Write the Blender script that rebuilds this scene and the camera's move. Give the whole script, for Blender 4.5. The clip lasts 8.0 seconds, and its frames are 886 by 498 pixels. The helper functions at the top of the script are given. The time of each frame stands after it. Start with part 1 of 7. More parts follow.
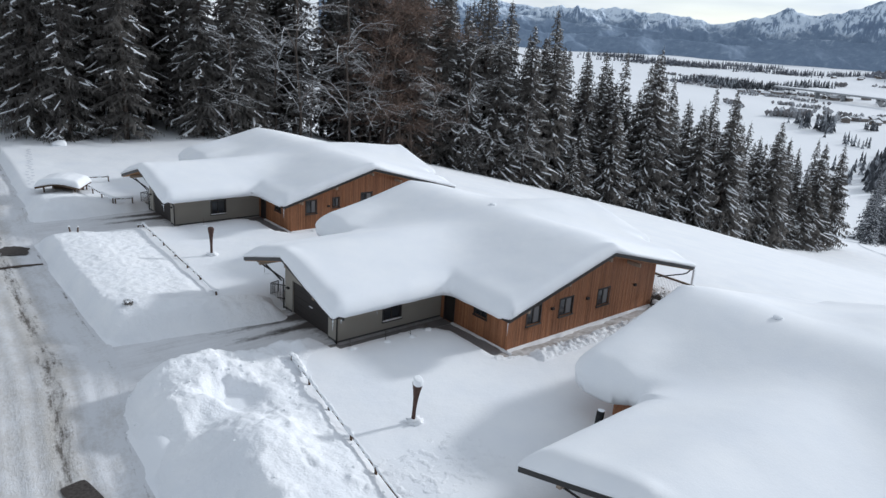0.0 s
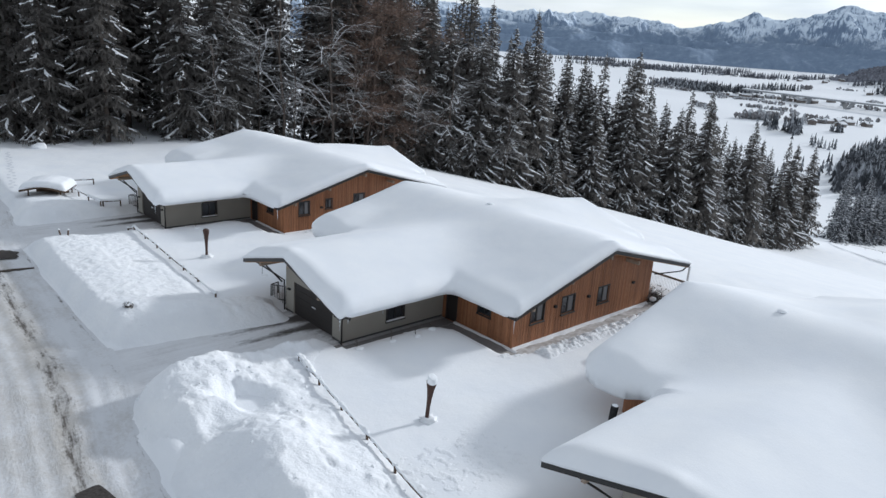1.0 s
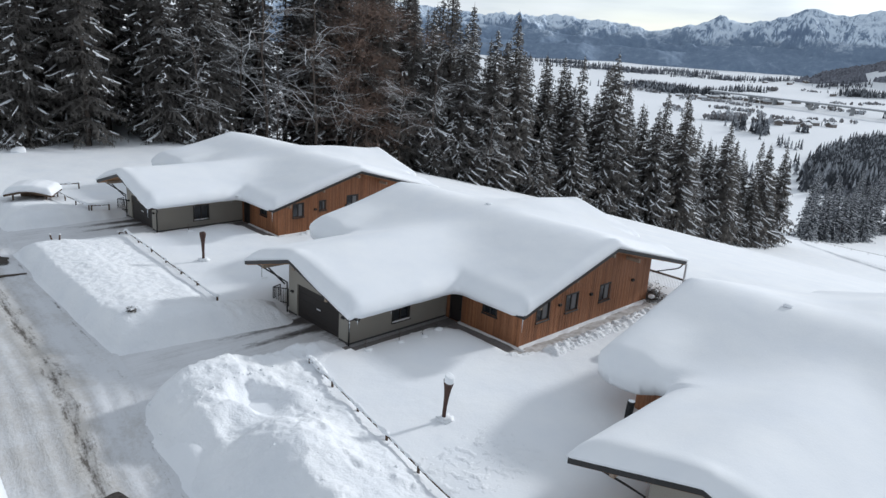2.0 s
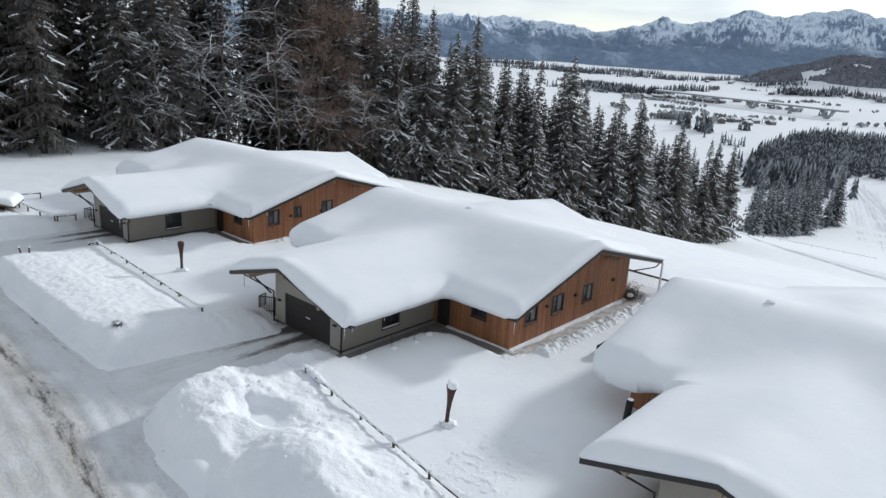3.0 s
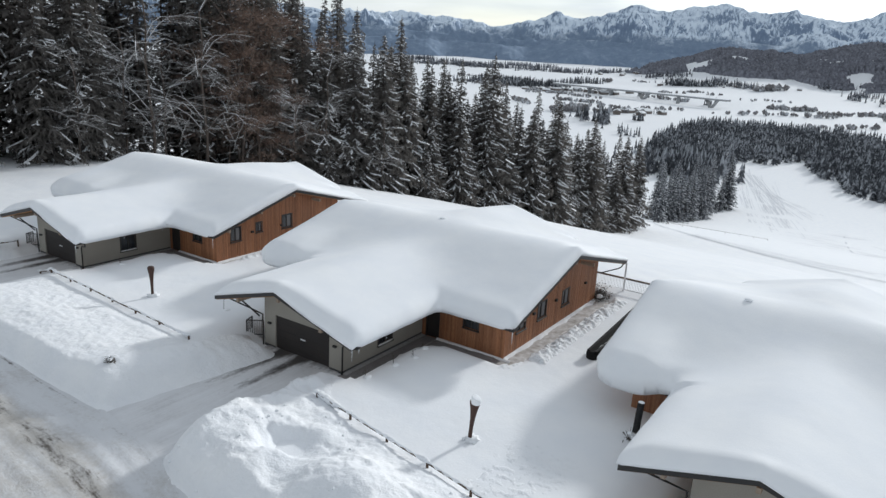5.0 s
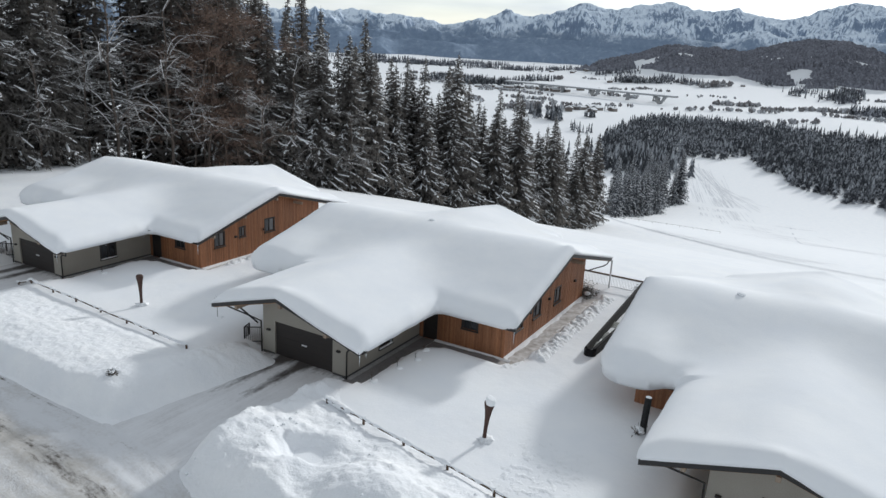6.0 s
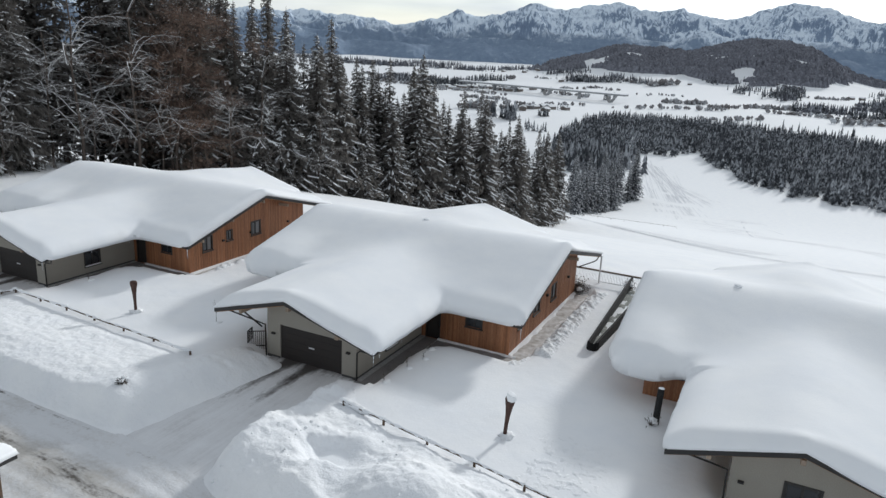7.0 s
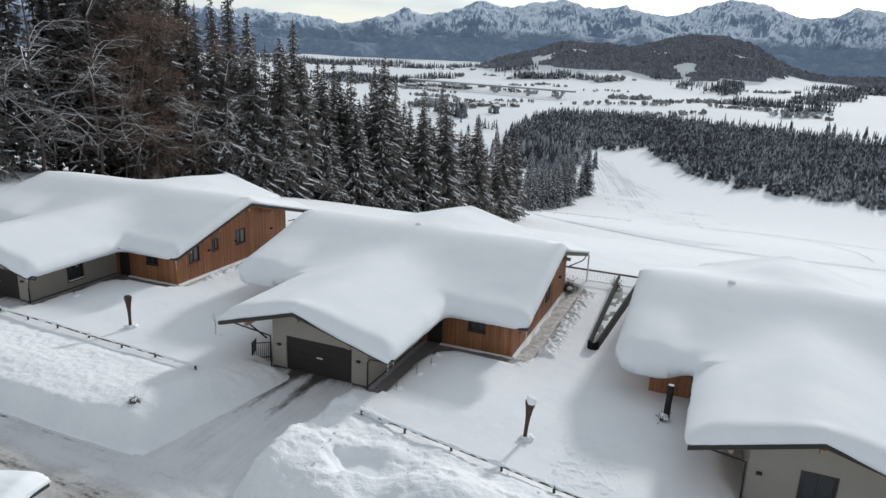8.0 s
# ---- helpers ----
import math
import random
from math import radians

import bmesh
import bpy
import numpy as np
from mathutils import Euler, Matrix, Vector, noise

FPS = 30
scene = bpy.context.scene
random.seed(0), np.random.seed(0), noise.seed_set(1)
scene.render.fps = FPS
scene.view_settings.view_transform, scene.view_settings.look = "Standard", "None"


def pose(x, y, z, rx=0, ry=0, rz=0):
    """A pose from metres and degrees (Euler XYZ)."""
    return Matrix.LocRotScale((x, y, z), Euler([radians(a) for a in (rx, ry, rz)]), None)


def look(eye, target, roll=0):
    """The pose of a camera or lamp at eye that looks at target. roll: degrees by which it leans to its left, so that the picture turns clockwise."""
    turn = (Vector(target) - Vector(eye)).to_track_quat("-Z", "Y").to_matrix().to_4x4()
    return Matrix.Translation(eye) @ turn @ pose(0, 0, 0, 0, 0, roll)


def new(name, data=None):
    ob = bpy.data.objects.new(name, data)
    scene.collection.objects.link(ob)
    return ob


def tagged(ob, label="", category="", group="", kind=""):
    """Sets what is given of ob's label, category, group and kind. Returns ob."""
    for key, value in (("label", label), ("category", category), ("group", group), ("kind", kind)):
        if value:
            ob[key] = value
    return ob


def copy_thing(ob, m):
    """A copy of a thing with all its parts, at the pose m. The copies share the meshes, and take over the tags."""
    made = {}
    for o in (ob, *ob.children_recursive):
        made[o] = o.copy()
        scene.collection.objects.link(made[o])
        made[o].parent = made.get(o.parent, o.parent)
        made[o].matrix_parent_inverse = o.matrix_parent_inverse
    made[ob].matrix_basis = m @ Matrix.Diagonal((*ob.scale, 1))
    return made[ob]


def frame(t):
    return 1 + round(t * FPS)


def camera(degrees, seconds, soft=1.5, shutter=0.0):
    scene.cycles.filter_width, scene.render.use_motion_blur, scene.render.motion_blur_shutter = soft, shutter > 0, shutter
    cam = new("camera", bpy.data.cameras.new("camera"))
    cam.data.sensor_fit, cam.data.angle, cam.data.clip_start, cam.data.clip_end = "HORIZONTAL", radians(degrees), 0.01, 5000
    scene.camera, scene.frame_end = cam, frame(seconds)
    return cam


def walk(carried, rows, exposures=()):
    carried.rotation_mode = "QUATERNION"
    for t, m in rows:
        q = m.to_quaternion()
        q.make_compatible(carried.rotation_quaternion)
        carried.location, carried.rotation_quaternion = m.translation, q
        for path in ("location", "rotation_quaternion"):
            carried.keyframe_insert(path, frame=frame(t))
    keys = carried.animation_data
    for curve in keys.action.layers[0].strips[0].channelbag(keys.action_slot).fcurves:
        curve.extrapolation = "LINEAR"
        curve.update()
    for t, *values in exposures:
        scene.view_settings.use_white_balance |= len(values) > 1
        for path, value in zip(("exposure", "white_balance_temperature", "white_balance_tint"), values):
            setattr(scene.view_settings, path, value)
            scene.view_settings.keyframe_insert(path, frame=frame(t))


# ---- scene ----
cam = camera(64.0, 8.0, soft=1.45)
PATH = [
    (0, (-20.841, -33.283, 18.503), (-19.593, -31.837, 17.91), 3.9),
    (0.5, (-21.518, -32.75, 18.294), (-20.243, -31.325, 17.707), 4.0),
    (1, (-22.236, -32.165, 18.152), (-20.932, -30.764, 17.572), 4.0),
    (2.5, (-24.471, -30.151, 17.799), (-23.071, -28.837, 17.237), 3.9),
    (3, (-25.323, -29.37, 18.01), (-23.871, -28.111, 17.453), 3.8),
    (3.5, (-26.248, -28.462, 18.462), (-24.75, -27.26, 17.904), 3.7),
    (4, (-27.169, -27.503, 18.823), (-25.632, -26.351, 18.266), 3.6),
    (4.5, (-27.991, -26.434, 18.923), (-26.417, -25.331, 18.368), 3.5),
    (6, (-30.333, -23.117, 19.15), (-28.658, -22.173, 18.598), 3.2),
    (6.5, (-31.162, -21.847, 19.055), (-29.457, -20.957, 18.506), 3.2),
    (7, (-31.892, -20.523, 18.953), (-30.158, -19.688, 18.408), 3.0),
    (7.5, (-32.601, -19.117, 19.057), (-30.839, -18.341, 18.515), 2.8),
    (8, (-33.303, -17.66, 19.309), (-31.515, -16.947, 18.765), 2.5),
]
EXPOSE = [(0, -0.02, 5960, 9), (4.5, -0.03, 6180, 8), (8, -0.12, 6260, 8)]
walk(cam, [(t, look(eye, target, roll)) for t, eye, target, roll in PATH], EXPOSE)

# ---- world, sun, exposure ----
SUN_AZ, SUN_EL = radians(-9.0), radians(20.5)      # azimuth from +x
sun_dir = Vector((math.cos(SUN_EL) * math.cos(SUN_AZ), math.cos(SUN_EL) * math.sin(SUN_AZ), math.sin(SUN_EL)))
world = bpy.data.worlds.new("winter_sky")
scene.world = world
world.use_nodes = True
wn, wl = world.node_tree.nodes, world.node_tree.links
wn.clear()
w_out, w_bg = wn.new("ShaderNodeOutputWorld"), wn.new("ShaderNodeBackground")
w_sky = wn.new("ShaderNodeTexSky")
w_sky.sky_type, w_sky.sun_disc = "NISHITA", False
w_sky.sun_elevation, w_sky.sun_rotation = SUN_EL, radians(90.0) - SUN_AZ
w_sky.altitude, w_sky.dust_density = 900, 1.5
w_co, w_map = wn.new("ShaderNodeTexCoord"), wn.new("ShaderNodeMapping")
w_map.inputs["Scale"].default_value = (1.5, 1.5, 9.0)
w_noise, w_ramp = wn.new("ShaderNodeTexNoise"), wn.new("ShaderNodeValToRGB")
w_noise.inputs["Scale"].default_value, w_noise.inputs["Detail"].default_value = 2.2, 6
w_ramp.color_ramp.elements[0].position, w_ramp.color_ramp.elements[0].color = 0.32, (0.60, 0.60, 0.60, 1)
w_ramp.color_ramp.elements[1].position, w_ramp.color_ramp.elements[1].color = 0.62, (0.97, 0.97, 0.97, 1)
w_mix = wn.new("ShaderNodeMix")
w_mix.data_type = "RGBA"
w_cl = wn.new("ShaderNodeTexNoise")
w_cl.inputs["Scale"].default_value, w_cl.inputs["Detail"].default_value = 3.0, 5
w_ramp2 = wn.new("ShaderNodeValToRGB")
w_ramp2.color_ramp.elements[0].position, w_ramp2.color_ramp.elements[0].color = 0.3, (5.2, 5.6, 6.1, 1)
w_ramp2.color_ramp.elements[1].position, w_ramp2.color_ramp.elements[1].color = 0.7, (8.4, 8.5, 8.5, 1)
wl.new(w_co.outputs["Generated"], w_map.inputs["Vector"])
wl.new(w_map.outputs[0], w_noise.inputs["Vector"])
wl.new(w_map.outputs[0], w_cl.inputs["Vector"])
wl.new(w_noise.outputs[0], w_ramp.inputs[0])
wl.new(w_cl.outputs[0], w_ramp2.inputs[0])
wl.new(w_ramp.outputs[0], w_mix.inputs[0])
wl.new(w_sky.outputs[0], w_mix.inputs[6])
wl.new(w_ramp2.outputs[0], w_mix.inputs[7])
# thin cloud glows towards the sun
w_dot, w_pow, w_mad, w_glow = wn.new("ShaderNodeVectorMath"), wn.new("ShaderNodeMath"), wn.new("ShaderNodeMath"), wn.new("ShaderNodeVectorMath")
w_dot.operation, w_pow.operation, w_mad.operation, w_glow.operation = "DOT_PRODUCT", "POWER", "MULTIPLY_ADD", "SCALE"
w_dot.inputs[1].default_value = sun_dir
wl.new(w_co.outputs["Generated"], w_dot.inputs[0])
w_pow.use_clamp = True
wl.new(w_dot.outputs["Value"], w_pow.inputs[0])
w_pow.inputs[1].default_value = 9.0
wl.new(w_pow.outputs[0], w_mad.inputs[0])
w_mad.inputs[1].default_value, w_mad.inputs[2].default_value = 1.15, 1.0
w_sep, w_low, w_both = wn.new("ShaderNodeSeparateXYZ"), wn.new("ShaderNodeMapRange"), wn.new("ShaderNodeMath")
wl.new(w_co.outputs["Generated"], w_sep.inputs[0])
wl.new(w_sep.outputs[2], w_low.inputs["Value"])      # pale haze low over the horizon
w_low.inputs["From Min"].default_value, w_low.inputs["From Max"].default_value = 0.0, 0.35
w_low.inputs["To Min"].default_value, w_low.inputs["To Max"].default_value = 1.42, 1.0
w_both.operation = "MULTIPLY"
wl.new(w_mad.outputs[0], w_both.inputs[0])
wl.new(w_low.outputs[0], w_both.inputs[1])
wl.new(w_mix.outputs[2], w_glow.inputs[0])
wl.new(w_both.outputs[0], w_glow.inputs["Scale"])
wl.new(w_glow.outputs[0], w_bg.inputs[0])
w_bg.inputs[1].default_value = 0.083
wl.new(w_bg.outputs[0], w_out.inputs[0])

sun = new("sun", bpy.data.lights.new("sun", "SUN"))
sun.data.energy, sun.data.angle, sun.data.color = 2.35, radians(5.0), (1.0, 0.97, 0.93)
sun.matrix_world = look(sun_dir * 100, (0, 0, 0))


# ---- number helpers ----
def hash2(ix, iy, seed):
    h = np.sin(ix * 127.1 + iy * 311.7 + seed * 74.7) * 43758.5453
    return h - np.floor(h)


def vnoise(x, y, seed=0):
    ix, iy = np.floor(x), np.floor(y)
    fx, fy = x - ix, y - iy
    fx, fy = fx * fx * (3 - 2 * fx), fy * fy * (3 - 2 * fy)
    a, b = hash2(ix, iy, seed), hash2(ix + 1, iy, seed)
    c, d = hash2(ix, iy + 1, seed), hash2(ix + 1, iy + 1, seed)
    return (a + (b - a) * fx) * (1 - fy) + (c + (d - c) * fx) * fy


def fbm(x, y, octaves=4, seed=0, gain=0.5):
    total, amp, norm = 0.0, 1.0, 0.0
    for k in range(octaves):
        total = total + amp * vnoise(x * 2 ** k, y * 2 ** k, seed + k * 13)
        norm += amp
        amp *= gain
    return total / norm


def ridged(x, y, octaves=5, seed=0):
    total, amp, norm = 0.0, 1.0, 0.0
    for k in range(octaves):
        total = total + amp * (1 - np.abs(2 * vnoise(x * 2 ** k, y * 2 ** k, seed + k * 7) - 1))
        norm += amp
        amp *= 0.5
    return total / norm


def clods(x, y, seed=0):
    """Distance to the nearest of scattered points, and that point's own number."""
    ix, iy = np.floor(x), np.floor(y)
    best, own = np.full(np.shape(x), 9.0), np.zeros(np.shape(x))
    for dx in (-1, 0, 1):
        for dy in (-1, 0, 1):
            cx, cy = ix + dx, iy + dy
            d = np.hypot(cx + hash2(cx, cy, seed) - x, cy + hash2(cx, cy, seed + 5) - y)
            own = np.where(d < best, hash2(cx, cy, seed + 9), own)
            best = np.minimum(best, d)
    return best, own


def step01(a, b, x):
    t = np.clip((x - a) / (b - a), 0, 1)
    return t * t * (3 - 2 * t)


def softplus(u, w):
    return np.where(u / w > 30, u, w * np.log1p(np.exp(np.minimum(u / w, 30))))


# ---- mesh helpers ----
def mesh_np(name, verts, faces, smooth=True):
    me = bpy.data.meshes.new(name)
    me.from_pydata([tuple(v) for v in np.asarray(verts).tolist()], [], [tuple(f) for f in faces])
    me.update()
    if smooth:
        me.polygons.foreach_set("use_smooth", [True] * len(me.polygons))
    return me


def obj(name, me, mat, parent=None, label="", category="", group="", kind=""):
    ob = new(name, me)
    for m in (mat if isinstance(mat, (list, tuple)) else [mat]):
        me.materials.append(m)
    if parent is not None:
        ob.parent = parent
    return tagged(ob, label, category, group, kind)


def part(name, bm, mat, parent, label=""):
    me = bpy.data.meshes.new(name)
    bm.to_mesh(me)
    bm.free()
    return obj(name, me, mat, parent, label)


def box(bm, x0, x1, y0, y1, z0, z1, bevel=0.0):
    made = bmesh.ops.create_cube(bm, size=1.0)
    vs = made["verts"]
    bmesh.ops.scale(bm, vec=(x1 - x0, y1 - y0, z1 - z0), verts=vs)
    bmesh.ops.translate(bm, vec=((x0 + x1) / 2, (y0 + y1) / 2, (z0 + z1) / 2), verts=vs)
    if bevel:
        edges = list({e for v in vs for e in v.link_edges})
        bmesh.ops.bevel(bm, geom=edges, offset=bevel, segments=1, affect="EDGES")
    return bm


def one_box(*a, **k):
    return box(bmesh.new(), *a, **k)


def tube(bm, points, radii, sides=8, cap=True):
    """A bent tapered tube through points."""
    rings = []
    for i, p in enumerate(points):
        p = Vector(p)
        a = Vector(points[max(i - 1, 0)])
        b = Vector(points[min(i + 1, len(points) - 1)])
        q = (b - a).to_track_quat("Z", "Y")
        r = radii[i] if isinstance(radii, (list, tuple)) else radii
        rings.append([bm.verts.new(p + q @ Vector((r * math.cos(2 * math.pi * k / sides), r * math.sin(2 * math.pi * k / sides), 0))) for k in range(sides)])
    for r0, r1 in zip(rings, rings[1:]):
        for k in range(sides):
            f = bm.faces.new((r0[k], r0[(k + 1) % sides], r1[(k + 1) % sides], r1[k]))
            f.smooth = True
    if cap:
        bm.faces.new(rings[0][::-1])
        bm.faces.new(rings[-1])
    return bm


def empty(name, at, label, category, group="", turn=0.0):
    ob = new(name)
    ob.empty_display_size = 0.5
    ob.matrix_basis = pose(*at, 0, 0, turn)
    return tagged(ob, label, category, group)


# ---- materials ----
def material(name, base, rough=0.7, metal=0.0):
    m = bpy.data.materials.new(name)
    m.use_nodes = True
    b = m.node_tree.nodes["Principled BSDF"]
    b.inputs["Base Color"].default_value = (*base, 1)
    b.inputs["Roughness"].default_value, b.inputs["Metallic"].default_value = rough, metal
    return m, m.node_tree.nodes, m.node_tree.links, b


def noise_node(n, l, scale, detail=4, coords="Object", stretch=(1, 1, 1), rough=0.55):
    co, mp, tx = n.new("ShaderNodeTexCoord"), n.new("ShaderNodeMapping"), n.new("ShaderNodeTexNoise")
    mp.inputs["Scale"].default_value = stretch
    tx.inputs["Scale"].default_value, tx.inputs["Detail"].default_value, tx.inputs["Roughness"].default_value = scale, detail, rough
    l.new(co.outputs[coords], mp.inputs["Vector"])
    l.new(mp.outputs[0], tx.inputs["Vector"])
    return tx


def ramp(n, l, src, stops):
    r = n.new("ShaderNodeValToRGB")
    e = r.color_ramp.elements
    e[0].position, e[0].color = stops[0][0], (*stops[0][1], 1)
    e[1].position, e[1].color = stops[-1][0], (*stops[-1][1], 1)
    for p, c in stops[1:-1]:
        k = e.new(p)
        k.color = (*c, 1)
    l.new(src, r.inputs[0])
    return r


def mix(n, l, fac, a, b, mode="MIX"):
    m = n.new("ShaderNodeMix")
    m.data_type, m.blend_type = "RGBA", mode
    for sock, v in ((m.inputs[0], fac), (m.inputs[6], a), (m.inputs[7], b)):
        if hasattr(v, "is_linked"):
            l.new(v, sock)
        elif isinstance(v, (int, float)):
            sock.default_value = v
        else:
            sock.default_value = (*v, 1)
    return m.outputs[2]


def bump(n, l, bsdf, height, strength, distance):
    b = n.new("ShaderNodeBump")
    b.inputs["Strength"].default_value, b.inputs["Distance"].default_value = strength, distance
    l.new(height, b.inputs["Height"])
    l.new(b.outputs[0], bsdf.inputs["Normal"])


def two_scale(name, c1, c2, c3, s1, s2, rough=0.7, bump_d=0.01, bump_s=0.5, stretch=(1, 1, 1)):
    m, n, l, b = material(name, c1, rough)
    b.inputs["Specular IOR Level"].default_value = 0.3
    t1 = noise_node(n, l, s1, 5, stretch=stretch)
    t2 = noise_node(n, l, s2, 6, stretch=stretch)
    r1 = ramp(n, l, t1.outputs[0], [(0.3, c1), (0.7, c2)])
    r2 = ramp(n, l, t2.outputs[0], [(0.35, (0, 0, 0)), (0.75, (1, 1, 1))])
    l.new(mix(n, l, r2.outputs[0], r1.outputs[0], c3), b.inputs["Base Color"])
    bump(n, l, b, t2.outputs[0], bump_s, bump_d)
    return m


def snow_material(name, lump, fine, c1=(0.84, 0.86, 0.89), c2=(0.90, 0.91, 0.92)):
    m, n, l, b = material(name, c1, 0.85)
    t1 = noise_node(n, l, 0.35, 4)
    t2 = noise_node(n, l, 9.0, 6)
    r1 = ramp(n, l, t1.outputs[0], [(0.3, c1), (0.7, c2)])
    l.new(r1.outputs[0], b.inputs["Base Color"])
    b.inputs["Specular IOR Level"].default_value = 0.06
    t3 = noise_node(n, l, lump, 5)
    b1 = n.new("ShaderNodeBump")
    b1.inputs["Strength"].default_value, b1.inputs["Distance"].default_value = 0.6, fine
    l.new(t2.outputs[0], b1.inputs["Height"])
    b2 = n.new("ShaderNodeBump")
    b2.inputs["Strength"].default_value, b2.inputs["Distance"].default_value = 0.5, fine * 4
    l.new(t3.outputs[0], b2.inputs["Height"])
    l.new(b1.outputs[0], b2.inputs["Normal"])
    l.new(b2.outputs[0], b.inputs["Normal"])
    return m


SNOW = snow_material("snow", 1.2, 0.017)
SNOW_ROOF = snow_material("roof_snow", 0.5, 0.011)
SNOW_ROUGH = snow_material("ploughed_snow", 2.6, 0.045, (0.82, 0.84, 0.87), (0.90, 0.91, 0.92))
PLASTER = two_scale("grey_plaster", (0.345, 0.325, 0.285), (0.385, 0.365, 0.32), (0.305, 0.285, 0.25), 0.6, 22.0, 0.9, 0.004)
PLINTH = two_scale("dark_plinth", (0.06, 0.06, 0.062), (0.08, 0.08, 0.08), (0.10, 0.10, 0.10), 1.0, 20.0, 0.9, 0.004)
DARK = two_scale("anthracite_metal", (0.028, 0.027, 0.028), (0.036, 0.035, 0.035), (0.045, 0.043, 0.042), 0.8, 30.0, 0.5, 0.001)
DOOR = two_scale("garage_door_brown", (0.030, 0.026, 0.025), (0.036, 0.031, 0.029), (0.043, 0.037, 0.034), 0.8, 30.0, 0.55, 0.001)
SOFFIT = two_scale("soffit_wood", (0.42, 0.22, 0.10), (0.50, 0.28, 0.13), (0.36, 0.18, 0.08), 1.0, 8.0, 0.7, 0.003, stretch=(1, 6, 1))
PURLIN = two_scale("grey_timber_ends", (0.34, 0.27, 0.21), (0.42, 0.35, 0.28), (0.28, 0.22, 0.17), 1.0, 8.0, 0.8, 0.003)
BLACKWALL = two_scale("black_sheet_wall", (0.018, 0.018, 0.019), (0.026, 0.026, 0.027), (0.040, 0.040, 0.042), 0.8, 9.0, 0.95, 0.004)
OLDWOOD = two_scale("weathered_wood", (0.10, 0.065, 0.045), (0.15, 0.10, 0.07), (0.07, 0.05, 0.035), 2.0, 18.0, 0.85, 0.006, stretch=(1, 1, 0.2))
BARK = two_scale("bark", (0.09, 0.072, 0.060), (0.14, 0.115, 0.10), (0.065, 0.053, 0.046), 1.0, 9.0, 0.95, 0.02, stretch=(1, 1, 0.3))
NEEDLE = two_scale("spruce_needles", (0.134, 0.129, 0.122), (0.164, 0.156, 0.146), (0.205, 0.188, 0.172), 0.5, 3.0, 0.85, 0.02)


def let_through(m, share):
    """Thin growth passes part of the light on."""
    n, l = m.node_tree.nodes, m.node_tree.links
    b, out = n["Principled BSDF"], n["Material Output"]
    thin, both = n.new("ShaderNodeBsdfTranslucent"), n.new("ShaderNodeMixShader")
    l.new(b.inputs["Base Color"].links[0].from_socket, thin.inputs["Color"])
    both.inputs[0].default_value = share
    l.new(b.outputs[0], both.inputs[1])
    l.new(thin.outputs[0], both.inputs[2])
    l.new(both.outputs[0], out.inputs["Surface"])


let_through(NEEDLE, 0.45)


def frost_material(name, dark, mid, pale):
    """Needles under hoar frost: every tree a little different, tips paler."""
    m, n, l, b = material(name, mid, 0.9)
    b.inputs["Specular IOR Level"].default_value = 0.1
    g = n.new("ShaderNodeNewGeometry")
    t1, t2 = noise_node(n, l, 0.6, 7, rough=0.8), noise_node(n, l, 0.02, 4)
    add = n.new("ShaderNodeMath")
    add.operation = "MULTIPLY_ADD"
    l.new(g.outputs["Random Per Island"], add.inputs[0])
    add.inputs[1].default_value = 0.38
    l.new(t1.outputs[0], add.inputs[2])
    add2 = n.new("ShaderNodeMath")
    add2.operation = "MULTIPLY_ADD"
    l.new(t2.outputs[0], add2.inputs[0])
    add2.inputs[1].default_value = 0.55
    l.new(add.outputs[0], add2.inputs[2])
    part_of = n.new("ShaderNodeMath")
    part_of.operation = "MULTIPLY"
    part_of.inputs[1].default_value = 0.7
    l.new(add2.outputs[0], part_of.inputs[0])
    r = ramp(n, l, part_of.outputs[0], [(0.58, dark), (0.69, mid), (0.80, pale)])
    l.new(r.outputs[0], b.inputs["Base Color"])
    return m


FROST = frost_material("frosted_needles", (0.052, 0.056, 0.063), (0.118, 0.126, 0.140), (0.46, 0.48, 0.51))
WHITEBARK = two_scale("snow_dusted_twigs", (0.20, 0.18, 0.17), (0.33, 0.315, 0.305), (0.78, 0.80, 0.82), 0.6, 2.5, 0.9, 0.01)


def snowy_bark():
    """Dark bark with snow lying along the upper side."""
    m, n, l, b = material("snowy_bark", (0.1, 0.08, 0.07), 0.9)
    b.inputs["Specular IOR Level"].default_value = 0.1
    g, sn = n.new("ShaderNodeNewGeometry"), n.new("ShaderNodeSeparateXYZ")
    l.new(g.outputs["Normal"], sn.inputs[0])
    patchy = noise_node(n, l, 1.3, 4)
    up = n.new("ShaderNodeMath")
    up.operation = "MULTIPLY_ADD"
    l.new(patchy.outputs[0], up.inputs[0])
    up.inputs[1].default_value = 0.9
    l.new(sn.outputs[2], up.inputs[2])
    k = ramp(n, l, up.outputs[0], [(0.62, (0, 0, 0)), (0.86, (1, 1, 1))])
    l.new(mix(n, l, k.outputs[0], (0.15, 0.125, 0.112), (0.80, 0.82, 0.85)), b.inputs["Base Color"])
    return m


SNOWBARK = snowy_bark()
BROWNLEAF = two_scale("dry_beech_leaves", (0.25, 0.165, 0.125), (0.32, 0.22, 0.17), (0.19, 0.135, 0.11), 0.4, 3.0, 0.9, 0.02)


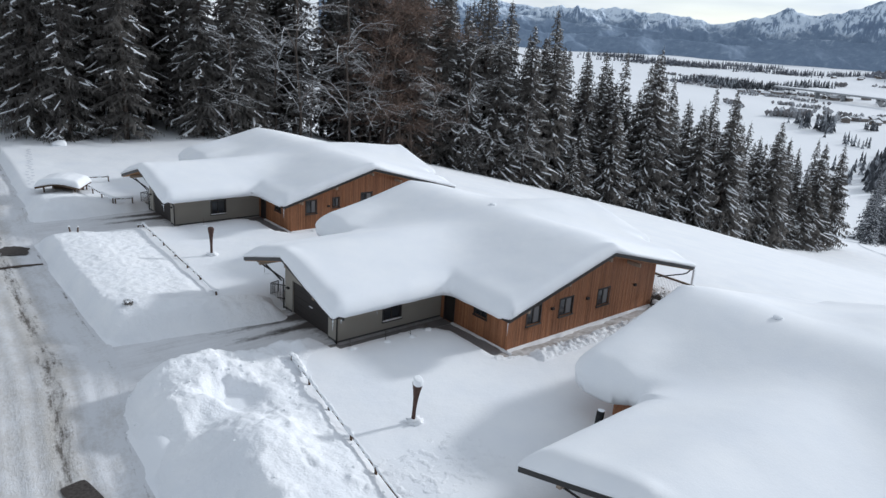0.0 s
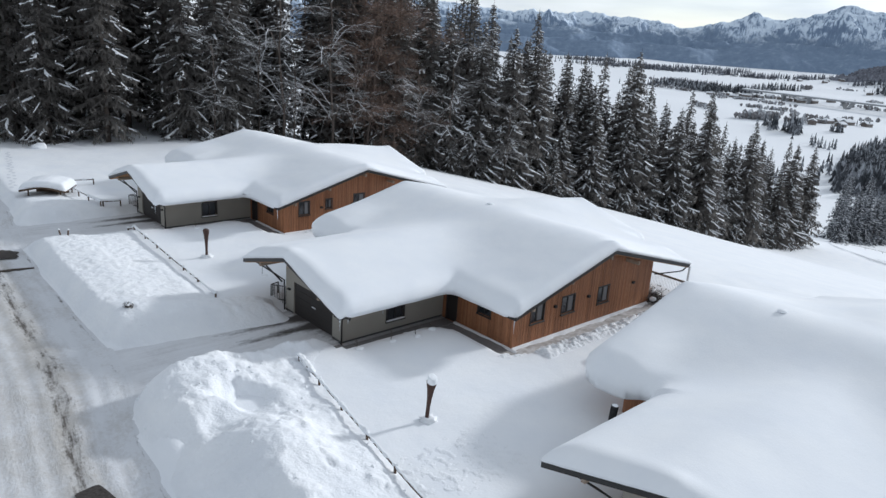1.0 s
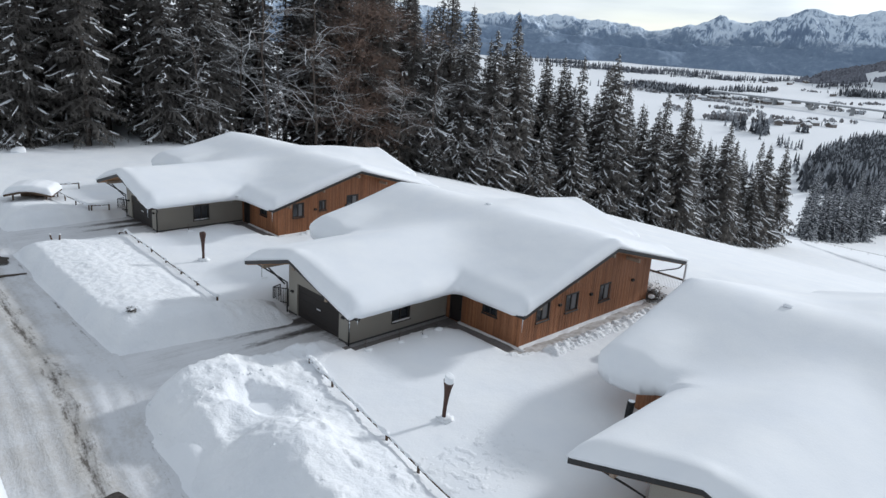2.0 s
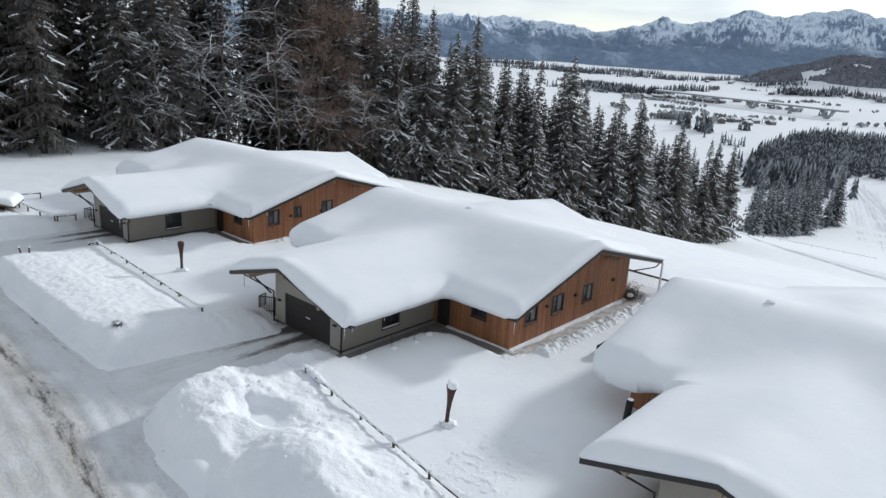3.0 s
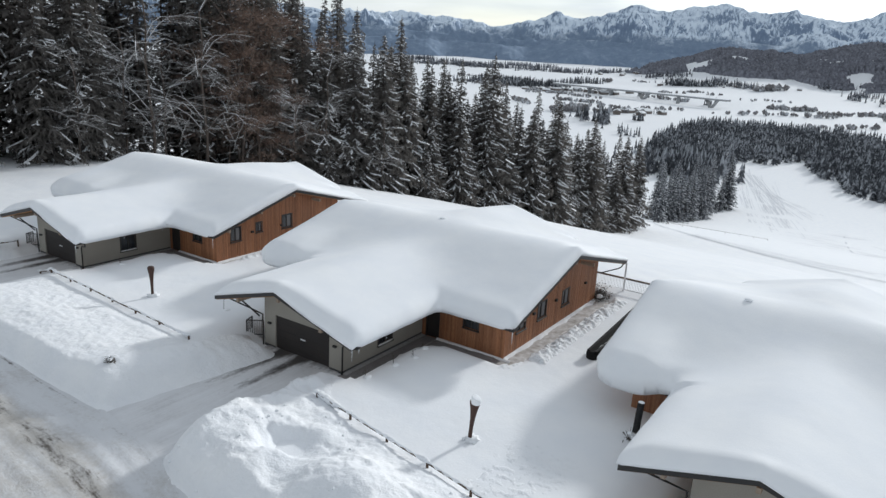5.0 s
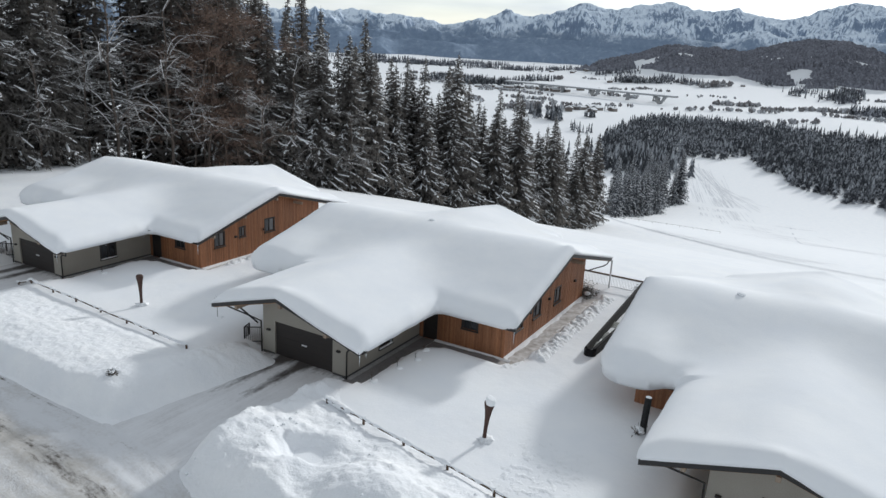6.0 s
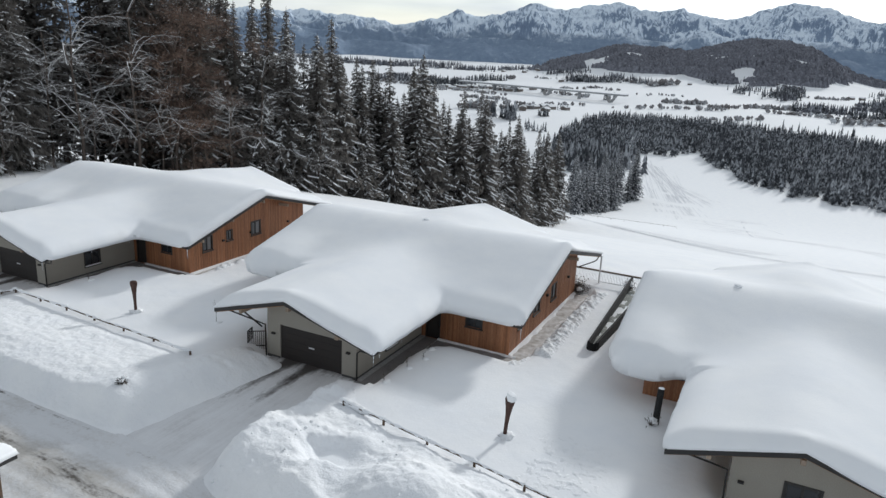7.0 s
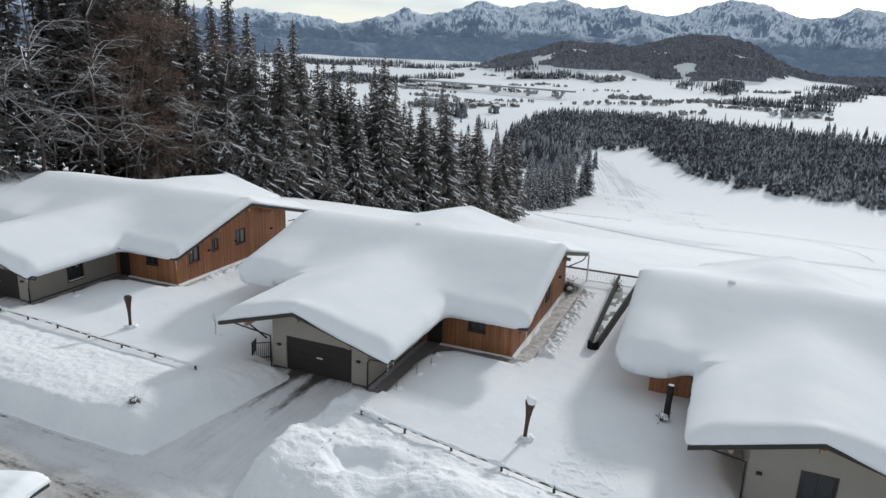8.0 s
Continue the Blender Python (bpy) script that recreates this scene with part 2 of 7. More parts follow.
def cladding_material():
    m, n, l, b = material("larch_cladding", (0.36, 0.17, 0.065), 0.62)
    t1 = noise_node(n, l, 1.0, 5, stretch=(7, 7, 0.25))
    t2 = noise_node(n, l, 6.0, 6, stretch=(9, 9, 0.6))
    r1 = ramp(n, l, t1.outputs[0], [(0.3, (0.33, 0.137, 0.062)), (0.5, (0.42, 0.187, 0.090)), (0.72, (0.49, 0.234, 0.120))])
    r2 = ramp(n, l, t2.outputs[0], [(0.35, (0.62, 0.62, 0.62)), (0.65, (1, 1, 1))])
    g = n.new("ShaderNodeNewGeometry")
    r3 = ramp(n, l, g.outputs["Random Per Island"], [(0.0, (0.74, 0.72, 0.70)), (0.6, (1, 1, 1)), (1.0, (1.12, 1.08, 1.02))])
    c = mix(n, l, 1.0, r1.outputs[0], r2.outputs[0], "MULTIPLY")
    l.new(mix(n, l, 1.0, c, r3.outputs[0], "MULTIPLY"), b.inputs["Base Color"])
    bump(n, l, b, t2.outputs[0], 0.3, 0.004)
    return m


CLAD = cladding_material()


def glass_material():
    m, n, l, b = material("window_glass", (0.02, 0.024, 0.03), 0.06)
    b.inputs["Specular IOR Level"].default_value = 0.8
    return m


GLASS = glass_material()
PALE_PANEL = material("pale_panel", (0.22, 0.22, 0.225), 0.9)[0]
FRAME = material("window_frame_dark", (0.035, 0.033, 0.032), 0.45)[0]
WHITE = material("white_metal", (0.72, 0.73, 0.75), 0.5)[0]
ICE = material("icicle_ice", (0.75, 0.80, 0.85), 0.15)[0]


# ---- ground ----
def road_mid(y):
    return np.interp(y, [-60, -10, 5, 15, 25, 35, 45, 62, 90, 140], [-21.2, -15.9, -14.3, -13.5, -12.9, -12.3, -11.8, -10.9, -10.2, -10.2])


ROAD_HALF = 2.55


def bank_foot(y):
    return np.interp(y, [-60, -30, -7, -3.25, 2.2, 7, 11.6, 18.4, 27.7, 34, 40, 62, 90, 140], [-18.6, -15.5, -13.3, -12.9, -11.6, -11.15, -11.2, -10.98, -10.7, -9.75, -9.0, -7.55, -7.0, -7.0])


LOTS = [(0.45, 27.9, 0.14), (0.0, 0.0, 0.0), (-1.2, -26.9, -0.43)]   # corner of each house's garage


def far_ground(x, y):
    z = -0.217 * softplus(x - 34.0, 6.0) + 0.217 * softplus(x - 450.0, 60.0)
    z = z - 4.5 * np.exp(-((x - 175.0) / 55.0) ** 2)
    r = np.hypot(x, y)
    z = z + np.maximum(x - 700.0, 0) * 0.0065 + np.maximum(r - 2300.0, 0) * 0.016
    az = np.degrees(np.arctan2(y, x))
    # low swells of the valley floor
    z = z + step01(700, 1500, r) * (fbm(x / 420.0, y / 420.0, 3, 5) - 0.5) * 26
    # wooded hill, with a lower shelf to the north and a long foot to the south
    hill = np.interp(az, [-30, -14, -9, -4.8, -3.3, -2, -0.6, 1, 3.3, 4.8, 8, 11.8, 13.3, 15.6, 18.2, 22], [0, 10, 14, 16, 38, 80, 118, 142, 153, 134, 104, 112, 98, 58, 24, 0])
    z = z + hill * np.exp(-((r - 3300.0) / 420.0) ** 2) * (0.88 + 0.24 * fbm(x / 260.0, y / 260.0, 3, 9))
    # ground behind and beside the road
    z = z + 0.9 * step01(-20, -45, x) + 0.10 * (ridged(x / 1.1, y / 2.6, 3, 61) - 0.5) * step01(-2.6, -3.4, x - road_mid(y)) * step01(60, 30, np.abs(y)) + 0.02 * np.maximum(y - 62, 0) * step01(40, 10, x)
    return z


def sd_rect(x, y, x0, x1, y0, y1):
    dx, dy = np.maximum(x0 - x, x - x1), np.maximum(y0 - y, y - y1)
    return np.hypot(np.maximum(dx, 0), np.maximum(dy, 0)) + np.minimum(np.maximum(dx, dy), 0)


def sd_house(lx, ly):
    a, b = sd_rect(lx, ly, 8.05, 22.9, -6.3, 11.8), sd_rect(lx, ly, 0, 9, 0, 6.5)
    soft_corner = np.maximum(2.4 - np.abs(a - b), 0) ** 2 / 9.6 * step01(3.0, -1.0, ly)      # the shovel leaves a round corner
    return np.minimum(np.minimum(a, b) - soft_corner, sd_rect(lx, ly, 22, 26, -0.5, 8.3))


def lot_level(y):
    return np.interp(y, [-27, 0, 28], [LOTS[2][2], 0, LOTS[0][2]])


def ground_z(x, y):
    z = far_ground(x, y) + 0.68 + lot_level(y) * step01(60, 30, x)
    z = z + 0.03 * (fbm(x / 0.7, y / 0.7, 2, 12) - 0.5) * step01(80, 40, np.hypot(x, y)) + 0.10 * (fbm(x / 2.6, y / 2.6, 3, 2) - 0.5) * step01(200, 60, np.hypot(x, y)) + 0.25 * (fbm(x / 14, y / 14, 2, 4) - 0.5)
    for ox, oy, oz in LOTS:
        lx, ly = x - ox, y - oy
        d = sd_house(lx, ly)
        low = oz + 0.04
        k = step01(1.75, 1.2, d + 0.25 * (vnoise(x * 1.7, y * 1.7, 3) - 0.5)) * step01(7.6, 6.6, ly)
        z = z * (1 - k) + low * k
        drive = np.maximum(np.abs(ly - 3.1) - 3.0, np.maximum(lx - 0.2, -14.0 - lx))
        k = step01(0.9, 0.0, drive)
        z = z * (1 - k) + low * k
    off = np.maximum(road_mid(y) - ROAD_HALF - 1.0 - x, x - bank_foot(y))
    k = step01(0.9, -0.2, off)
    z = z * (1 - k) + (lot_level(y) + 0.03) * k
    return z


def axis(lo, fine_lo, fine_hi, hi, step, grow, top):
    mid = list(np.arange(fine_lo, fine_hi + step / 2, step))
    s, right = step, [mid[-1]]
    while right[-1] < hi:
        s = min(s * grow, top)
        right.append(right[-1] + s)
    s, left = step, [mid[0]]
    while left[-1] > lo:
        s = min(s * grow, top)
        left.append(left[-1] - s)
    return np.array(left[:0:-1] + mid + right[1:])


def grid_faces(nx, ny):
    i, j = np.meshgrid(np.arange(nx - 1), np.arange(ny - 1), indexing="ij")
    a = (i * ny + j).ravel()
    return np.stack([a, a + ny, a + ny + 1, a + 1], 1).tolist()


gx = axis(-500, -20, 30, 4900, 0.38, 1.08, 75)
gy = axis(-2600, -30, 50, 4200, 0.38, 1.08, 75)
GX, GY = np.meshgrid(gx, gy, indexing="ij")
ground = obj("ground", mesh_np("ground", np.stack([GX.ravel(), GY.ravel(), ground_z(GX, GY).ravel()], 1), grid_faces(len(gx), len(gy))), SNOW,
             label="snow-covered ground falling away to a wide valley", category="ground", kind="structure")


def patch(name, xs, ys, zf, mat, label, category, kind="", keep=None):
    X, Y = np.meshgrid(xs, ys, indexing="ij")
    Z = zf(X, Y)
    faces = grid_faces(len(xs), len(ys))
    if keep is not None:
        ok = keep(X, Y).ravel()
        faces = [f for f in faces if ok[f[0]] or ok[f[1]] or ok[f[2]] or ok[f[3]]]
    return obj(name, mesh_np(name, np.stack([X.ravel(), Y.ravel(), Z.ravel()], 1), faces), mat, label=label, category=category, kind=kind)


# ---- road and driveways ----
def streaks(n, l, scale, detail=7, rough=0.65):
    uv, mp, tx = n.new("ShaderNodeUVMap"), n.new("ShaderNodeMapping"), n.new("ShaderNodeTexNoise")
    mp.inputs["Scale"].default_value = (*scale, 1)
    tx.inputs["Scale"].default_value, tx.inputs["Detail"].default_value, tx.inputs["Roughness"].default_value = 1.0, detail, rough
    l.new(uv.outputs[0], mp.inputs["Vector"])
    l.new(mp.outputs[0], tx.inputs["Vector"])
    return tx.outputs[0]


def weighted(n, l, *pairs):
    """The sum of some sockets, each times a number."""
    total = None
    for sock, k in pairs:
        m = n.new("ShaderNodeMath")
        m.operation = "MULTIPLY_ADD"
        l.new(sock, m.inputs[0])
        m.inputs[1].default_value = k
        if total is None:
            m.inputs[2].default_value = 0.0
        else:
            l.new(total, m.inputs[2])
        total = m.outputs[0]
    return total


def across(n, l, width):
    uv, sep, div = n.new("ShaderNodeUVMap"), n.new("ShaderNodeSeparateXYZ"), n.new("ShaderNodeMath")
    l.new(uv.outputs[0], sep.inputs[0])
    div.operation = "DIVIDE"
    l.new(sep.outputs[0], div.inputs[0])
    div.inputs[1].default_value = width
    return div.outputs[0], sep.outputs[1]


def grey(*stops):
    return [(p, (v, v, v)) for p, v in stops]


ROAD_W = 2 * (ROAD_HALF + 0.35)


def road_material():
    m, n, l, b = material("packed_snow_road", (0.6, 0.61, 0.63), 0.75)
    b.inputs["Specular IOR Level"].default_value = 0.15
    u, v = across(n, l, ROAD_W)
    long1, long2 = streaks(n, l, (2.6, 0.07)), streaks(n, l, (9.0, 0.25))
    blot, fine = streaks(n, l, (0.6, 0.35), 8), streaks(n, l, (5.0, 4.0), 8, 0.74)
    gaps = streaks(n, l, (2.2, 0.42), 8, 0.72)
    edge = ramp(n, l, u, grey((0.0, 0.12), (0.22, 0.11), (0.32, 0.03), (0.36, 0.0), (0.6, 0.0), (0.75, 0.12), (1.0, 0.16)))
    worn = weighted(n, l, (long1, 0.30), (long2, 0.06), (blot, 0.52), (fine, 0.24), (edge.outputs[0], -1.0))
    col = ramp(n, l, worn, [(0.42, (0.72, 0.73, 0.75)), (0.56, (0.63, 0.635, 0.65)), (0.66, (0.52, 0.515, 0.515)), (0.76, (0.36, 0.345, 0.33))])
    line = ramp(n, l, u, grey((0.0, 0.0), (0.34, 0.0), (0.39, 0.85), (0.45, 1.0), (0.51, 0.85), (0.57, 0.5), (0.64, 0.0), (0.87, 0.05), (0.915, 0.72), (0.95, 0.1), (1.0, 0.0)))
    dark = ramp(n, l, weighted(n, l, (line.outputs[0], 0.27), (gaps, 1.0), (fine, 0.28)), grey((0.86, 0.0), (0.97, 0.6), (1.0, 0.9)))
    # sand and mud carried along the wheel tracks
    muddy = ramp(n, l, u, grey((0.0, 0.45), (0.30, 0.55), (0.45, 0.75), (0.58, 0.45), (0.70, 0.12), (0.90, 0.22), (1.0, 0.0)))
    mud = ramp(n, l, weighted(n, l, (muddy.outputs[0], 0.40), (blot, 0.55), (fine, 0.45)), grey((0.56, 0.0), (0.76, 0.55), (0.92, 0.85)))
    sandy = mix(n, l, mud.outputs[0], col.outputs[0], (0.50, 0.47, 0.425))
    l.new(mix(n, l, dark.outputs[0], sandy, (0.10, 0.086, 0.075)), b.inputs["Base Color"])
    bump(n, l, b, weighted(n, l, (fine, 0.9), (long2, 0.2), (gaps, 0.6)), 0.8, 0.08)
    return m


ROAD = road_material()


def strip(name, us, vs, place, mat, label, category, wide):
    """A sheet with its own lengthwise coordinates, in metres."""
    verts, uvs = [], []
    for v in vs:
        for u in us:
            verts.append(place(u, v))
            uvs.append((u * wide, v))
    nu = len(us)
    faces = [(j * nu + i, j * nu + i + 1, (j + 1) * nu + i + 1, (j + 1) * nu + i) for j in range(len(vs) - 1) for i in range(nu - 1)]
    me = mesh_np(name, verts, faces)
    layer = me.uv_layers.new(name="UVMap")
    for loop in me.loops:
        layer.data[loop.index].uv = uvs[loop.vertex_index]
    return obj(name, me, mat, label=label, category=category, kind="structure")


def road_place(u, v):
    left, right = float(road_mid(v)) - ROAD_W / 2, float(bank_foot(v)) + 0.25
    x = left + u * (right - left)
    rut = 0.022 * math.sin(u * 40) + 0.05 * float(fbm(np.array(x * 2.5), np.array(v * 0.5), 3, 8) - 0.5)
    return (x, v, float(lot_level(v)) + 0.085 + rut)


road = strip("road", np.linspace(-0.18, 1, 49), np.arange(-75, 132, 0.5), road_place, ROAD, "ploughed lane of packed dirty snow with wheel tracks", "road", ROAD_W)


def bank_top(lot):
    ox, oy, oz = LOTS[lot]
    y0, y1, high, rough = [(-22.4, -0.6, 0.66, 0.10), (-24.0, 0.95, 0.84, 0.25), (-30.0, 0.9, 0.9, 0.3)][lot]
    reach = ([-23, -20.6, -19.6, -3, -1.2, 0.6], [-1.2, -1.3, -4.6, -4.3, -4.2, -4.0]) if lot == 0 else ([-20, -3, -2.0, -0.8, 1.0], [-7.15, -4.25, -3.4, -1.5, -1.3])

    def zf(X, Y):
        left = bank_foot(Y)
        right = np.interp(Y - oy, *reach) + ox + 0.25
        wob = 0.7 * (fbm(X / 1.3, Y / 1.3, 3, 21 + lot) - 0.5)
        near = Y - (oy + y0) + (0.16 * (X + 8.0) if lot == 0 else 0.0)      # the cut beside a drive runs a little askew
        past = (oy + y1) - Y
        if lot == 0:
            edge = 1.8 - np.hypot(np.maximum(1.8 - (X - left) * 1.5, 0), np.maximum(1.8 - near, 0))      # rounded corner at the drive
            side = step01(-0.1, 1.8, edge + wob * 0.4) * step01(-0.1, 1.8, past + wob * 0.6)
        else:
            edge = 2.0 - np.hypot(np.maximum(2.0 - (X - left), 0), np.maximum(2.0 - past * 1.6, 0))
            edge = edge - (1.1 * np.exp(-((Y + 5.6) / 1.2) ** 2) if lot == 1 else 0.0)      # notch between the two mounds
            side = step01(-0.1, 2.0, edge + wob * 0.9) * step01(-0.1, 1.9, near + wob * 0.35)
        side = side * step01(-0.35, 0.9, right - X + wob * 0.3)
        f1, own = clods(X / 0.55 + wob, Y / 0.55, 5 + lot)
        f2, own2 = clods(X / 0.26, Y / 0.26 + wob, 8 + lot)
        if lot == 0:      # level crust with small pits
            lumps = 0.18 * (fbm(X / 3.2, Y / 3.2, 2, 31) - 0.5) + 0.06 * (ridged(X / 0.8, Y / 0.8, 3, 41) - 0.5) + 0.05 * (own - 0.5) + 0.035 * (own2 - 0.5) + 0.16 * (ridged(X / 0.55, Y / 2.5, 3, 43) - 0.5) * step01(3.2, 1.0, near) - 0.05 * (1 - np.clip(f1 / 0.35, 0, 1))
        else:
            broken = step01(0.46, 0.60, fbm(X / 1.6, Y / 1.6, 3, 77 + lot)) + 0.8 * np.exp(-((Y - oy) / 1.6) ** 2)
            lumps = rough * (fbm(X / 3.2, Y / 3.2, 2, 31 + lot) - 0.45) * 2.2 + rough * (fbm(X / 1.25, Y / 1.25, 2, 37 + lot) - 0.5) + rough * 0.6 * (ridged(X / 0.9, Y / 0.9, 4, 41 + lot) - 0.5)
            lumps = lumps + np.minimum(broken, 1.0) * (0.18 * (own - 0.45) * np.clip(1.2 - f1, 0, 1) + 0.10 * (own2 - 0.45)) + 0.09 * (ridged(X / 0.36, Y / 0.36, 3, 47 + lot) - 0.5)
        share = np.clip((X - left) / np.maximum(right - left, 0.5), 0, 1)
        lumps = lumps - high * (0.95 if lot else 0.85) * step01(0.35, 0.95, share)
        if lot == 0:
            lumps = lumps + 0.45 * np.exp(-((Y - oy + 19.4) / 1.4) ** 2 - ((X + 9.2) / 1.8) ** 2) + 0.30 * np.exp(-((Y - oy + 19.9) / 0.9) ** 2) * step01(-9, -6, X)
        if lot == 1:      # mounds and the hollow that the plough left
            warp_x, warp_y = 0.8 * (fbm(X / 1.1, Y / 1.1, 2, 66) - 0.5), 0.8 * (fbm(X / 1.1, Y / 1.1, 2, 67) - 0.5)
            u, v = 0.86 * (X + 8.4 + warp_x) + 0.5 * (Y + 4.1 + warp_y), -0.5 * (X + 8.4 + warp_x) + 0.86 * (Y + 4.1 + warp_y)
            lumps = lumps + 0.50 * np.exp(-((X + 9.4) / 1.7) ** 2 - ((Y + 0.5) / 1.3) ** 2) + 0.25 * np.exp(-((Y + 0.2) / 0.7) ** 2) * step01(-10, -7, X)
            lumps = lumps - 0.92 * np.exp(-((u / 0.88) ** 4 + (v / 1.2) ** 4)) - 0.32 * np.exp(-((X + 10.7 + warp_x) / 0.9) ** 2 - ((Y + 5.3 + warp_y) / 0.6) ** 2)
            lumps = lumps + 0.50 * np.exp(-((X + 8.7 + warp_x) / 1.7) ** 2 - ((Y + 9.2) / 2.6) ** 2)      # second mound, falling away to the lane
            lumps = lumps - 1.05 * step01(-9.9, -12.4, X + 1.2 * warp_x) * step01(-5.9, -7.4, Y + 0.35 * (X + 12.0) + 1.2 * warp_y)
        top = oz + 0.62 + high + lumps * 0.9
        base = ground_z(X, Y)
        return np.where(side > 0.004, base * (1 - side) + top * side, base - 0.12) - 0.02

    cell = 0.12 if lot == 1 else 0.15
    xs = np.arange(float(bank_foot(oy + y0)) - 0.6, -0.6, cell)
    ys = np.arange(oy + y0 - 1.6, oy + y1 + 0.8, cell)
    return xs, ys, zf


for lot, label in ((0, "broad bank of crusty ploughed snow beside the lane"), (1, "tall lumpy heap of ploughed snow with a hollow"), (2, "heap of ploughed snow beside the lane")):
    xs, ys, zf = bank_top(lot)
    patch("snow_bank", xs, ys, zf, SNOW_ROUGH, label, "snow bank")


def mound_top(X, Y):
    """Snow thrown up between the far drive and the hut."""
    wob = 0.8 * (fbm(X / 1.3, Y / 1.3, 3, 24) - 0.5)
    side = step01(-0.1, 2.0, Y - 33.7 + wob) * step01(-0.1, 1.5, X - bank_foot(Y) - 0.1 + wob) * step01(-0.1, 2.6, 44.0 - Y + wob) * step01(-0.2, 1.8, -1.4 - X + 0.10 * (Y - 34) + wob * 0.4)
    top = 0.14 + 0.62 + 0.55 + 0.35 * (fbm(X / 2.6, Y / 2.6, 3, 51) - 0.5) - 0.35 * step01(-6, -2, X) - 0.3 * step01(38, 43, Y) + 0.06 * (ridged(X / 0.7, Y / 0.7, 3, 52) - 0.5)
    base = ground_z(X, Y)
    return np.where(side > 0.004, base * (1 - side) + top * side, base - 0.12) - 0.02


patch("snow_bank", np.arange(-10.5, -0.8, 0.2), np.arange(33.0, 45.0, 0.2), mound_top, SNOW_ROUGH, "smooth bank of ploughed snow before a hut", "snow bank")


# ---- houses ----
EAVE, PEAK, GPEAK, RX = 2.92, 5.53, 4.66, 16.0
OUT_GAR, OUT_REAR = (-1.65, 16.0, -2.06, 9.19), (15.0, 27.4, -2.4, 10.2)
OUT_MAINS = [(6.79, 26.1, -7.54, 16.8), (6.79, 26.1, -7.54, 14.1), (6.79, 26.1, -7.54, 13.35)]      # the far house is longer


def soft_abs(v, k):
    return np.sqrt(v * v + k * k)


def roof_z(x, y, k=0.0, blend=0.0):
    main = PEAK - np.where(x < RX, 0.283, 0.262) * soft_abs(x - RX, k)
    gar = np.where(x < RX, GPEAK - 0.285 * soft_abs(y - 3.9, k), -9)
    rear = np.where(x > RX, PEAK - 0.02 - 0.27 * soft_abs(y - 3.9, k) - 0.11 * np.maximum(x - 21.0, 0), -9)
    main = np.where((x > 5.9) & (x < 26.5), main, -9)
    wing = np.maximum(gar, rear)
    if blend:
        d = main - wing
        return np.maximum(main, wing) + blend * np.exp(-(d / blend) ** 2 / 2) * 0.45
    return np.maximum(main, wing)


def sd_roof(x, y, lot, grow=0.0, rnd=0.0):
    def r(o):
        return sd_rect(x, y, o[0] + rnd - grow, o[1] - rnd + grow, o[2] + rnd - grow, o[3] - rnd + grow) - rnd
    a, b, c = r(OUT_MAINS[lot]), r(OUT_GAR), r(OUT_REAR)
    if not rnd:
        return np.minimum(np.minimum(a, b), c)
    k = 0.5     # smooth union rounds the inner corners
    def smin(p, q):
        h = np.clip(0.5 + 0.5 * (q - p) / k, 0, 1)
        return q + (p - q) * h - k * h * (1 - h)
    return smin(smin(a, b), c)


def slab(xs, ys, inside):
    """A closed sheet over the cells of a grid that lie inside."""
    X, Y = np.meshgrid(xs, ys, indexing="ij")
    nx, ny = X.shape
    xc, yc = (X[1:, 1:] + X[:-1, :-1]) / 2, (Y[1:, 1:] + Y[:-1, :-1]) / 2
    ok = inside(xc, yc)
    return X, Y, ok


def slab_mesh(name, X, Y, ok, ztop, zbot, smooth, under=None):
    nx, ny = X.shape
    n = nx * ny
    XB, YB = under or (X, Y)
    verts = np.concatenate([np.stack([X.ravel(), Y.ravel(), ztop.ravel()], 1), np.stack([XB.ravel(), YB.ravel(), zbot.ravel()], 1)])
    faces = []
    for i, j in np.argwhere(ok).tolist():
        a, b, c, d = i * ny + j, (i + 1) * ny + j, (i + 1) * ny + j + 1, i * ny + j + 1
        faces.append((a, b, c, d))
        faces.append((n + d, n + c, n + b, n + a))
        if j == 0 or not ok[i, j - 1]:
            faces.append((a, n + a, n + b, b))
        if j == ny - 2 or not ok[i, j + 1]:
            faces.append((c, n + c, n + d, d))
        if i == 0 or not ok[i - 1, j]:
            faces.append((d, n + d, n + a, a))
        if i == nx - 2 or not ok[i + 1, j]:
            faces.append((b, n + b, n + c, c))
    used = np.unique(np.array([v for f in faces for v in f]))
    remap = {int(v): k for k, v in enumerate(used.tolist())}
    return mesh_np(name, verts[used], [tuple(remap[v] for v in f) for f in faces], smooth)


def lines(*stops):
    out = []
    for (a, b) in zip(stops, stops[1:]):
        n = max(1, int(math.ceil((b - a) / 0.55)))
        out += list(np.linspace(a, b, n, endpoint=False))
    return np.array(out + [stops[-1]])


def roof_deck(name, lot, drop0, drop1, grow):
    xs, ys = lines(-1.65 - grow, 6.79 - grow, RX, 26.1 + grow, 27.6 + grow), lines(-7.54 - grow, -2.4 - grow, -2.06 - grow, 3.9, 9.19 + grow, 10.2 + grow, OUT_MAINS[lot][3] + grow)
    X, Y, ok = slab(xs, ys, lambda a, b: sd_roof(a, b, lot, grow) < 0)
    z = roof_z(np.clip(X, -5, 30), Y)
    return slab_mesh(name, X, Y, ok, z - drop0, z - drop1, False)


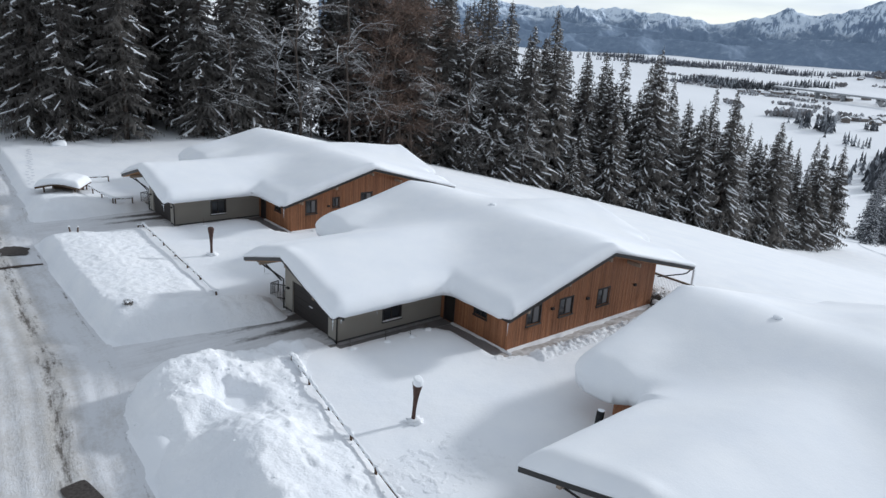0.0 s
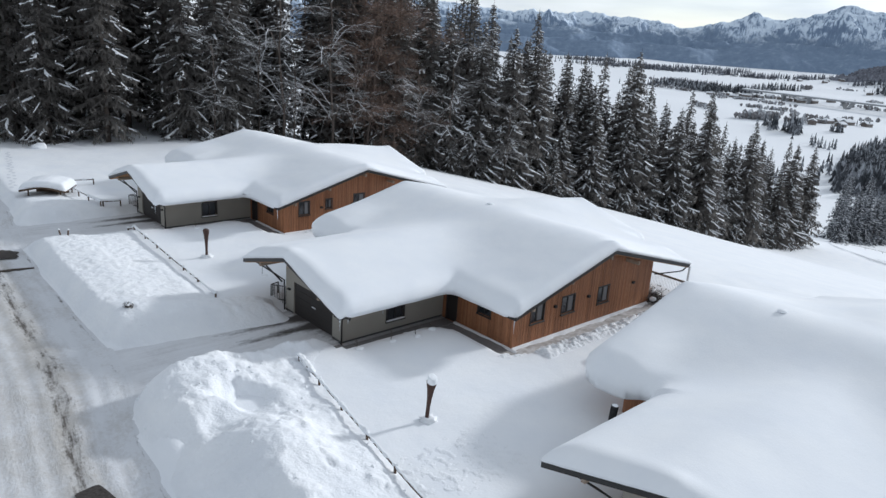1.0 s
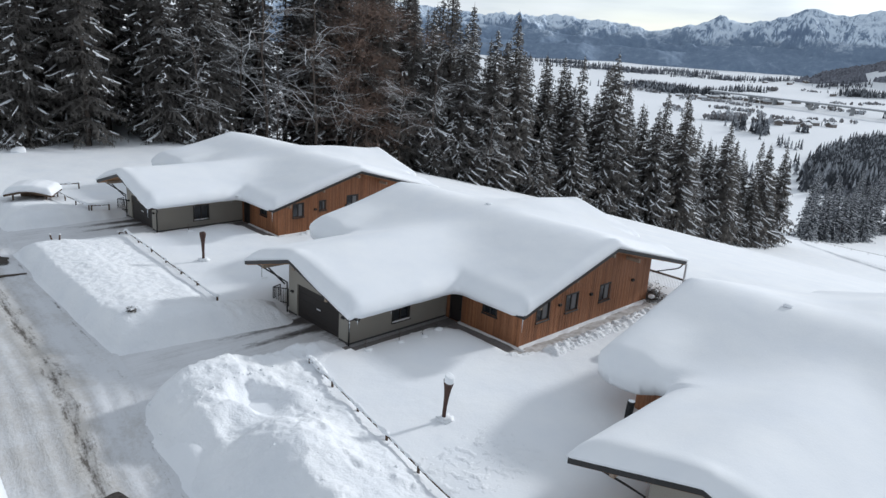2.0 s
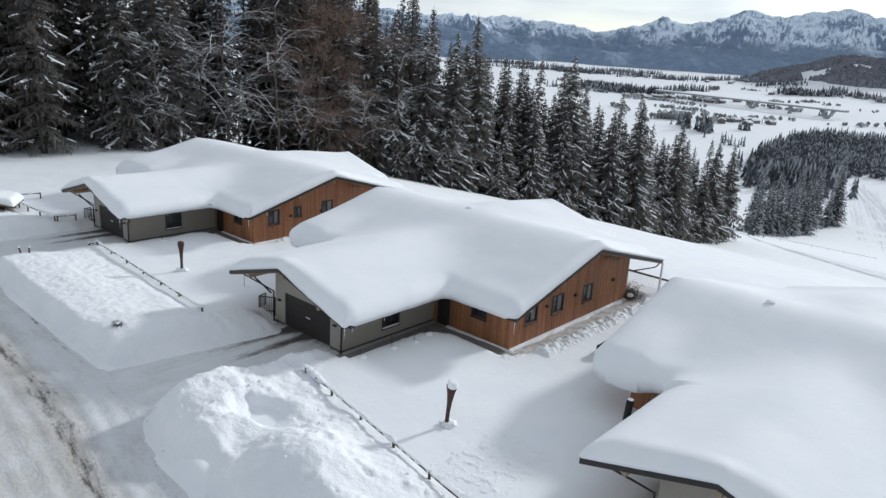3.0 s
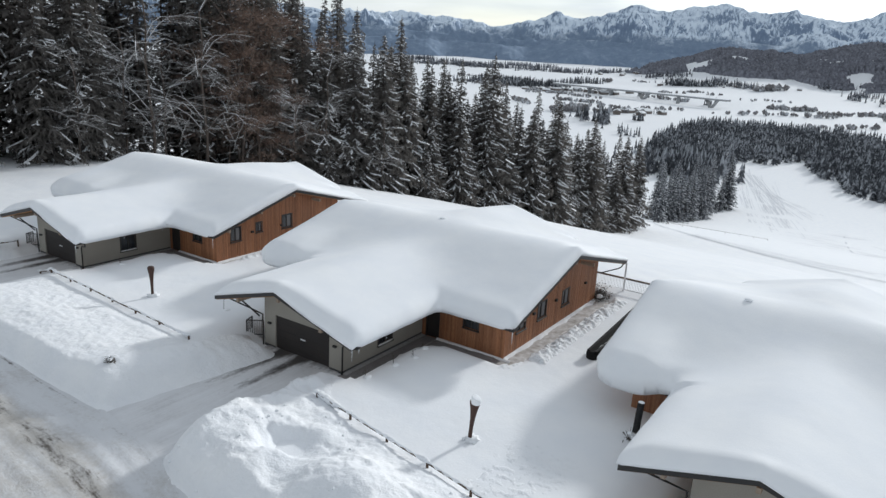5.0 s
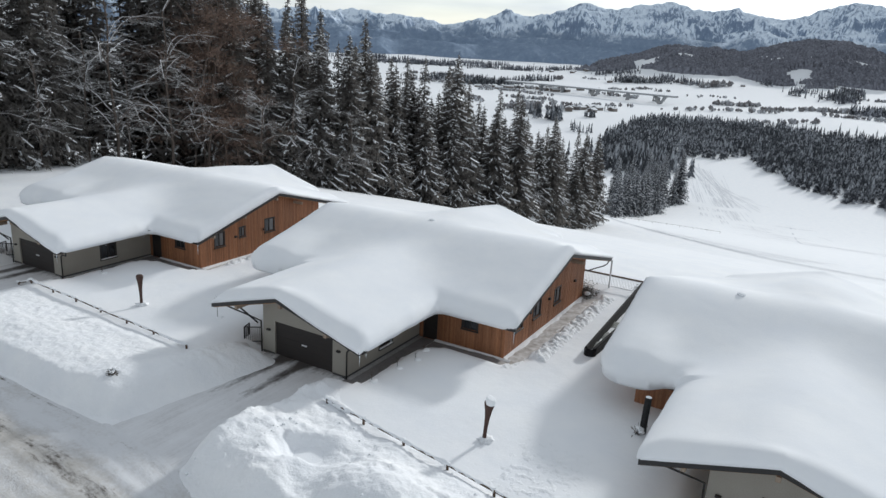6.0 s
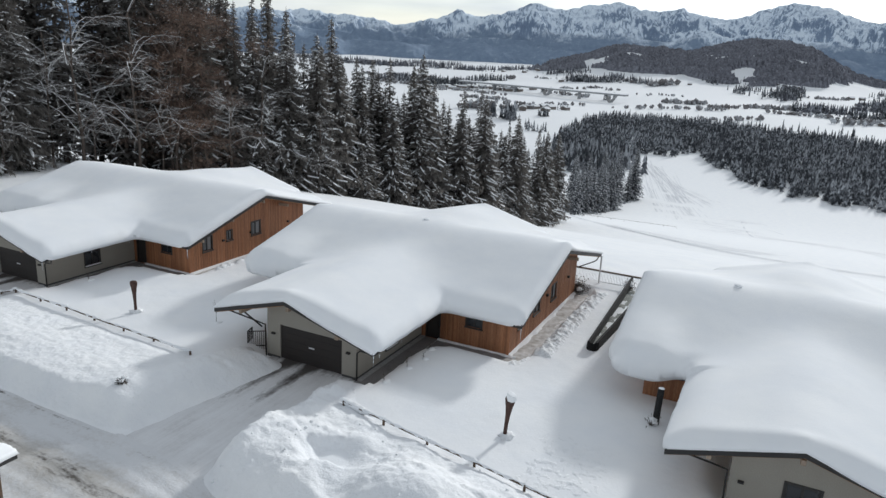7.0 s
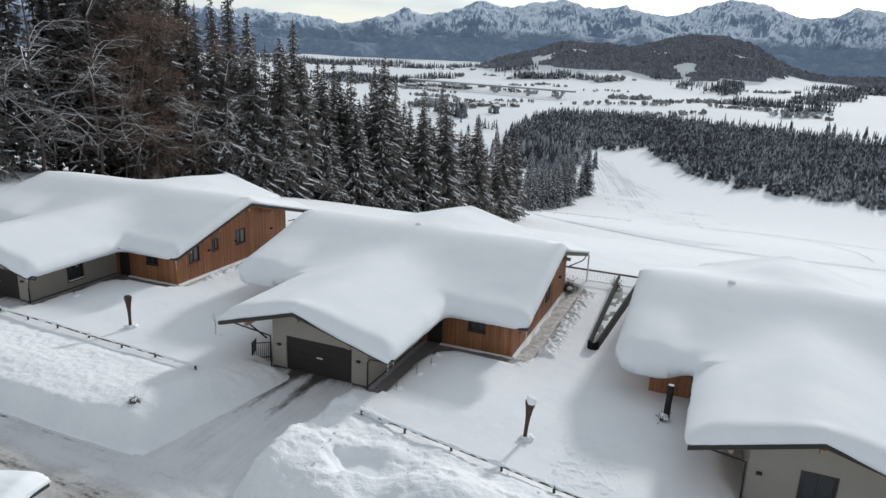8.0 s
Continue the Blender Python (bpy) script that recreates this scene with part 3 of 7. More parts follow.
def blur(a, w, times):
    for _ in range(times):
        for ax in (0, 1):
            p = np.pad(a, [(w, w) if k == ax else (0, 0) for k in (0, 1)], mode="edge")
            c = np.cumsum(p, axis=ax)
            c = np.concatenate([np.zeros_like(np.take(c, [0], axis=ax)), c], axis=ax)
            n = a.shape[ax]
            a = (np.take(c, range(2 * w + 1, 2 * w + 1 + n), axis=ax) - np.take(c, range(0, n), axis=ax)) / (2 * w + 1)
    return a


def snow_blanket(seed, lot):
    """Wind-smoothed snow lying on the roof, with a swollen edge that hangs a little over the eaves."""
    step = 0.2
    north = OUT_MAINS[lot][3]
    xs, ys = np.arange(-2.3, 28.7, step), np.arange(-8.3, north + 1.4, step)
    X, Y = np.meshgrid(xs, ys, indexing="ij")
    grow, rnd = 0.13, 0.22

    def eaves(a, b):
        return np.where(a < 6.3, step01(0.1, 0.9, a - OUT_GAR[0]), step01(0.1, 0.9, b - OUT_MAINS[lot][2]))

    def sd(a, b):
        hang = 0.30 * step01(9.6, 11.0, b)                   # the cornice has crept over the north rake
        d = sd_roof(a, b, lot, grow, rnd) - hang - 0.10 * eaves(a, b) + 0.07 * (fbm(a / 0.9, b / 0.9, 2, seed) - 0.5)
        R = 1.15                                             # its corner over the eave is worn round
        cx, cy = OUT_MAINS[lot][0] - grow - 0.30 + R, north + grow + 0.30 - R
        worn = np.hypot(a - cx, b - cy) - R
        return np.where((a < cx) & (b > cy), np.maximum(d, worn), d)

    d = sd(X, Y)
    e = 0.02
    gxv, gyv = (sd(X + e, Y) - d) / e, (sd(X, Y + e) - d) / e
    gl = np.maximum(np.hypot(gxv, gyv), 0.3)
    move = (d > 0) & (d < step * 1.6)
    X2, Y2 = np.where(move, X - d * gxv / gl ** 2, X), np.where(move, Y - d * gyv / gl ** 2, Y)
    dc = (d[1:, 1:] + d[:-1, :-1] + d[1:, :-1] + d[:-1, 1:]) / 4
    ok = dc < step * 0.35
    inner = np.maximum(-sd(X2, Y2), 0)
    deck = roof_z(X2, Y2)
    flat = np.where(deck < 0, EAVE - 0.2, deck)
    inside = (d < 0.3).astype(float)
    top = blur(np.where(inside > 0, flat, 0), 5, 3) / np.maximum(blur(inside, 5, 3), 0.05)
    k = step01(0.0, 1.5, inner)
    top = deck * (1 - k) + np.maximum(top, deck - 0.32) * k
    fill = blur(np.where(inside > 0, flat, 0), 9, 3) / np.maximum(blur(inside, 9, 3), 0.05)      # drift behind the main ridge
    top = np.maximum(top, top + (fill - top) * 0.8 * step01(RX - 1.0, RX + 1.5, X2) * step01(0.3, 2.0, inner))
    fill = blur(np.where(inside > 0, flat, 0), 6, 3) / np.maximum(blur(inside, 6, 3), 0.05)      # and in the valley before it
    top = np.maximum(top, top + (fill - top) * 0.75 * step01(RX + 1.0, RX - 1.5, X2) * step01(0.3, 1.6, inner))
    gar = X2 < 6.3
    front = np.where(gar, X2 - (OUT_GAR[0] - grow), 9.0)                                        # windward edges
    back = np.where(gar, OUT_GAR[3] + grow - Y2, north + grow + 0.3 - Y2)
    swell = np.where(gar, 0.0, step01(9.6, 11.5, Y2))                                           # a deep rounded nose on the north rake
    wide = 0.55 + 0.8 * swell
    lip = 0.24 + 0.10 * swell + (0.76 - 0.10 * swell) * np.sqrt(np.clip(1 - (1 - np.clip(inner / wide, 0, 1)) ** 2, 0, 1))
    soft_edge = (1 - 0.60 * (1 - np.clip(front / 1.05, 0, 1)) ** 2) * (1 - np.where(gar, 0.6, 0.30) * (1 - np.clip(back / np.where(gar, 1.7, 2.6), 0, 1)) ** 2)
    thin = 1 - 0.55 * step01(15.6, 18.0, X2) * step01(-5.6, -7.0, Y2)      # little snow lies on the terrace rake
    thick = 0.64 + 0.16 * (fbm(X2 / 5.5, Y2 / 5.5, 2, seed + 3) - 0.5) + 0.32 * swell * step01(12.0, 8.0, X2)
    zt = top + thick * thin * lip * soft_edge + 0.02 * (fbm(X2 / 1.1, Y2 / 1.1, 2, seed + 8) - 0.5)
    tuck = 0.10 * step01(0.30, 0.02, inner)               # the underside draws back below the swollen edge
    XB, YB = X2 - gxv / gl * tuck, Y2 - gyv / gl * tuck
    base = np.where(deck < 0, EAVE - 0.2, deck) - 0.015 - np.maximum(0.36 * swell, 0.15 * eaves(X2, Y2)) * step01(0.55, 0.25, inner)
    base = base - 0.16 * np.where(gar, step01(3.9, 1.5, Y2) * step01(0.5, 0.2, front), 0.0)
    return slab_mesh("roof_snow", X2, Y2, ok, np.maximum(zt, base + 0.05), base, True, (XB, YB))


def wall_panel(p0, p1, thick, base, topf, holes, mat_label, name, mat, parent, boards=False, skip=0.0):
    """An upright wall from p0 to p1 (outside to the right of that way), cut by holes (u0, u1, z0, z1)."""
    p0, p1 = Vector((*p0, 0)), Vector((*p1, 0))
    way = (p1 - p0).normalized()
    outn = Vector((way.y, -way.x, 0))
    length = (p1 - p0).length
    bm = bmesh.new()
    cuts = sorted({skip, length, *[h[0] for h in holes], *[h[1] for h in holes], *np.arange(0.75, length - 0.1, 0.75).tolist()})
    def col(u0, u1, za0, za1, zb0, zb1):
        pts = []
        for dep in (0.0, -thick):
            for u, z in ((u0, za0), (u1, za1), (u1, zb1), (u0, zb0)):
                pts.append(bm.verts.new(p0 + way * u + outn * dep + Vector((0, 0, z))))
        f = pts
        bm.faces.new((f[0], f[1], f[2], f[3]))
        bm.faces.new((f[7], f[6], f[5], f[4]))
        for a, b in ((0, 1), (1, 2), (2, 3), (3, 0)):
            bm.faces.new((f[b], f[a], f[a + 4], f[b + 4]))
    for u0, u1 in zip(cuts, cuts[1:]):
        mid = (u0 + u1) / 2
        t0, t1 = topf(*(p0 + way * u0).xy), topf(*(p0 + way * u1).xy)
        hs = sorted([h for h in holes if h[0] <= mid <= h[1]], key=lambda h: h[2])
        low0 = low1 = base
        for h in hs:
            if h[2] > low0 + 0.01:
                col(u0, u1, low0, low1, h[2], h[2])
            low0 = low1 = h[3]
        if t0 > low0 + 0.03 or t1 > low1 + 0.03:
            col(u0, u1, low0, low1, max(t0, low0), max(t1, low1))
    bmesh.ops.remove_doubles(bm, verts=bm.verts, dist=0.0005)
    bmesh.ops.recalc_face_normals(bm, faces=bm.faces)
    wall = part(name, bm, mat, parent, mat_label)
    if boards:      # upright boards with open joints
        bm = bmesh.new()
        rnd = random.Random(int(length * 100))
        u = 0.02
        while u < length - 0.05:
            w = rnd.choice((0.10, 0.12, 0.14, 0.16))
            u1 = min(u + w, length)
            mid = (u + u1) / 2
            dep = rnd.uniform(0.018, 0.03)
            spans, low = [], base + 0.28
            for h in sorted([h for h in holes if h[0] - 0.03 <= mid <= h[1] + 0.03], key=lambda h: h[2]):
                spans.append((low, h[2]))
                low = h[3]
            spans.append((low, None))
            for z0, z1 in spans:
                ta = topf(*(p0 + way * u).xy) if z1 is None else z1
                tb = topf(*(p0 + way * u1).xy) if z1 is None else z1
                if min(ta, tb) - z0 < 0.05:
                    continue
                v = []
                for dd in (0.002, dep):
                    for uu, zz in ((u, z0), (u1 - 0.012, z0), (u1 - 0.012, tb), (u, ta)):
                        v.append(bm.verts.new(p0 + way * uu + outn * dd + Vector((0, 0, zz))))
                bm.faces.new((v[4], v[5], v[6], v[7]))
                for a, b in ((0, 1), (1, 2), (2, 3), (3, 0)):
                    bm.faces.new((v[a], v[b], v[b + 4], v[a + 4]))
            u = u1
        tagged(part("cladding", bm, CLAD, wall, "upright larch boards, warm brown"), kind="stuff")
    return wall, p0, way, outn


def window(parent, p0, way, outn, u0, u1, z0, z1, pale_panel=True, sill=True):
    """A two-winged window set in its opening."""
    def at(bm, a0, a1, b0, b1, d0, d1, bev=0.0):
        bx = bmesh.new()
        box(bx, a0, a1, d0, d1, b0, b1, bev)
        m = Matrix(((way.x, outn.x, 0, p0.x), (way.y, outn.y, 0, p0.y), (0, 0, 1, 0), (0, 0, 0, 1)))
        bx.transform(m)
        bmesh.ops.recalc_face_normals(bx, faces=bx.faces)
        tmp = bpy.data.meshes.new("tmp")
        bx.to_mesh(tmp)
        bx.free()
        bm.from_mesh(tmp)
        bpy.data.meshes.remove(tmp)
    f = 0.07
    bm = bmesh.new()
    mid = (u0 + u1) / 2
    for a0, a1, b0, b1 in ((u0, u0 + f, z0, z1), (u1 - f, u1, z0, z1), (u0 + f, u1 - f, z1 - f, z1), (u0 + f, u1 - f, z0, z0 + f), (mid - 0.05, mid + 0.05, z0 + f, z1 - f)):
        at(bm, a0, a1, b0, b1, -0.10, -0.02)
    win = part("window", bm, FRAME, parent, "dark-framed window with two wings")
    bm = bmesh.new()
    for a0, a1, b0, b1 in ((u0 - 0.09, u0, z0 - 0.02, z1 + 0.09), (u1, u1 + 0.09, z0 - 0.02, z1 + 0.09), (u0, u1, z1, z1 + 0.09)):
        at(bm, a0, a1, b0, b1, -0.02, 0.045)
    part("surround", bm, FRAME, win)
    for a0, a1 in ((u0 + f, mid - 0.05), (mid + 0.05, u1 - f)):
        bm = bmesh.new()
        at(bm, a0, a1, z0 + f, z1 - f, -0.07, -0.055)
        part("pane", bm, GLASS, win, "dark reflecting glass")
    # pale grey panel just in front of the second wing's pane
    if pale_panel:
        bm = bmesh.new()
        at(bm, mid + 0.08, u1 - f, z0 + f, z1 - f, -0.052, -0.046)
        part("pale_panel", bm, PALE_PANEL, win, "pale grey panel over the glass of one wing")
    if sill:
        bm = bmesh.new()
        at(bm, u0 - 0.12, u1 + 0.12, z0 - 0.10, z0 - 0.02, -0.08, 0.12, 0.01)
        part("sill", bm, FRAME, win, "dark metal sill")
    return win


def make_house(lot):
    ox, oy, oz = LOTS[lot]
    h = empty("house", (ox, oy, oz), ["low chalet with grey garage wing and larch-clad gable, deep roof snow",
                                      "low larch and grey plaster chalet under a thick snow roof",
                                      "low chalet with grey plaster garage front under thick snow"][lot], "house", "row of chalets")
    under = lambda x, y: float(roof_z(np.array(x), np.array(y))) - 0.33
    # garage wing
    fr, p, w, o = wall_panel((0, 6.5), (0, 0), 0.3, -0.1, under, [(0.97, 5.47, 0.0, 2.32)] if lot != 2 else [(2.25, 3.6, 0.55, 2.2)], "grey plaster garage front" if lot != 2 else "grey plaster front", "wall", PLASTER, h)
    if lot == 2:
        window(h, p, w, o, 2.25, 3.6, 0.55, 2.2, pale_panel=False)
    if lot != 2:
        door = part("garage_door", one_box(0.10, 0.16, 1.03, 5.53, -0.05, 2.32), DOOR, h, "dark brown sectional garage door")
        bm = bmesh.new()
        for k in range(1, 5):
            box(bm, 0.085, 0.105, 1.05, 5.51, k * 0.46 - 0.012, k * 0.46 + 0.002)
        part("joint", bm, DARK, door)
        part("handle", one_box(0.05, 0.10, 3.05, 3.45, 1.22, 1.30, 0.01), WHITE, door, "pale bar handle")
    sd, p, w, o = wall_panel((0.0, 0.0), (8.05, 0.0), 0.3, -0.1, under, [(3.35, 4.65, 0.78, 2.0)], "grey plaster side wall", "wall", PLASTER, h, False, 0.3)
    win = window(h, p, w, o, 3.35, 4.65, 0.78, 2.0, pale_panel=False)
    bm = bmesh.new()
    tube(bm, [(3.28 + 1.44 * k / 8, -0.05, 0.775) for k in range(9)], [0.045, 0.06, 0.07, 0.06, 0.065, 0.07, 0.06, 0.065, 0.04], 7)
    part("sill_snow", bm, SNOW, win, "thin snow on the sill")
    wall_panel((8.05, 6.5), (0.3, 6.5), 0.3, -0.1, under, [], "grey plaster side wall", "wall", PLASTER, h)
    for a in ((-0.012, 0.0, 5.55, 6.52), (-0.012, 0.0, -0.012, 1.0), (0.0, 8.0, -0.014, 0.0)):
        part("plinth", one_box(*a, -0.1, 0.22), PLINTH, h, "dark plinth strip")
    # main body
    wd, p, w, o = wall_panel((8.05, 0.0), (8.05, -6.3), 0.3, -0.1, under, [(3.3, 4.35, 1.5, 2.42), (0.3, 1.4, 0.05, 2.15)], "larch-clad wall", "wall", CLAD, h, True)
    window(h, p, w, o, 3.3, 4.35, 1.5, 2.42, pale_panel=False)
    entry = part("front_door", one_box(8.13, 8.19, -1.4, -0.3, 0.05, 2.15, 0.006), DOOR, h, "dark brown entrance door")
    part("door_frame", box(box(one_box(8.05, 8.15, -0.38, -0.3, 0.05, 2.15), 8.05, 8.15, -1.4, -1.32, 0.05, 2.15), 8.05, 8.15, -1.32, -0.38, 2.07, 2.15), FRAME, entry)
    part("door_handle", one_box(8.05, 8.12, -1.27, -1.24, 0.85, 1.35, 0.006), DARK, entry, "long dark pull handle")
    gw = [(1.54, 2.71, 1.42, 2.58), (4.54, 5.76, 1.40, 2.54), (8.39, 9.56, 1.32, 2.46)] if lot != 0 else [(1.48, 2.5, 1.62, 2.81), (4.27, 4.88, 1.98, 2.81), (7.37, 8.53, 1.80, 2.98)]
    gb, p, w, o = wall_panel((8.05, -6.3), (22.9, -6.3), 0.3, -0.1, under, gw, "larch-clad gable wall", "wall", CLAD, h, True, 0.3)
    for g in gw:
        window(h, p, w, o, *g)
    for u in (3.75, 7.2, 12.4):
        box_bm = one_box(8.05 + u - 0.12, 8.05 + u + 0.12, -6.50, -6.33, 2.05, 2.22, 0.02)
        part("wall_lamp", box_bm, DARK, h, "small dark wall light")
    for y in (0.55, 6.0):
        part("wall_lamp", one_box(-0.16, 0.0, y - 0.13, y + 0.13, 1.62, 1.74, 0.02), DARK, h, "small dark wall light")
    part("corner_board", one_box(8.0, 8.05, -6.36, -6.2, 0.15, 2.7), CLAD, h)
    # closing walls
    wall_panel((22.9, -6.3), (22.9, -0.5), 0.3, -0.1, under, [], "larch-clad wall", "wall", CLAD, h, False, 0.3)
    wall_panel((22.9, -0.5), (26.0, -0.5), 0.3, -0.1, under, [], "larch-clad wall", "wall", CLAD, h, False, 0.0)
    wall_panel((26.0, -0.5), (26.0, 8.3), 0.3, -0.1, under, [], "larch-clad wall", "wall", CLAD, h, False, 0.3)
    wall_panel((26.0, 8.3), (22.9, 8.3), 0.3, -0.1, under, [], "larch-clad wall", "wall", CLAD, h, False, 0.3)
    wall_panel((22.9, 8.3), (22.9, 11.8), 0.3, -0.1, under, [], "larch-clad wall", "wall", CLAD, h)
    wall_panel((22.9, 11.8), (8.05, 11.8), 0.3, -0.1, under, [], "larch-clad wall", "wall", CLAD, h, False, 0.3)
    wall_panel((8.05, 11.8), (8.05, 6.5), 0.3, -0.1, under, [], "larch-clad wall", "wall", CLAD, h, True, 0.3)
    # roof
    deck = obj("roof", roof_deck("roof", lot, 0.0, 0.27, 0.0), DARK, h, "dark roof edge under the snow")
    obj("soffit", roof_deck("soffit", lot, 0.275, 0.32, -0.08), SOFFIT, deck, "warm wood soffit boards")
    # purlin ends
    for x, z in ((8.6, 3.0), (12.1, 4.05), (16.0, 5.02), (19.3, 4.1)):
        part("purlin", one_box(x - 0.09, x + 0.09, -7.35, -6.2, z - 0.2, z + 0.04, 0.01), PURLIN, h, "pale timber purlin end")
    for y, z in ((0.5, 3.2), (3.9, 4.15), (7.4, 3.3)):
        part("purlin", one_box(-1.4, 0.2, y - 0.1, y + 0.1, z - 0.22, z + 0.03, 0.01), PURLIN, h, "pale timber purlin end")
    if lot != 2:
        part("brace", tube(bmesh.new(), [(-0.05, 6.9, 1.9), (-0.9, 7.5, 3.0)], 0.055, 6), DARK, h, "slanting dark brace under the roof")
    # gutters and downpipes
    def gutter(a, b):
        part("gutter", tube(bmesh.new(), [a, b], 0.06, 8), DARK, h, "dark metal gutter")
    gutter((-1.25, -2.10, 2.81), (6.75, -2.10, 2.81))
    gutter((6.74, -2.1, 2.81), (6.74, -7.1, 2.81))
    gutter((6.72, 9.3, 2.80), (6.72, OUT_MAINS[lot][3] - 0.6, 2.80))
    part("downpipe", tube(bmesh.new(), [(-0.9, -2.1, 2.75), (-0.6, -1.6, 2.3), (-0.08, -0.25, 2.0), (-0.06, -0.06, 1.8), (-0.06, -0.06, 0.0)], 0.05, 8), DARK, h, "dark downpipe at the garage corner")
    part("downpipe", tube(bmesh.new(), [(-1.0, 9.0, 2.95), (-0.3, 7.4, 2.35), (-0.06, 6.62, 2.1), (-0.06, 6.58, 0.0)], 0.05, 8), DARK, h, "dark bent downpipe")
    part("downpipe", tube(bmesh.new(), [(25.9, -7.35, 2.62), (25.6, -7.28, 2.40), (25.2, -7.2, 2.36), (22.95, -6.55, 2.36)], 0.05, 8), DARK, h, "dark drain arm under the eave")
    snow = obj("roof_snow", snow_blanket(50 + lot * 9, lot), SNOW_ROOF, label="thick smooth blanket of fresh snow on the chalet roof", category="snow", group="roof snow")
    snow.matrix_basis = pose(*LOTS[lot])
    return h


for lot in range(3):
    make_house(lot)


# ---- mountains ----
RIDGE = [(70, 2.6), (60, 3.2), (52, 2.7), (46.8, 2.31), (44.2, 2.15), (42.9, 1.98), (41.2, 2.25), (40.2, 2.23), (38.9, 2.05), (37.4, 2.40), (36.4, 2.22), (35.4, 1.92), (33.5, 2.10),
         (31.9, 2.0), (30.2, 1.54), (28.2, 1.98), (27.2, 2.14), (25.2, 2.67), (24.1, 2.48), (22.4, 2.60), (21.1, 3.05), (19.7, 3.68), (18.6, 3.36), (17.3, 3.28), (15.9, 3.55), (15.0, 3.73),
         (12.9, 3.92), (11.8, 3.52), (10.8, 3.42), (9.7, 3.48), (8.9, 3.72), (8.1, 3.26), (6.8, 3.1), (5.0, 3.07), (3.9, 3.45), (3.2, 3.80), (1.7, 4.02), (0.2, 4.1),
         (-2.1, 3.5), (-3.8, 2.9), (-5.6, 3.2), (-6.5, 3.8), (-8.1, 3.59), (-12, 3.6), (-18, 4.2), (-26, 3.4), (-40, 3.0)]


def mountain_material():
    m, n, l, b = material("hazy_alpine_rock_snow", (0.4, 0.45, 0.52), 0.9)
    b.inputs["Specular IOR Level"].default_value = 0.05
    g = n.new("ShaderNodeNewGeometry")
    sep, sn = n.new("ShaderNodeSeparateXYZ"), n.new("ShaderNodeSeparateXYZ")
    l.new(g.outputs["Position"], sep.inputs[0])
    l.new(g.outputs["Normal"], sn.inputs[0])
    broad = noise_node(n, l, 0.006, 7, rough=0.62)
    gully = noise_node(n, l, 1.0, 8, "UV", (6.0, 7.0, 1), 0.74)      # gullies run down the slope
    flank = noise_node(n, l, 0.022, 10, rough=0.8)
    crag = noise_node(n, l, 1.0, 7, "UV", (2.4, 3.4, 1), 0.66)      # bare rock shows along branching edges
    off, fold = n.new("ShaderNodeMath"), n.new("ShaderNodeMath")
    off.operation, fold.operation = "SUBTRACT", "ABSOLUTE"
    off.inputs[1].default_value = 0.5
    l.new(crag.outputs[0], off.inputs[0])
    l.new(off.outputs[0], fold.inputs[0])
    line = weighted(n, l, (broad.outputs[0], 230.0), (gully.outputs[0], 110.0), (sep.outputs[2], 1.0))      # ragged tree line
    hgt = n.new("ShaderNodeMapRange")
    hgt.inputs["From Min"].default_value, hgt.inputs["From Max"].default_value = 265, 325
    l.new(line, hgt.inputs["Value"])
    cover = weighted(n, l, (gully.outputs[0], 0.40), (fold.outputs[0], 3.0), (broad.outputs[0], 0.60), (sn.outputs[2], 0.60), (flank.outputs[0], 0.45))
    scale = n.new("ShaderNodeMapRange")
    scale.inputs["From Min"].default_value, scale.inputs["From Max"].default_value = 0.94, 1.62
    l.new(cover, scale.inputs["Value"])
    # blue of the air in between is painted into rock, snow and woods
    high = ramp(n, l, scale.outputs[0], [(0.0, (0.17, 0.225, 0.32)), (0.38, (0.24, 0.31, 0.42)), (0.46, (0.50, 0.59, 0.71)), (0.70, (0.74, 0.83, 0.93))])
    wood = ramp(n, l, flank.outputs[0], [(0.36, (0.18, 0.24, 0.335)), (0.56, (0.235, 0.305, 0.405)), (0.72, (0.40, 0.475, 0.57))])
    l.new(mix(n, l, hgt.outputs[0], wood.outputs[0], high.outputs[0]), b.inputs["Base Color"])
    return m


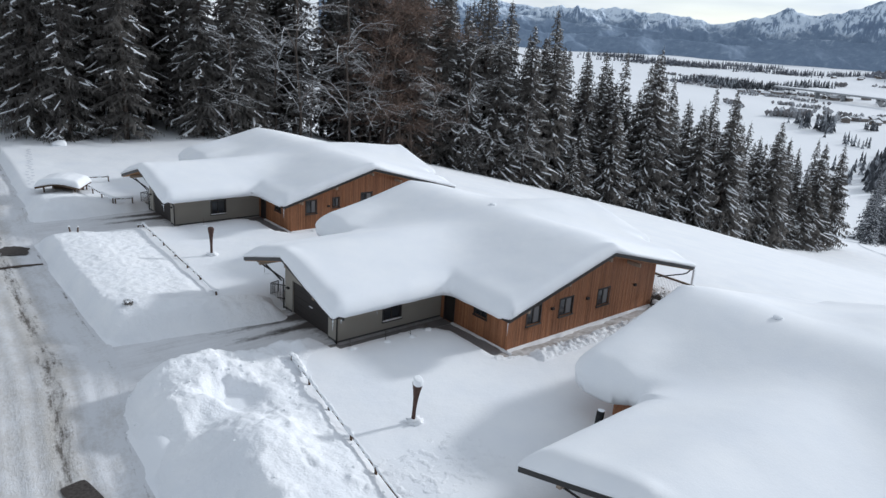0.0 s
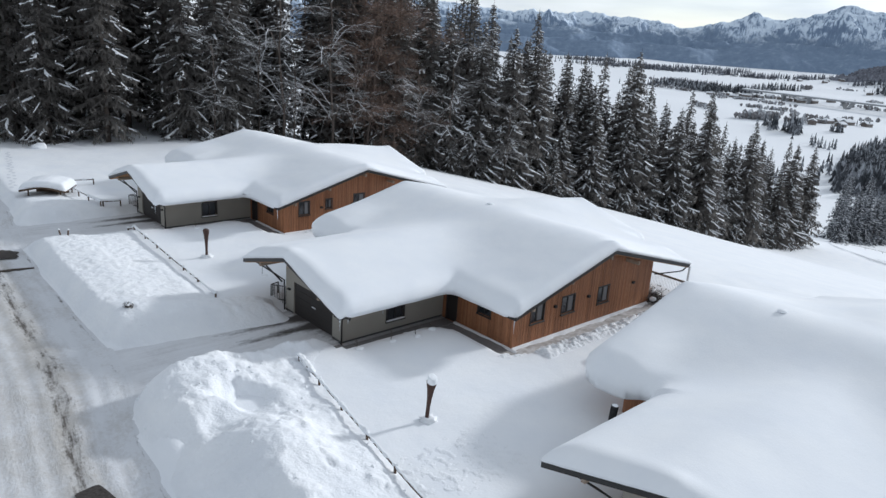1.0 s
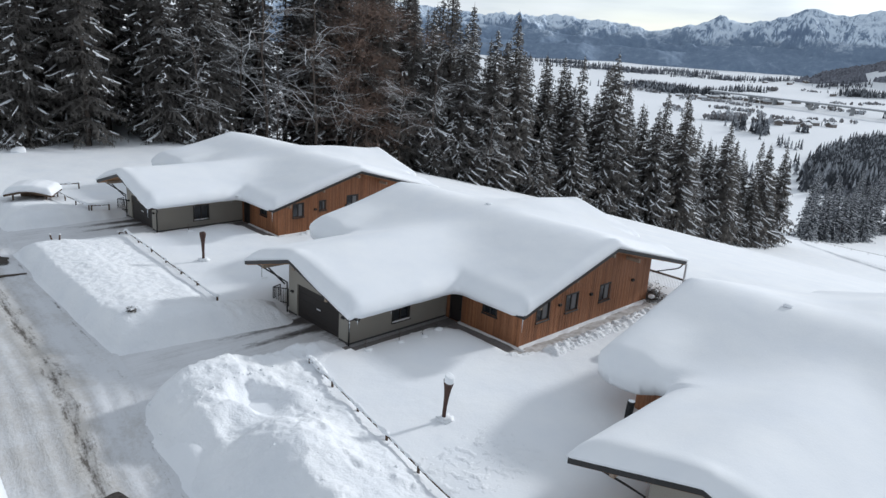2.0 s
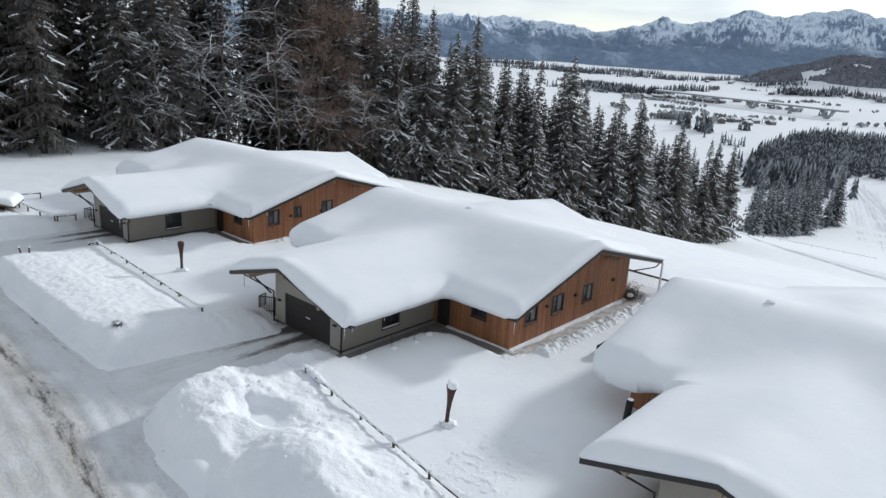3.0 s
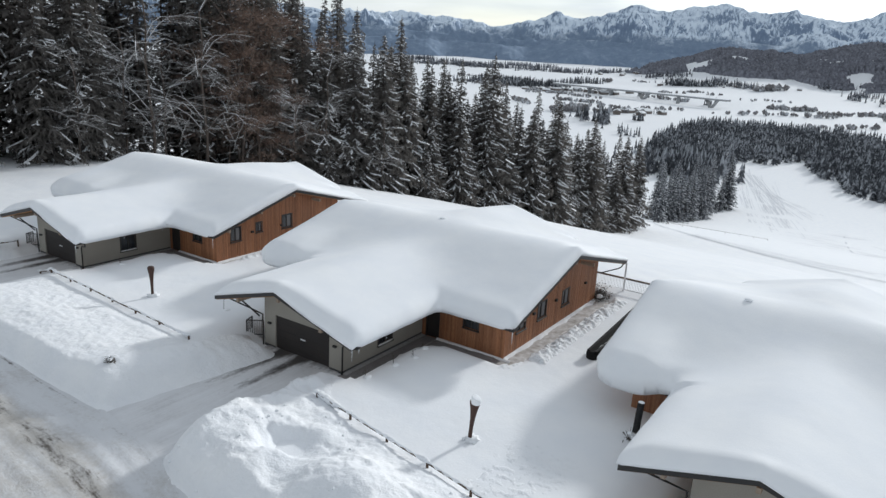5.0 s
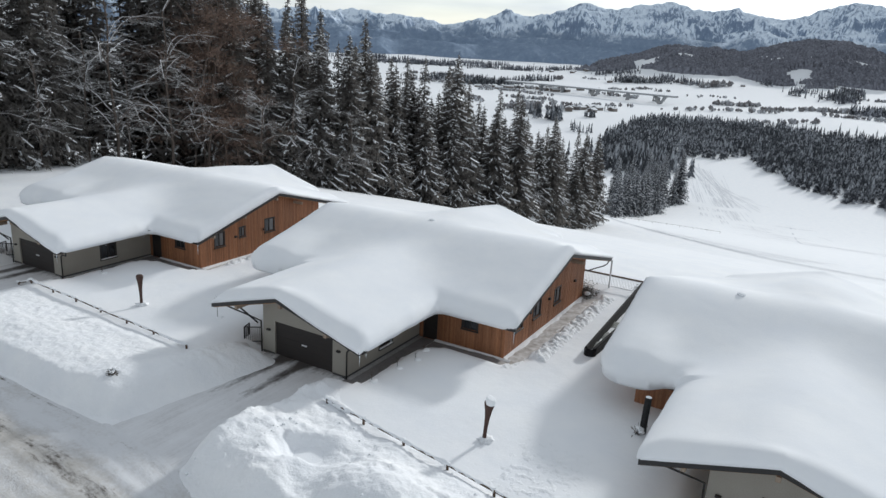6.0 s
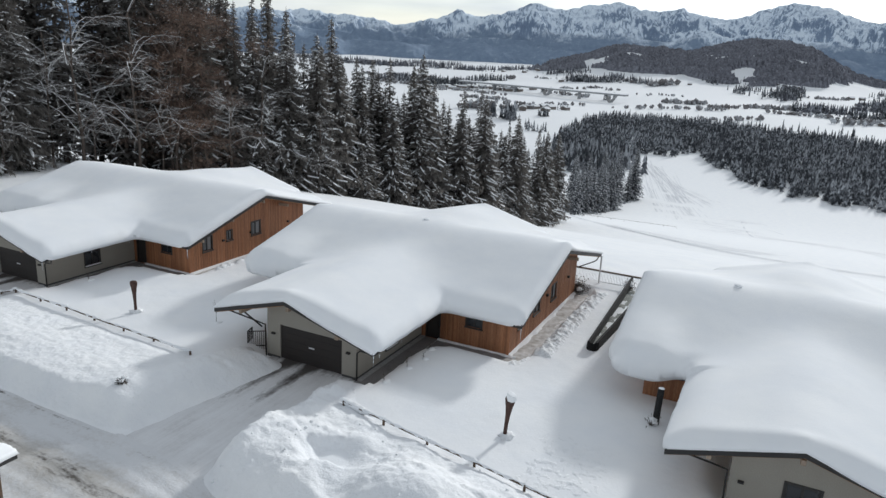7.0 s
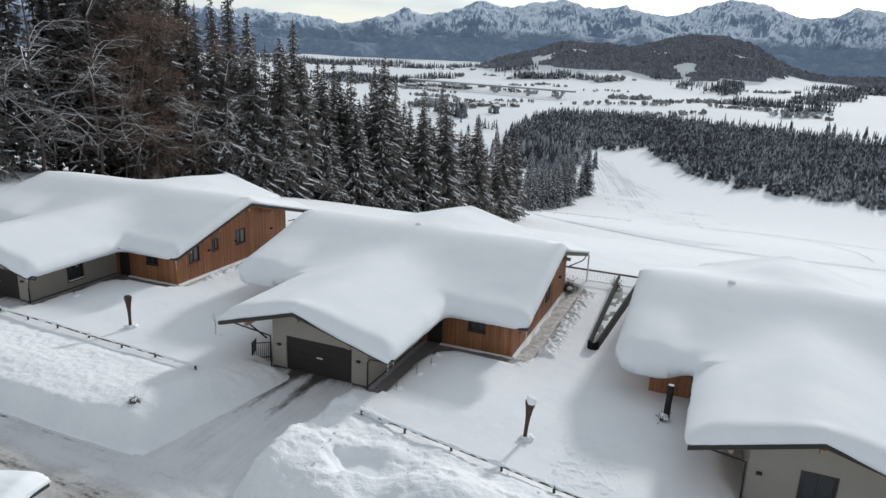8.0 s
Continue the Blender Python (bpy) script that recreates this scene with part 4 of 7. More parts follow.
def mountains():
    az = np.arange(-25, 60, 0.1)
    rr = np.linspace(3820, 4900, 90)
    A, R = np.meshgrid(az, rr, indexing="ij")
    r0 = np.array(sorted(RIDGE))
    el = np.interp(A, r0[:, 0], r0[:, 1])
    el = (el + np.interp(A - 0.22, r0[:, 0], r0[:, 1]) + np.interp(A + 0.22, r0[:, 0], r0[:, 1])) / 3 + 0.26 * (fbm(A / 0.45, A * 0, 4, 31, 0.6) - 0.5)
    X, Y = R * np.cos(np.radians(A)), R * np.sin(np.radians(A))
    # back wall of peaks with spurs that fall towards the valley
    d = (4740 - R) / 600.0
    u = A + 1.5 * (fbm(A / 3.0, R / 420.0, 3, 23) - 0.5) + 0.35 * (fbm(A / 0.8, R / 130.0, 2, 29) - 0.5)
    wx, wy = 150 * (fbm(X / 340, Y / 340, 2, 81) - 0.5), 150 * (fbm(X / 340, Y / 340, 2, 82) - 0.5)
    spur, size = 0.0, 1.0
    for o, (c, sn) in enumerate(((1.0, 0.0), (0.77, 0.64), (0.26, 0.97), (-0.5, 0.87), (0.9, -0.43))):
        f = 2.0 ** o / 400.0
        spur = spur + size * (1 - np.abs(2 * vnoise(((X + wx) * c - (Y + wy) * sn) * f, ((X + wx) * sn + (Y + wy) * c) * f, 90 + o) - 1)) ** 1.3
        size *= 0.58
    spur = spur / 2.1
    front, back = np.clip(d, 0, 1), np.clip(-d, 0, 1)
    crest = 19 + 4740 * np.tan(np.radians(el))
    main = -45 + (crest + 45) * (1 - front) ** 1.15 * (1 - 2.0 * back) + 520 * (spur - 0.5) * (0.03 + front ** 0.7) * (1.08 - front) ** 0.6
    # a nearer, lower chain of wooded shoulders
    el2 = 0.35 + 0.30 * np.interp(A + 2.6, r0[:, 0], r0[:, 1]) * (0.45 + 1.1 * fbm(A / 5.0, A * 0, 2, 53)) + 0.06 * (fbm(A / 0.35, A * 0, 4, 39, 0.6) - 0.5)
    mid = 19 + 4380 * np.tan(np.radians(el2)) - np.abs(R - 4380) * 0.6 + 150 * (spur - 0.5) * np.clip(np.abs(R - 4380) / 160.0, 0.1, 1)
    # wooded foothills
    el3 = 0.05 + 0.65 * fbm(A / 2.8, A * 0, 3, 71) + 0.06 * (fbm(A / 0.2, A * 0, 3, 73) - 0.5)
    foot = 19 + 4130 * np.tan(np.radians(el3)) - np.abs(R - 4130 - 60 * np.sin(A)) * 0.42 + 22 * (fbm(X / 90.0, Y / 90.0, 3, 17) - 0.5)
    Z = np.maximum(np.maximum(main, mid), np.maximum(foot, -70.0)) - 140 * step01(3960, 3830, R)
    me = mesh_np("mountain_range", np.stack([X.ravel(), Y.ravel(), Z.ravel()], 1), grid_faces(len(az), len(rr)))
    uv = me.uv_layers.new(name="slope")
    co = np.stack([(u * 0.9).ravel(), (R / 260.0).ravel()], 1)
    loops = np.empty(len(me.loops), dtype=np.int32)
    me.loops.foreach_get("vertex_index", loops)
    uv.data.foreach_set("uv", co[loops].ravel())
    obj("mountain_range", me, mountain_material(), label="range of snowy rocky alpine peaks above dark wooded foothills, haze blue in its colours", category="mountains", kind="structure")


mountains()


# ---- trees ----
def spruce_meshes(seed, height, radius, low=0.04, dense=1.0, snowy=0.42, coarse=False, fringe=14, snow_wide=1.4, thin=1.0):
    """A spruce: trunk, boughs in loose whorls hung with a fringe of branchlets, and snow lying along their upper sides."""
    rnd = random.Random(seed)
    V, F, SV, SF = [], [], [], []

    def snow_strip(p, q, r, wide):
        """A tongue of snow through three points."""
        k = len(SV)
        for c, w in ((p, 0.8), (r, 0.5)) if coarse else ((p, 0.5), (q, 1.0), (r, 0.3)):
            d = Vector((-(r - p).y, (r - p).x, 0)).normalized() * wide * w * rnd.uniform(0.7, 1.3)
            SV.extend((tuple(c + d + Vector((0, 0, -0.25 * wide))), tuple(c + Vector((0, 0, 0.45 * wide + 0.03))), tuple(c - d + Vector((0, 0, -0.25 * wide)))))
        for s in (0,) if coarse else (0, 3):
            SF.extend(((k + s, k + s + 1, k + s + 4, k + s + 3), (k + s + 1, k + s + 2, k + s + 5, k + s + 4)))

    def bough(z, ang, length, droop, snow):
        bend, tip, lift = rnd.uniform(-0.3, 0.3), rnd.uniform(0.02, 0.14), rnd.uniform(0.0, 0.28)

        def at(t):
            a, r = ang + bend * t * t, length * t
            return Vector((math.cos(a) * r, math.sin(a) * r, z + lift * length * t * (1 - t) - droop * length * t ** 1.3 + tip * length * t ** 4))

        side = Vector((-math.sin(ang), math.cos(ang), 0))
        out = Vector((math.cos(ang), math.sin(ang), 0))
        n = 2 if coarse else 3
        base = len(V)
        for s in range(n + 1):
            t, p = s / n, at(s / n)
            w = (0.10 + 0.05 * length) * (1.1 - t) * rnd.uniform(0.6, 1.3)
            V.extend((tuple(p + side * w - Vector((0, 0, w * 0.6))), tuple(p + Vector((0, 0, 0.03))), tuple(p - side * w - Vector((0, 0, w * 0.6)))))
        for s in range(n):
            a = base + s * 3
            F.extend(((a, a + 1, a + 4, a + 3), (a + 1, a + 2, a + 5, a + 4)))
        arms = []
        count = max(4, int((0.55 * fringe if coarse else fringe) * min(1.3, 0.25 + length / 3.2)))
        for j in range(count):
            q = 1 if j % 2 else -1
            t = rnd.uniform(0.12, 1.0)
            p = at(t)
            reach = (0.10 + 0.18 * min(1.0, length) + 0.27 * length * (1.12 - 0.8 * t)) * rnd.uniform(0.5, 1.4)
            d = (side * q * rnd.uniform(0.3, 1.0) + out * rnd.uniform(0.15, 1.0)).normalized()
            e = p + d * reach + Vector((0, 0, -reach * rnd.uniform(0.1, 0.75)))
            cross = Vector((-d.y, d.x, 0)) * (0.07 + reach * rnd.uniform(0.10, 0.19)) * (1.7 if coarse else thin)
            k = len(V)
            V.extend((tuple(p - cross * 0.5), tuple(p.lerp(e, 0.6) + cross), tuple(e), tuple(p.lerp(e, 0.45) - cross)))
            F.append((k, k + 1, k + 2, k + 3))
            for _ in range(j % 2 if coarse else 1 if length < 2.6 else 2):      # twigs that hang below it
                u = rnd.uniform(0.1, 0.8)
                hang = Vector((rnd.uniform(-0.12, 0.12), rnd.uniform(-0.12, 0.12), -(0.25 + 0.40 * reach) * rnd.uniform(0.5, 1.6) * (0.4 + 0.6 * thin)))
                k = len(V)
                V.extend((tuple(p.lerp(e, u)), tuple(p.lerp(e, u + (0.55 if coarse else 0.30 * thin))), tuple(p.lerp(e, u + 0.12) + hang)))
                F.append((k, k + 1, k + 2))
            arms.append((p, e))
        if snow:
            up = Vector((0, 0, 0.04))
            wide = rnd.uniform(0.10, 0.20) * (0.5 + 0.12 * length) * snow_wide
            b = rnd.uniform(0.85, 1.0)
            for _ in range(rnd.choice((1, 1, 2))):
                a = b - rnd.uniform(0.25, 0.6)
                if a < 0.12:
                    break
                snow_strip(at(a) + up, at((a + b) / 2) + up, at(b) + up, wide)
                b = a - rnd.uniform(0.04, 0.15)
            for p, e in rnd.sample(arms, rnd.randint(0, 2) if coarse else rnd.randint(1, 4)):
                snow_strip(p.lerp(e, 0.1) + up, p.lerp(e, 0.5) + up, p.lerp(e, 0.9) + up, wide * rnd.uniform(0.5, 0.9))

    p1, p2 = rnd.uniform(0, 6.28), rnd.uniform(0, 6.28)
    z = height * low
    while z < height * 0.975:
        t = z / height
        prof = 1.16 * (1 - t)
        if t < low + 0.12:
            prof *= 0.72 + 2.0 * (t - low)
        reach = radius * prof + 0.12
        count = 6 if t < 0.9 else 5
        a0 = rnd.uniform(0, 6.28)
        for k in range(count):
            if rnd.random() < 0.14 - 0.1 * t:
                continue
            ln = reach * rnd.choice((rnd.uniform(0.5, 0.8), rnd.uniform(0.8, 1.05), rnd.uniform(0.95, 1.2)))
            droop = min(rnd.triangular(0.08, 0.80, 0.40) * (1.15 - 0.8 * t), 0.2 + z / ln)
            ang = a0 + 6.283 * k / count + rnd.uniform(-0.5, 0.5)
            patchy = 0.45 + 1.1 * (0.5 + 0.5 * math.sin(2.0 * ang + 0.5 * z + p1) * math.sin(0.9 * z + ang + p2))      # snow has slid off some boughs
            bough(z + rnd.uniform(-0.35, 0.35), ang, ln, droop, rnd.random() < snowy * patchy * (1.2 - 0.75 * t))
        z += max(0.36, 0.036 * height * (1 - 0.70 * t)) * rnd.uniform(0.75, 1.25) / dense
    V.extend([(0.09, 0, height * 0.94), (-0.06, 0.08, height * 0.94), (-0.06, -0.08, height * 0.94), (0, 0, height * 1.01)])
    k = len(V) - 4
    F.extend([(k, k + 1, k + 3), (k + 1, k + 2, k + 3), (k + 2, k, k + 3)])
    bm = tube(bmesh.new(), [(0, 0, -0.6), (0.05, 0, height * 0.4), (0, 0.05, height * 0.8), (0, 0, height)], [height * 0.0115, height * 0.0085, height * 0.003, 0.02], 7)
    me = bpy.data.meshes.new("trunk")
    bm.to_mesh(me)
    bm.free()
    return me, mesh_np("crown", V, F, False), mesh_np("branch_snow", SV, SF, True)


def tree_proto(name, meshes, mats, names, label, category, group):
    top = empty(name, (0, 0, 0), label, category, group)
    for me, mt, nm in zip(meshes, mats, names):
        tagged(obj(nm, me, mt, top), kind="stuff" if nm in ("branch_snow", "branching", "twig_spray", "foliage") else "")
    return top


def bare_meshes(seed, height, twiggy):
    rnd = random.Random(seed)
    bm, li, tw = bmesh.new(), bmesh.new(), bmesh.new()

    def grow(p, d, length, r, level):
        pts, rad = [p], [r]
        q = p
        dd = d.copy()
        n = 5
        for i in range(n):
            dd = (dd + Vector((rnd.uniform(-1, 1), rnd.uniform(-1, 1), rnd.uniform(-0.2, 0.5) - (0.75 * i if level == 1 else 0.2 if level else 0))) * (0.15 + 0.06 * level)).normalized()
            q = q + dd * length / n
            pts.append(q)
            rad.append(r * (1 - 0.65 * (i + 1) / n))
        tube((bm, li, tw, tw)[level], pts, rad, 6 if level < 1 else 4 if level < 2 else 3, False)
        if level >= 3:
            return
        kids = (9, 7, twiggy)[level]
        for k in range(kids):
            t = rnd.uniform(0.2 if level else 0.12, 1.0)
            i = min(int(t * n), n - 1)
            at = pts[i].lerp(pts[i + 1], t * n - i)
            low_z, up = (0.3, 0.95) if level == 0 else (-0.2, 0.45)
            nd = (dd * 0.35 + Vector((rnd.uniform(-1, 1), rnd.uniform(-1, 1), rnd.uniform(low_z, up)))).normalized()
            grow(at, nd, length * (0.42 if level == 0 else 0.50) * rnd.uniform(0.7, 1.2), max(rad[i] * 0.52, 0.034 if level == 0 else 0.022), level + 1)

    grow(Vector((0, 0, -0.4)), Vector((0, 0, 1)), height, height * 0.010, 0)
    out = []
    for b, nm in ((bm, "trunk"), (li, "branching"), (tw, "twig_spray")):
        me = bpy.data.meshes.new(nm)
        b.to_mesh(me)
        b.free()
        out.append(me)
    return out


SPRUCE_PARTS = ("trunk", "crown", "branch_snow")
SPRUCE = [tree_proto("spruce", spruce_meshes(100 + k, hh, rr, lo, de, sn), (BARK, NEEDLE, SNOW), SPRUCE_PARTS, lab, "tree", "spruce wood edge")
          for k, (hh, rr, lo, de, sn, lab) in enumerate([
              (29, 7.0, 0.04, 1.0, 0.80, "tall dark spruce with snow lying on its boughs"), (26, 6.6, 0.03, 1.0, 0.85, "tall dark spruce with snow lying on its boughs"),
              (31, 6.9, 0.05, 1.0, 0.75, "very tall dark spruce, snow on spreading boughs"), (22, 6.0, 0.02, 1.1, 0.95, "dark spruce with heavily snowed lower boughs"),
              (28, 6.2, 0.05, 1.0, 0.8, "slender dark spruce with snowy boughs"), (18, 5.2, 0.02, 1.1, 0.85, "young dark spruce with snowy boughs")])]
INNER = [tree_proto("spruce", spruce_meshes(140 + k, hh, rr, lo, 0.9, 0.24, True, 11, 1.3), (BARK, NEEDLE, SNOW), SPRUCE_PARTS, "tall forest spruce with a bare lower trunk", "tree", "spruce wood interior")
         for k, (hh, rr, lo) in enumerate([(38, 5.4, 0.10), (41, 5.6, 0.12), (36, 5.2, 0.06)])]
EDGE_SPRUCE = [tree_proto("spruce", spruce_meshes(120 + k, hh, rr, lo, 1.15, sn, False, 16, 1.35, 0.55), (BARK, NEEDLE, SNOW), SPRUCE_PARTS, "tall dark spruce with patches of snow on its boughs", "tree", "spruce wood edge")
               for k, (hh, rr, lo, sn) in enumerate([(35, 6.2, 0.06, 0.27), (32, 5.8, 0.03, 0.34), (37, 6.0, 0.10, 0.24), (29, 5.4, 0.03, 0.42)])]
BROWNTWIG = two_scale("brown_twigs", (0.10, 0.07, 0.055), (0.14, 0.10, 0.085), (0.07, 0.05, 0.04), 0.6, 3.0, 0.9, 0.01)
BARE = [tree_proto("bare_tree", bare_meshes(300 + k, hh, tt), (BARK, SNOWBARK, WHITEBARK), ("trunk", "branching", "twig_spray"), "leafless tree with snow-dusted twigs", "tree", "leafless trees at the wood edge")
        for k, (hh, tt) in enumerate([(19, 5), (16, 5), (22, 4)])]


def leafy(meshes, seed, count, size):
    """Dry leaves that still hang along the twigs."""
    rnd = random.Random(seed)
    pts = [v.co.copy() for v in meshes[2].vertices]
    V, F = [], []
    for _ in range(count):
        p = rnd.choice(pts) + Vector((rnd.gauss(0, 0.3), rnd.gauss(0, 0.3), rnd.gauss(-0.1, 0.3)))
        a = Vector((rnd.uniform(-1, 1), rnd.uniform(-1, 1), rnd.uniform(-1, 0.4))).normalized() * size * rnd.uniform(0.6, 1.5)
        b = Vector((rnd.uniform(-1, 1), rnd.uniform(-1, 1), rnd.uniform(-1, 1))).normalized() * size * 0.35
        k = len(V)
        V.extend((tuple(p - a), tuple(p + b), tuple(p + a)))
        F.append((k, k + 1, k + 2))
    return meshes + [mesh_np("foliage", V, F, False)]


BEECH = [tree_proto("beech", leafy(bare_meshes(330 + k, hh, 7), 360 + k, 6500, 0.17), (BARK, BARK, BROWNTWIG, BROWNLEAF), ("trunk", "branching", "twig_spray", "foliage"), "brown beech holding its dry winter leaves", "tree", "leafless trees at the wood edge")
         for k, hh in enumerate([19, 22])]
FAR = [tree_proto("spruce", spruce_meshes(170 + k, hh, rr, 0.03, 0.8, 0.85, True), (BARK, NEEDLE, SNOW), SPRUCE_PARTS, "dark spruce with snowy boughs standing in the wood", "tree", "spruce wood interior")
       for k, (hh, rr) in enumerate([(29, 6.0), (26, 5.6), (31, 5.8)])]
CLUMP = [tree_proto("spruce", spruce_meshes(180 + k, hh, rr, 0.02, 0.8, 1.0, True), (BARK, FROST, SNOW), SPRUCE_PARTS, "snow-dusted dark spruce standing in a clump on the slope", "tree", "clump of spruces")
         for k, (hh, rr) in enumerate([(29, 5.6), (25, 5.2), (31, 5.4)])]
placed = set()


def plant(proto, x, y, s, turn, sink=0.3):
    z = float(ground_z(np.array(float(x)), np.array(float(y)))) - sink
    m = Matrix.Translation((x, y, z)) @ Matrix.Rotation(turn, 4, "Z") @ Matrix.Scale(s, 4)
    if proto.name not in placed:
        placed.add(proto.name)
        proto.matrix_basis = m
        return proto
    ob = copy_thing(proto, Matrix.Translation((x, y, z)) @ Matrix.Rotation(turn, 4, "Z"))
    ob.scale = (s, s, s)
    return ob


# front line of the wood, from the lane's end to the foot of the slope
EDGE = [(-26, 84), (-12, 82), (-2, 76), (6, 69), (14, 69), (22, 70), (32, 73), (42, 72), (51, 66), (58, 63), (66, 66), (76, 62), (85, 61), (96, 58), (106, 60), (118, 58), (128, 55), (140, 54), (152, 54), (166, 54.5),
        (180, 55), (196, 56), (212, 57), (226, 58)]
rnd = random.Random(7)
for i, ((x0, y0), (x1, y1)) in enumerate(zip(EDGE, EDGE[1:])):
    gap = math.hypot(x1 - x0, y1 - y0)
    for row in range(6 if x0 < 75 else 3):
        n = max(1, round(gap / (6.4 if x0 < 75 else 6.9)))
        for k in range(n):
            t = (k + rnd.random() * 0.8) / n
            x, y = x0 + (x1 - x0) * t, y0 + (y1 - y0) * t
            back = row * 5.2 + rnd.uniform(-1.0, 1.8)
            nx, ny = -(y1 - y0) / gap, (x1 - x0) / gap
            if abs(x + nx * back - float(road_mid(y + ny * back))) < 4.2 or (row == 0 and 34 < x < 60):
                continue
            proto = rnd.choice(INNER) if 0 < row and x0 < 75 else rnd.choice(FAR) if row else rnd.choice(EDGE_SPRUCE if x0 < 65 else SPRUCE)
            sc = rnd.uniform(0.88, 1.1) * (1.06 if x0 > 170 else 1.13 if x0 > 90 else 1.0)
            plant(proto, x + nx * back, y + ny * back, sc, rnd.uniform(0, 6.28))
for k, (x, y, s) in enumerate([(50.5, 67.5, 1.25), (53, 66, 1.15), (55.5, 65, 1.0), (52.5, 70, 1.3)]):
    plant(BEECH[k % 2], x, y, s, k * 1.3)
for k, (x, y, s) in enumerate([(32, 71, 1.0), (38, 70, 0.95), (44, 68, 1.1), (47, 66.5, 0.9), (24, 69, 0.95), (36, 70, 1.15), (57, 62, 0.85), (77, 59, 0.95), (66, 63, 0.9), (148, 51, 0.8)]):
    plant(BARE[k % 3], x, y, s, k * 2.1)
for x, y, s in [(66, 62.5, 0.45), (90, 57.5, 0.5), (133, 52.5, 0.55)]:
    plant(SPRUCE[3], x, y, s, x)      # low trees bent under snow
for k in range(14):
    plant(rnd.choice(FAR), rnd.uniform(57, 76), rnd.uniform(68, 82), rnd.uniform(1.12, 1.28), rnd.uniform(0, 6.28))
for k in range(16):
    plant(rnd.choice(FAR), 78 + 2.6 * k + rnd.uniform(-1.5, 1.5), rnd.uniform(64, 74), rnd.uniform(1.05, 1.25), rnd.uniform(0, 6.28))
for k in range(16):      # deep wood behind the leafless trees
    plant(rnd.choice(INNER), 30 + 2.1 * k + rnd.uniform(-2, 2), rnd.uniform(74, 84) + 0.4 * k, rnd.uniform(0.9, 1.05), rnd.uniform(0, 6.28))
# clump below the slope
plant(CLUMP[1], 303, 69.6, 0.88, 0.4)
for k in range(46):
    t = (k + rnd.random()) / 46
    deep = rnd.random()
    plant(rnd.choice(CLUMP), 322 + 200 * t, 74.5 + 8 * t + deep * (4 + 34 * t * (1.3 - t)), (1.0 + 0.22 * t) * rnd.uniform(0.75, 1.18), rnd.uniform(0, 6.28))

for proto in SPRUCE + EDGE_SPRUCE + INNER + FAR + CLUMP + BARE + BEECH:      # spare models that stand nowhere
    if proto.name not in placed:
        for child in list(proto.children):
            bpy.data.objects.remove(child)
        bpy.data.objects.remove(proto)


# ---- far woods ----
def woods(name, spots, mat, label, tiers=6):
    """Far conifers: each a stack of ragged skirts, spread boughs with gaps between their tips."""
    rnd = random.Random(len(spots))
    V, F = [], []
    for x, y, z, h in spots:
        r = h * rnd.uniform(0.14, 0.22)
        for i in range(tiers):
            a = 0.06 + 0.80 * (i / tiers) ** 0.95
            w = r * (1 - 0.90 * (i / tiers)) ** 0.9
            k, turn, tips = len(V), rnd.uniform(0, 6), 4 if i < 3 else 3
            for s in range(2 * tips):
                q = w * (rnd.uniform(0.8, 1.3) if s % 2 else rnd.uniform(0.4, 0.65))
                V.append((x + q * math.cos(turn + math.pi * s / tips), y + q * math.sin(turn + math.pi * s / tips), z + h * (a + (-0.03 if s % 2 else 0.05)) + rnd.uniform(-0.025, 0.025) * h))
            V.append((x, y, z + h * min(a + 1.5 / (tiers + 1), 1.0) * rnd.uniform(0.97, 1.03)))
            for s in range(2 * tips):
                F.append((k + s, k + (s + 1) % (2 * tips), k + 2 * tips))
    return obj(name, mesh_np(name, V, F, False), mat, label=label, category="woods", kind="stuff")


def gz(x, y):
    return float(ground_z(np.array(float(x)), np.array(float(y))))


spots = []
rnd = random.Random(11)
while len(spots) < 8600:
    az, r = radians(rnd.uniform(-34, 17.2)), rnd.uniform(610, 1420)
    x, y = -33 + r * math.cos(az), -18 + r * math.sin(az)
    d = math.degrees(az)
    near = np.interp(d, [-34, -15, -5, 1, 4, 6, 9, 12, 15, 17.2], [620, 650, 660, 690, 760, 900, 870, 810, 790, 800]) + 14 * math.sin(az * 120)
    far = np.interp(d, [-34, -10, 0, 5, 9, 13, 16, 17.2], [1050, 1180, 1290, 1390, 1390, 1330, 1120, 880])
    if near < r < far:
        spots.append((x, y, gz(x, y) - 0.5, rnd.uniform(12, 19) + (5 if rnd.random() < 0.08 else 0)))
for k in range(60):      # single trees behind the far edge of the forest
    az = radians(rnd.uniform(-15, 1))
    r = float(np.interp(math.degrees(az), [-34, -10, 0], [1050, 1180, 1290])) + rnd.uniform(5, 110)
    x, y = -33 + r * math.cos(az), -18 + r * math.sin(az)
    spots.append((x, y, gz(x, y) - 0.5, rnd.uniform(12, 24)))
woods("forest", spots, FROST, "dense frost-grey spruce forest in the valley")


# ---- valley: far woods, hamlet, bridge, ski tracks ----
def belt(points, count, spread, h0, h1, seed):
    r = random.Random(seed)
    out = []
    for _ in range(count):
        k = r.randrange(len(points) - 1) if len(points) > 1 else 0
        (x0, y0), (x1, y1) = points[k], points[min(k + 1, len(points) - 1)]
        t = r.random()
        x, y = x0 + (x1 - x0) * t + r.gauss(0, spread), y0 + (y1 - y0) * t + r.gauss(0, spread)
        out.append((x, y, gz(x, y) - 0.4, r.uniform(h0, h1)))
    return out


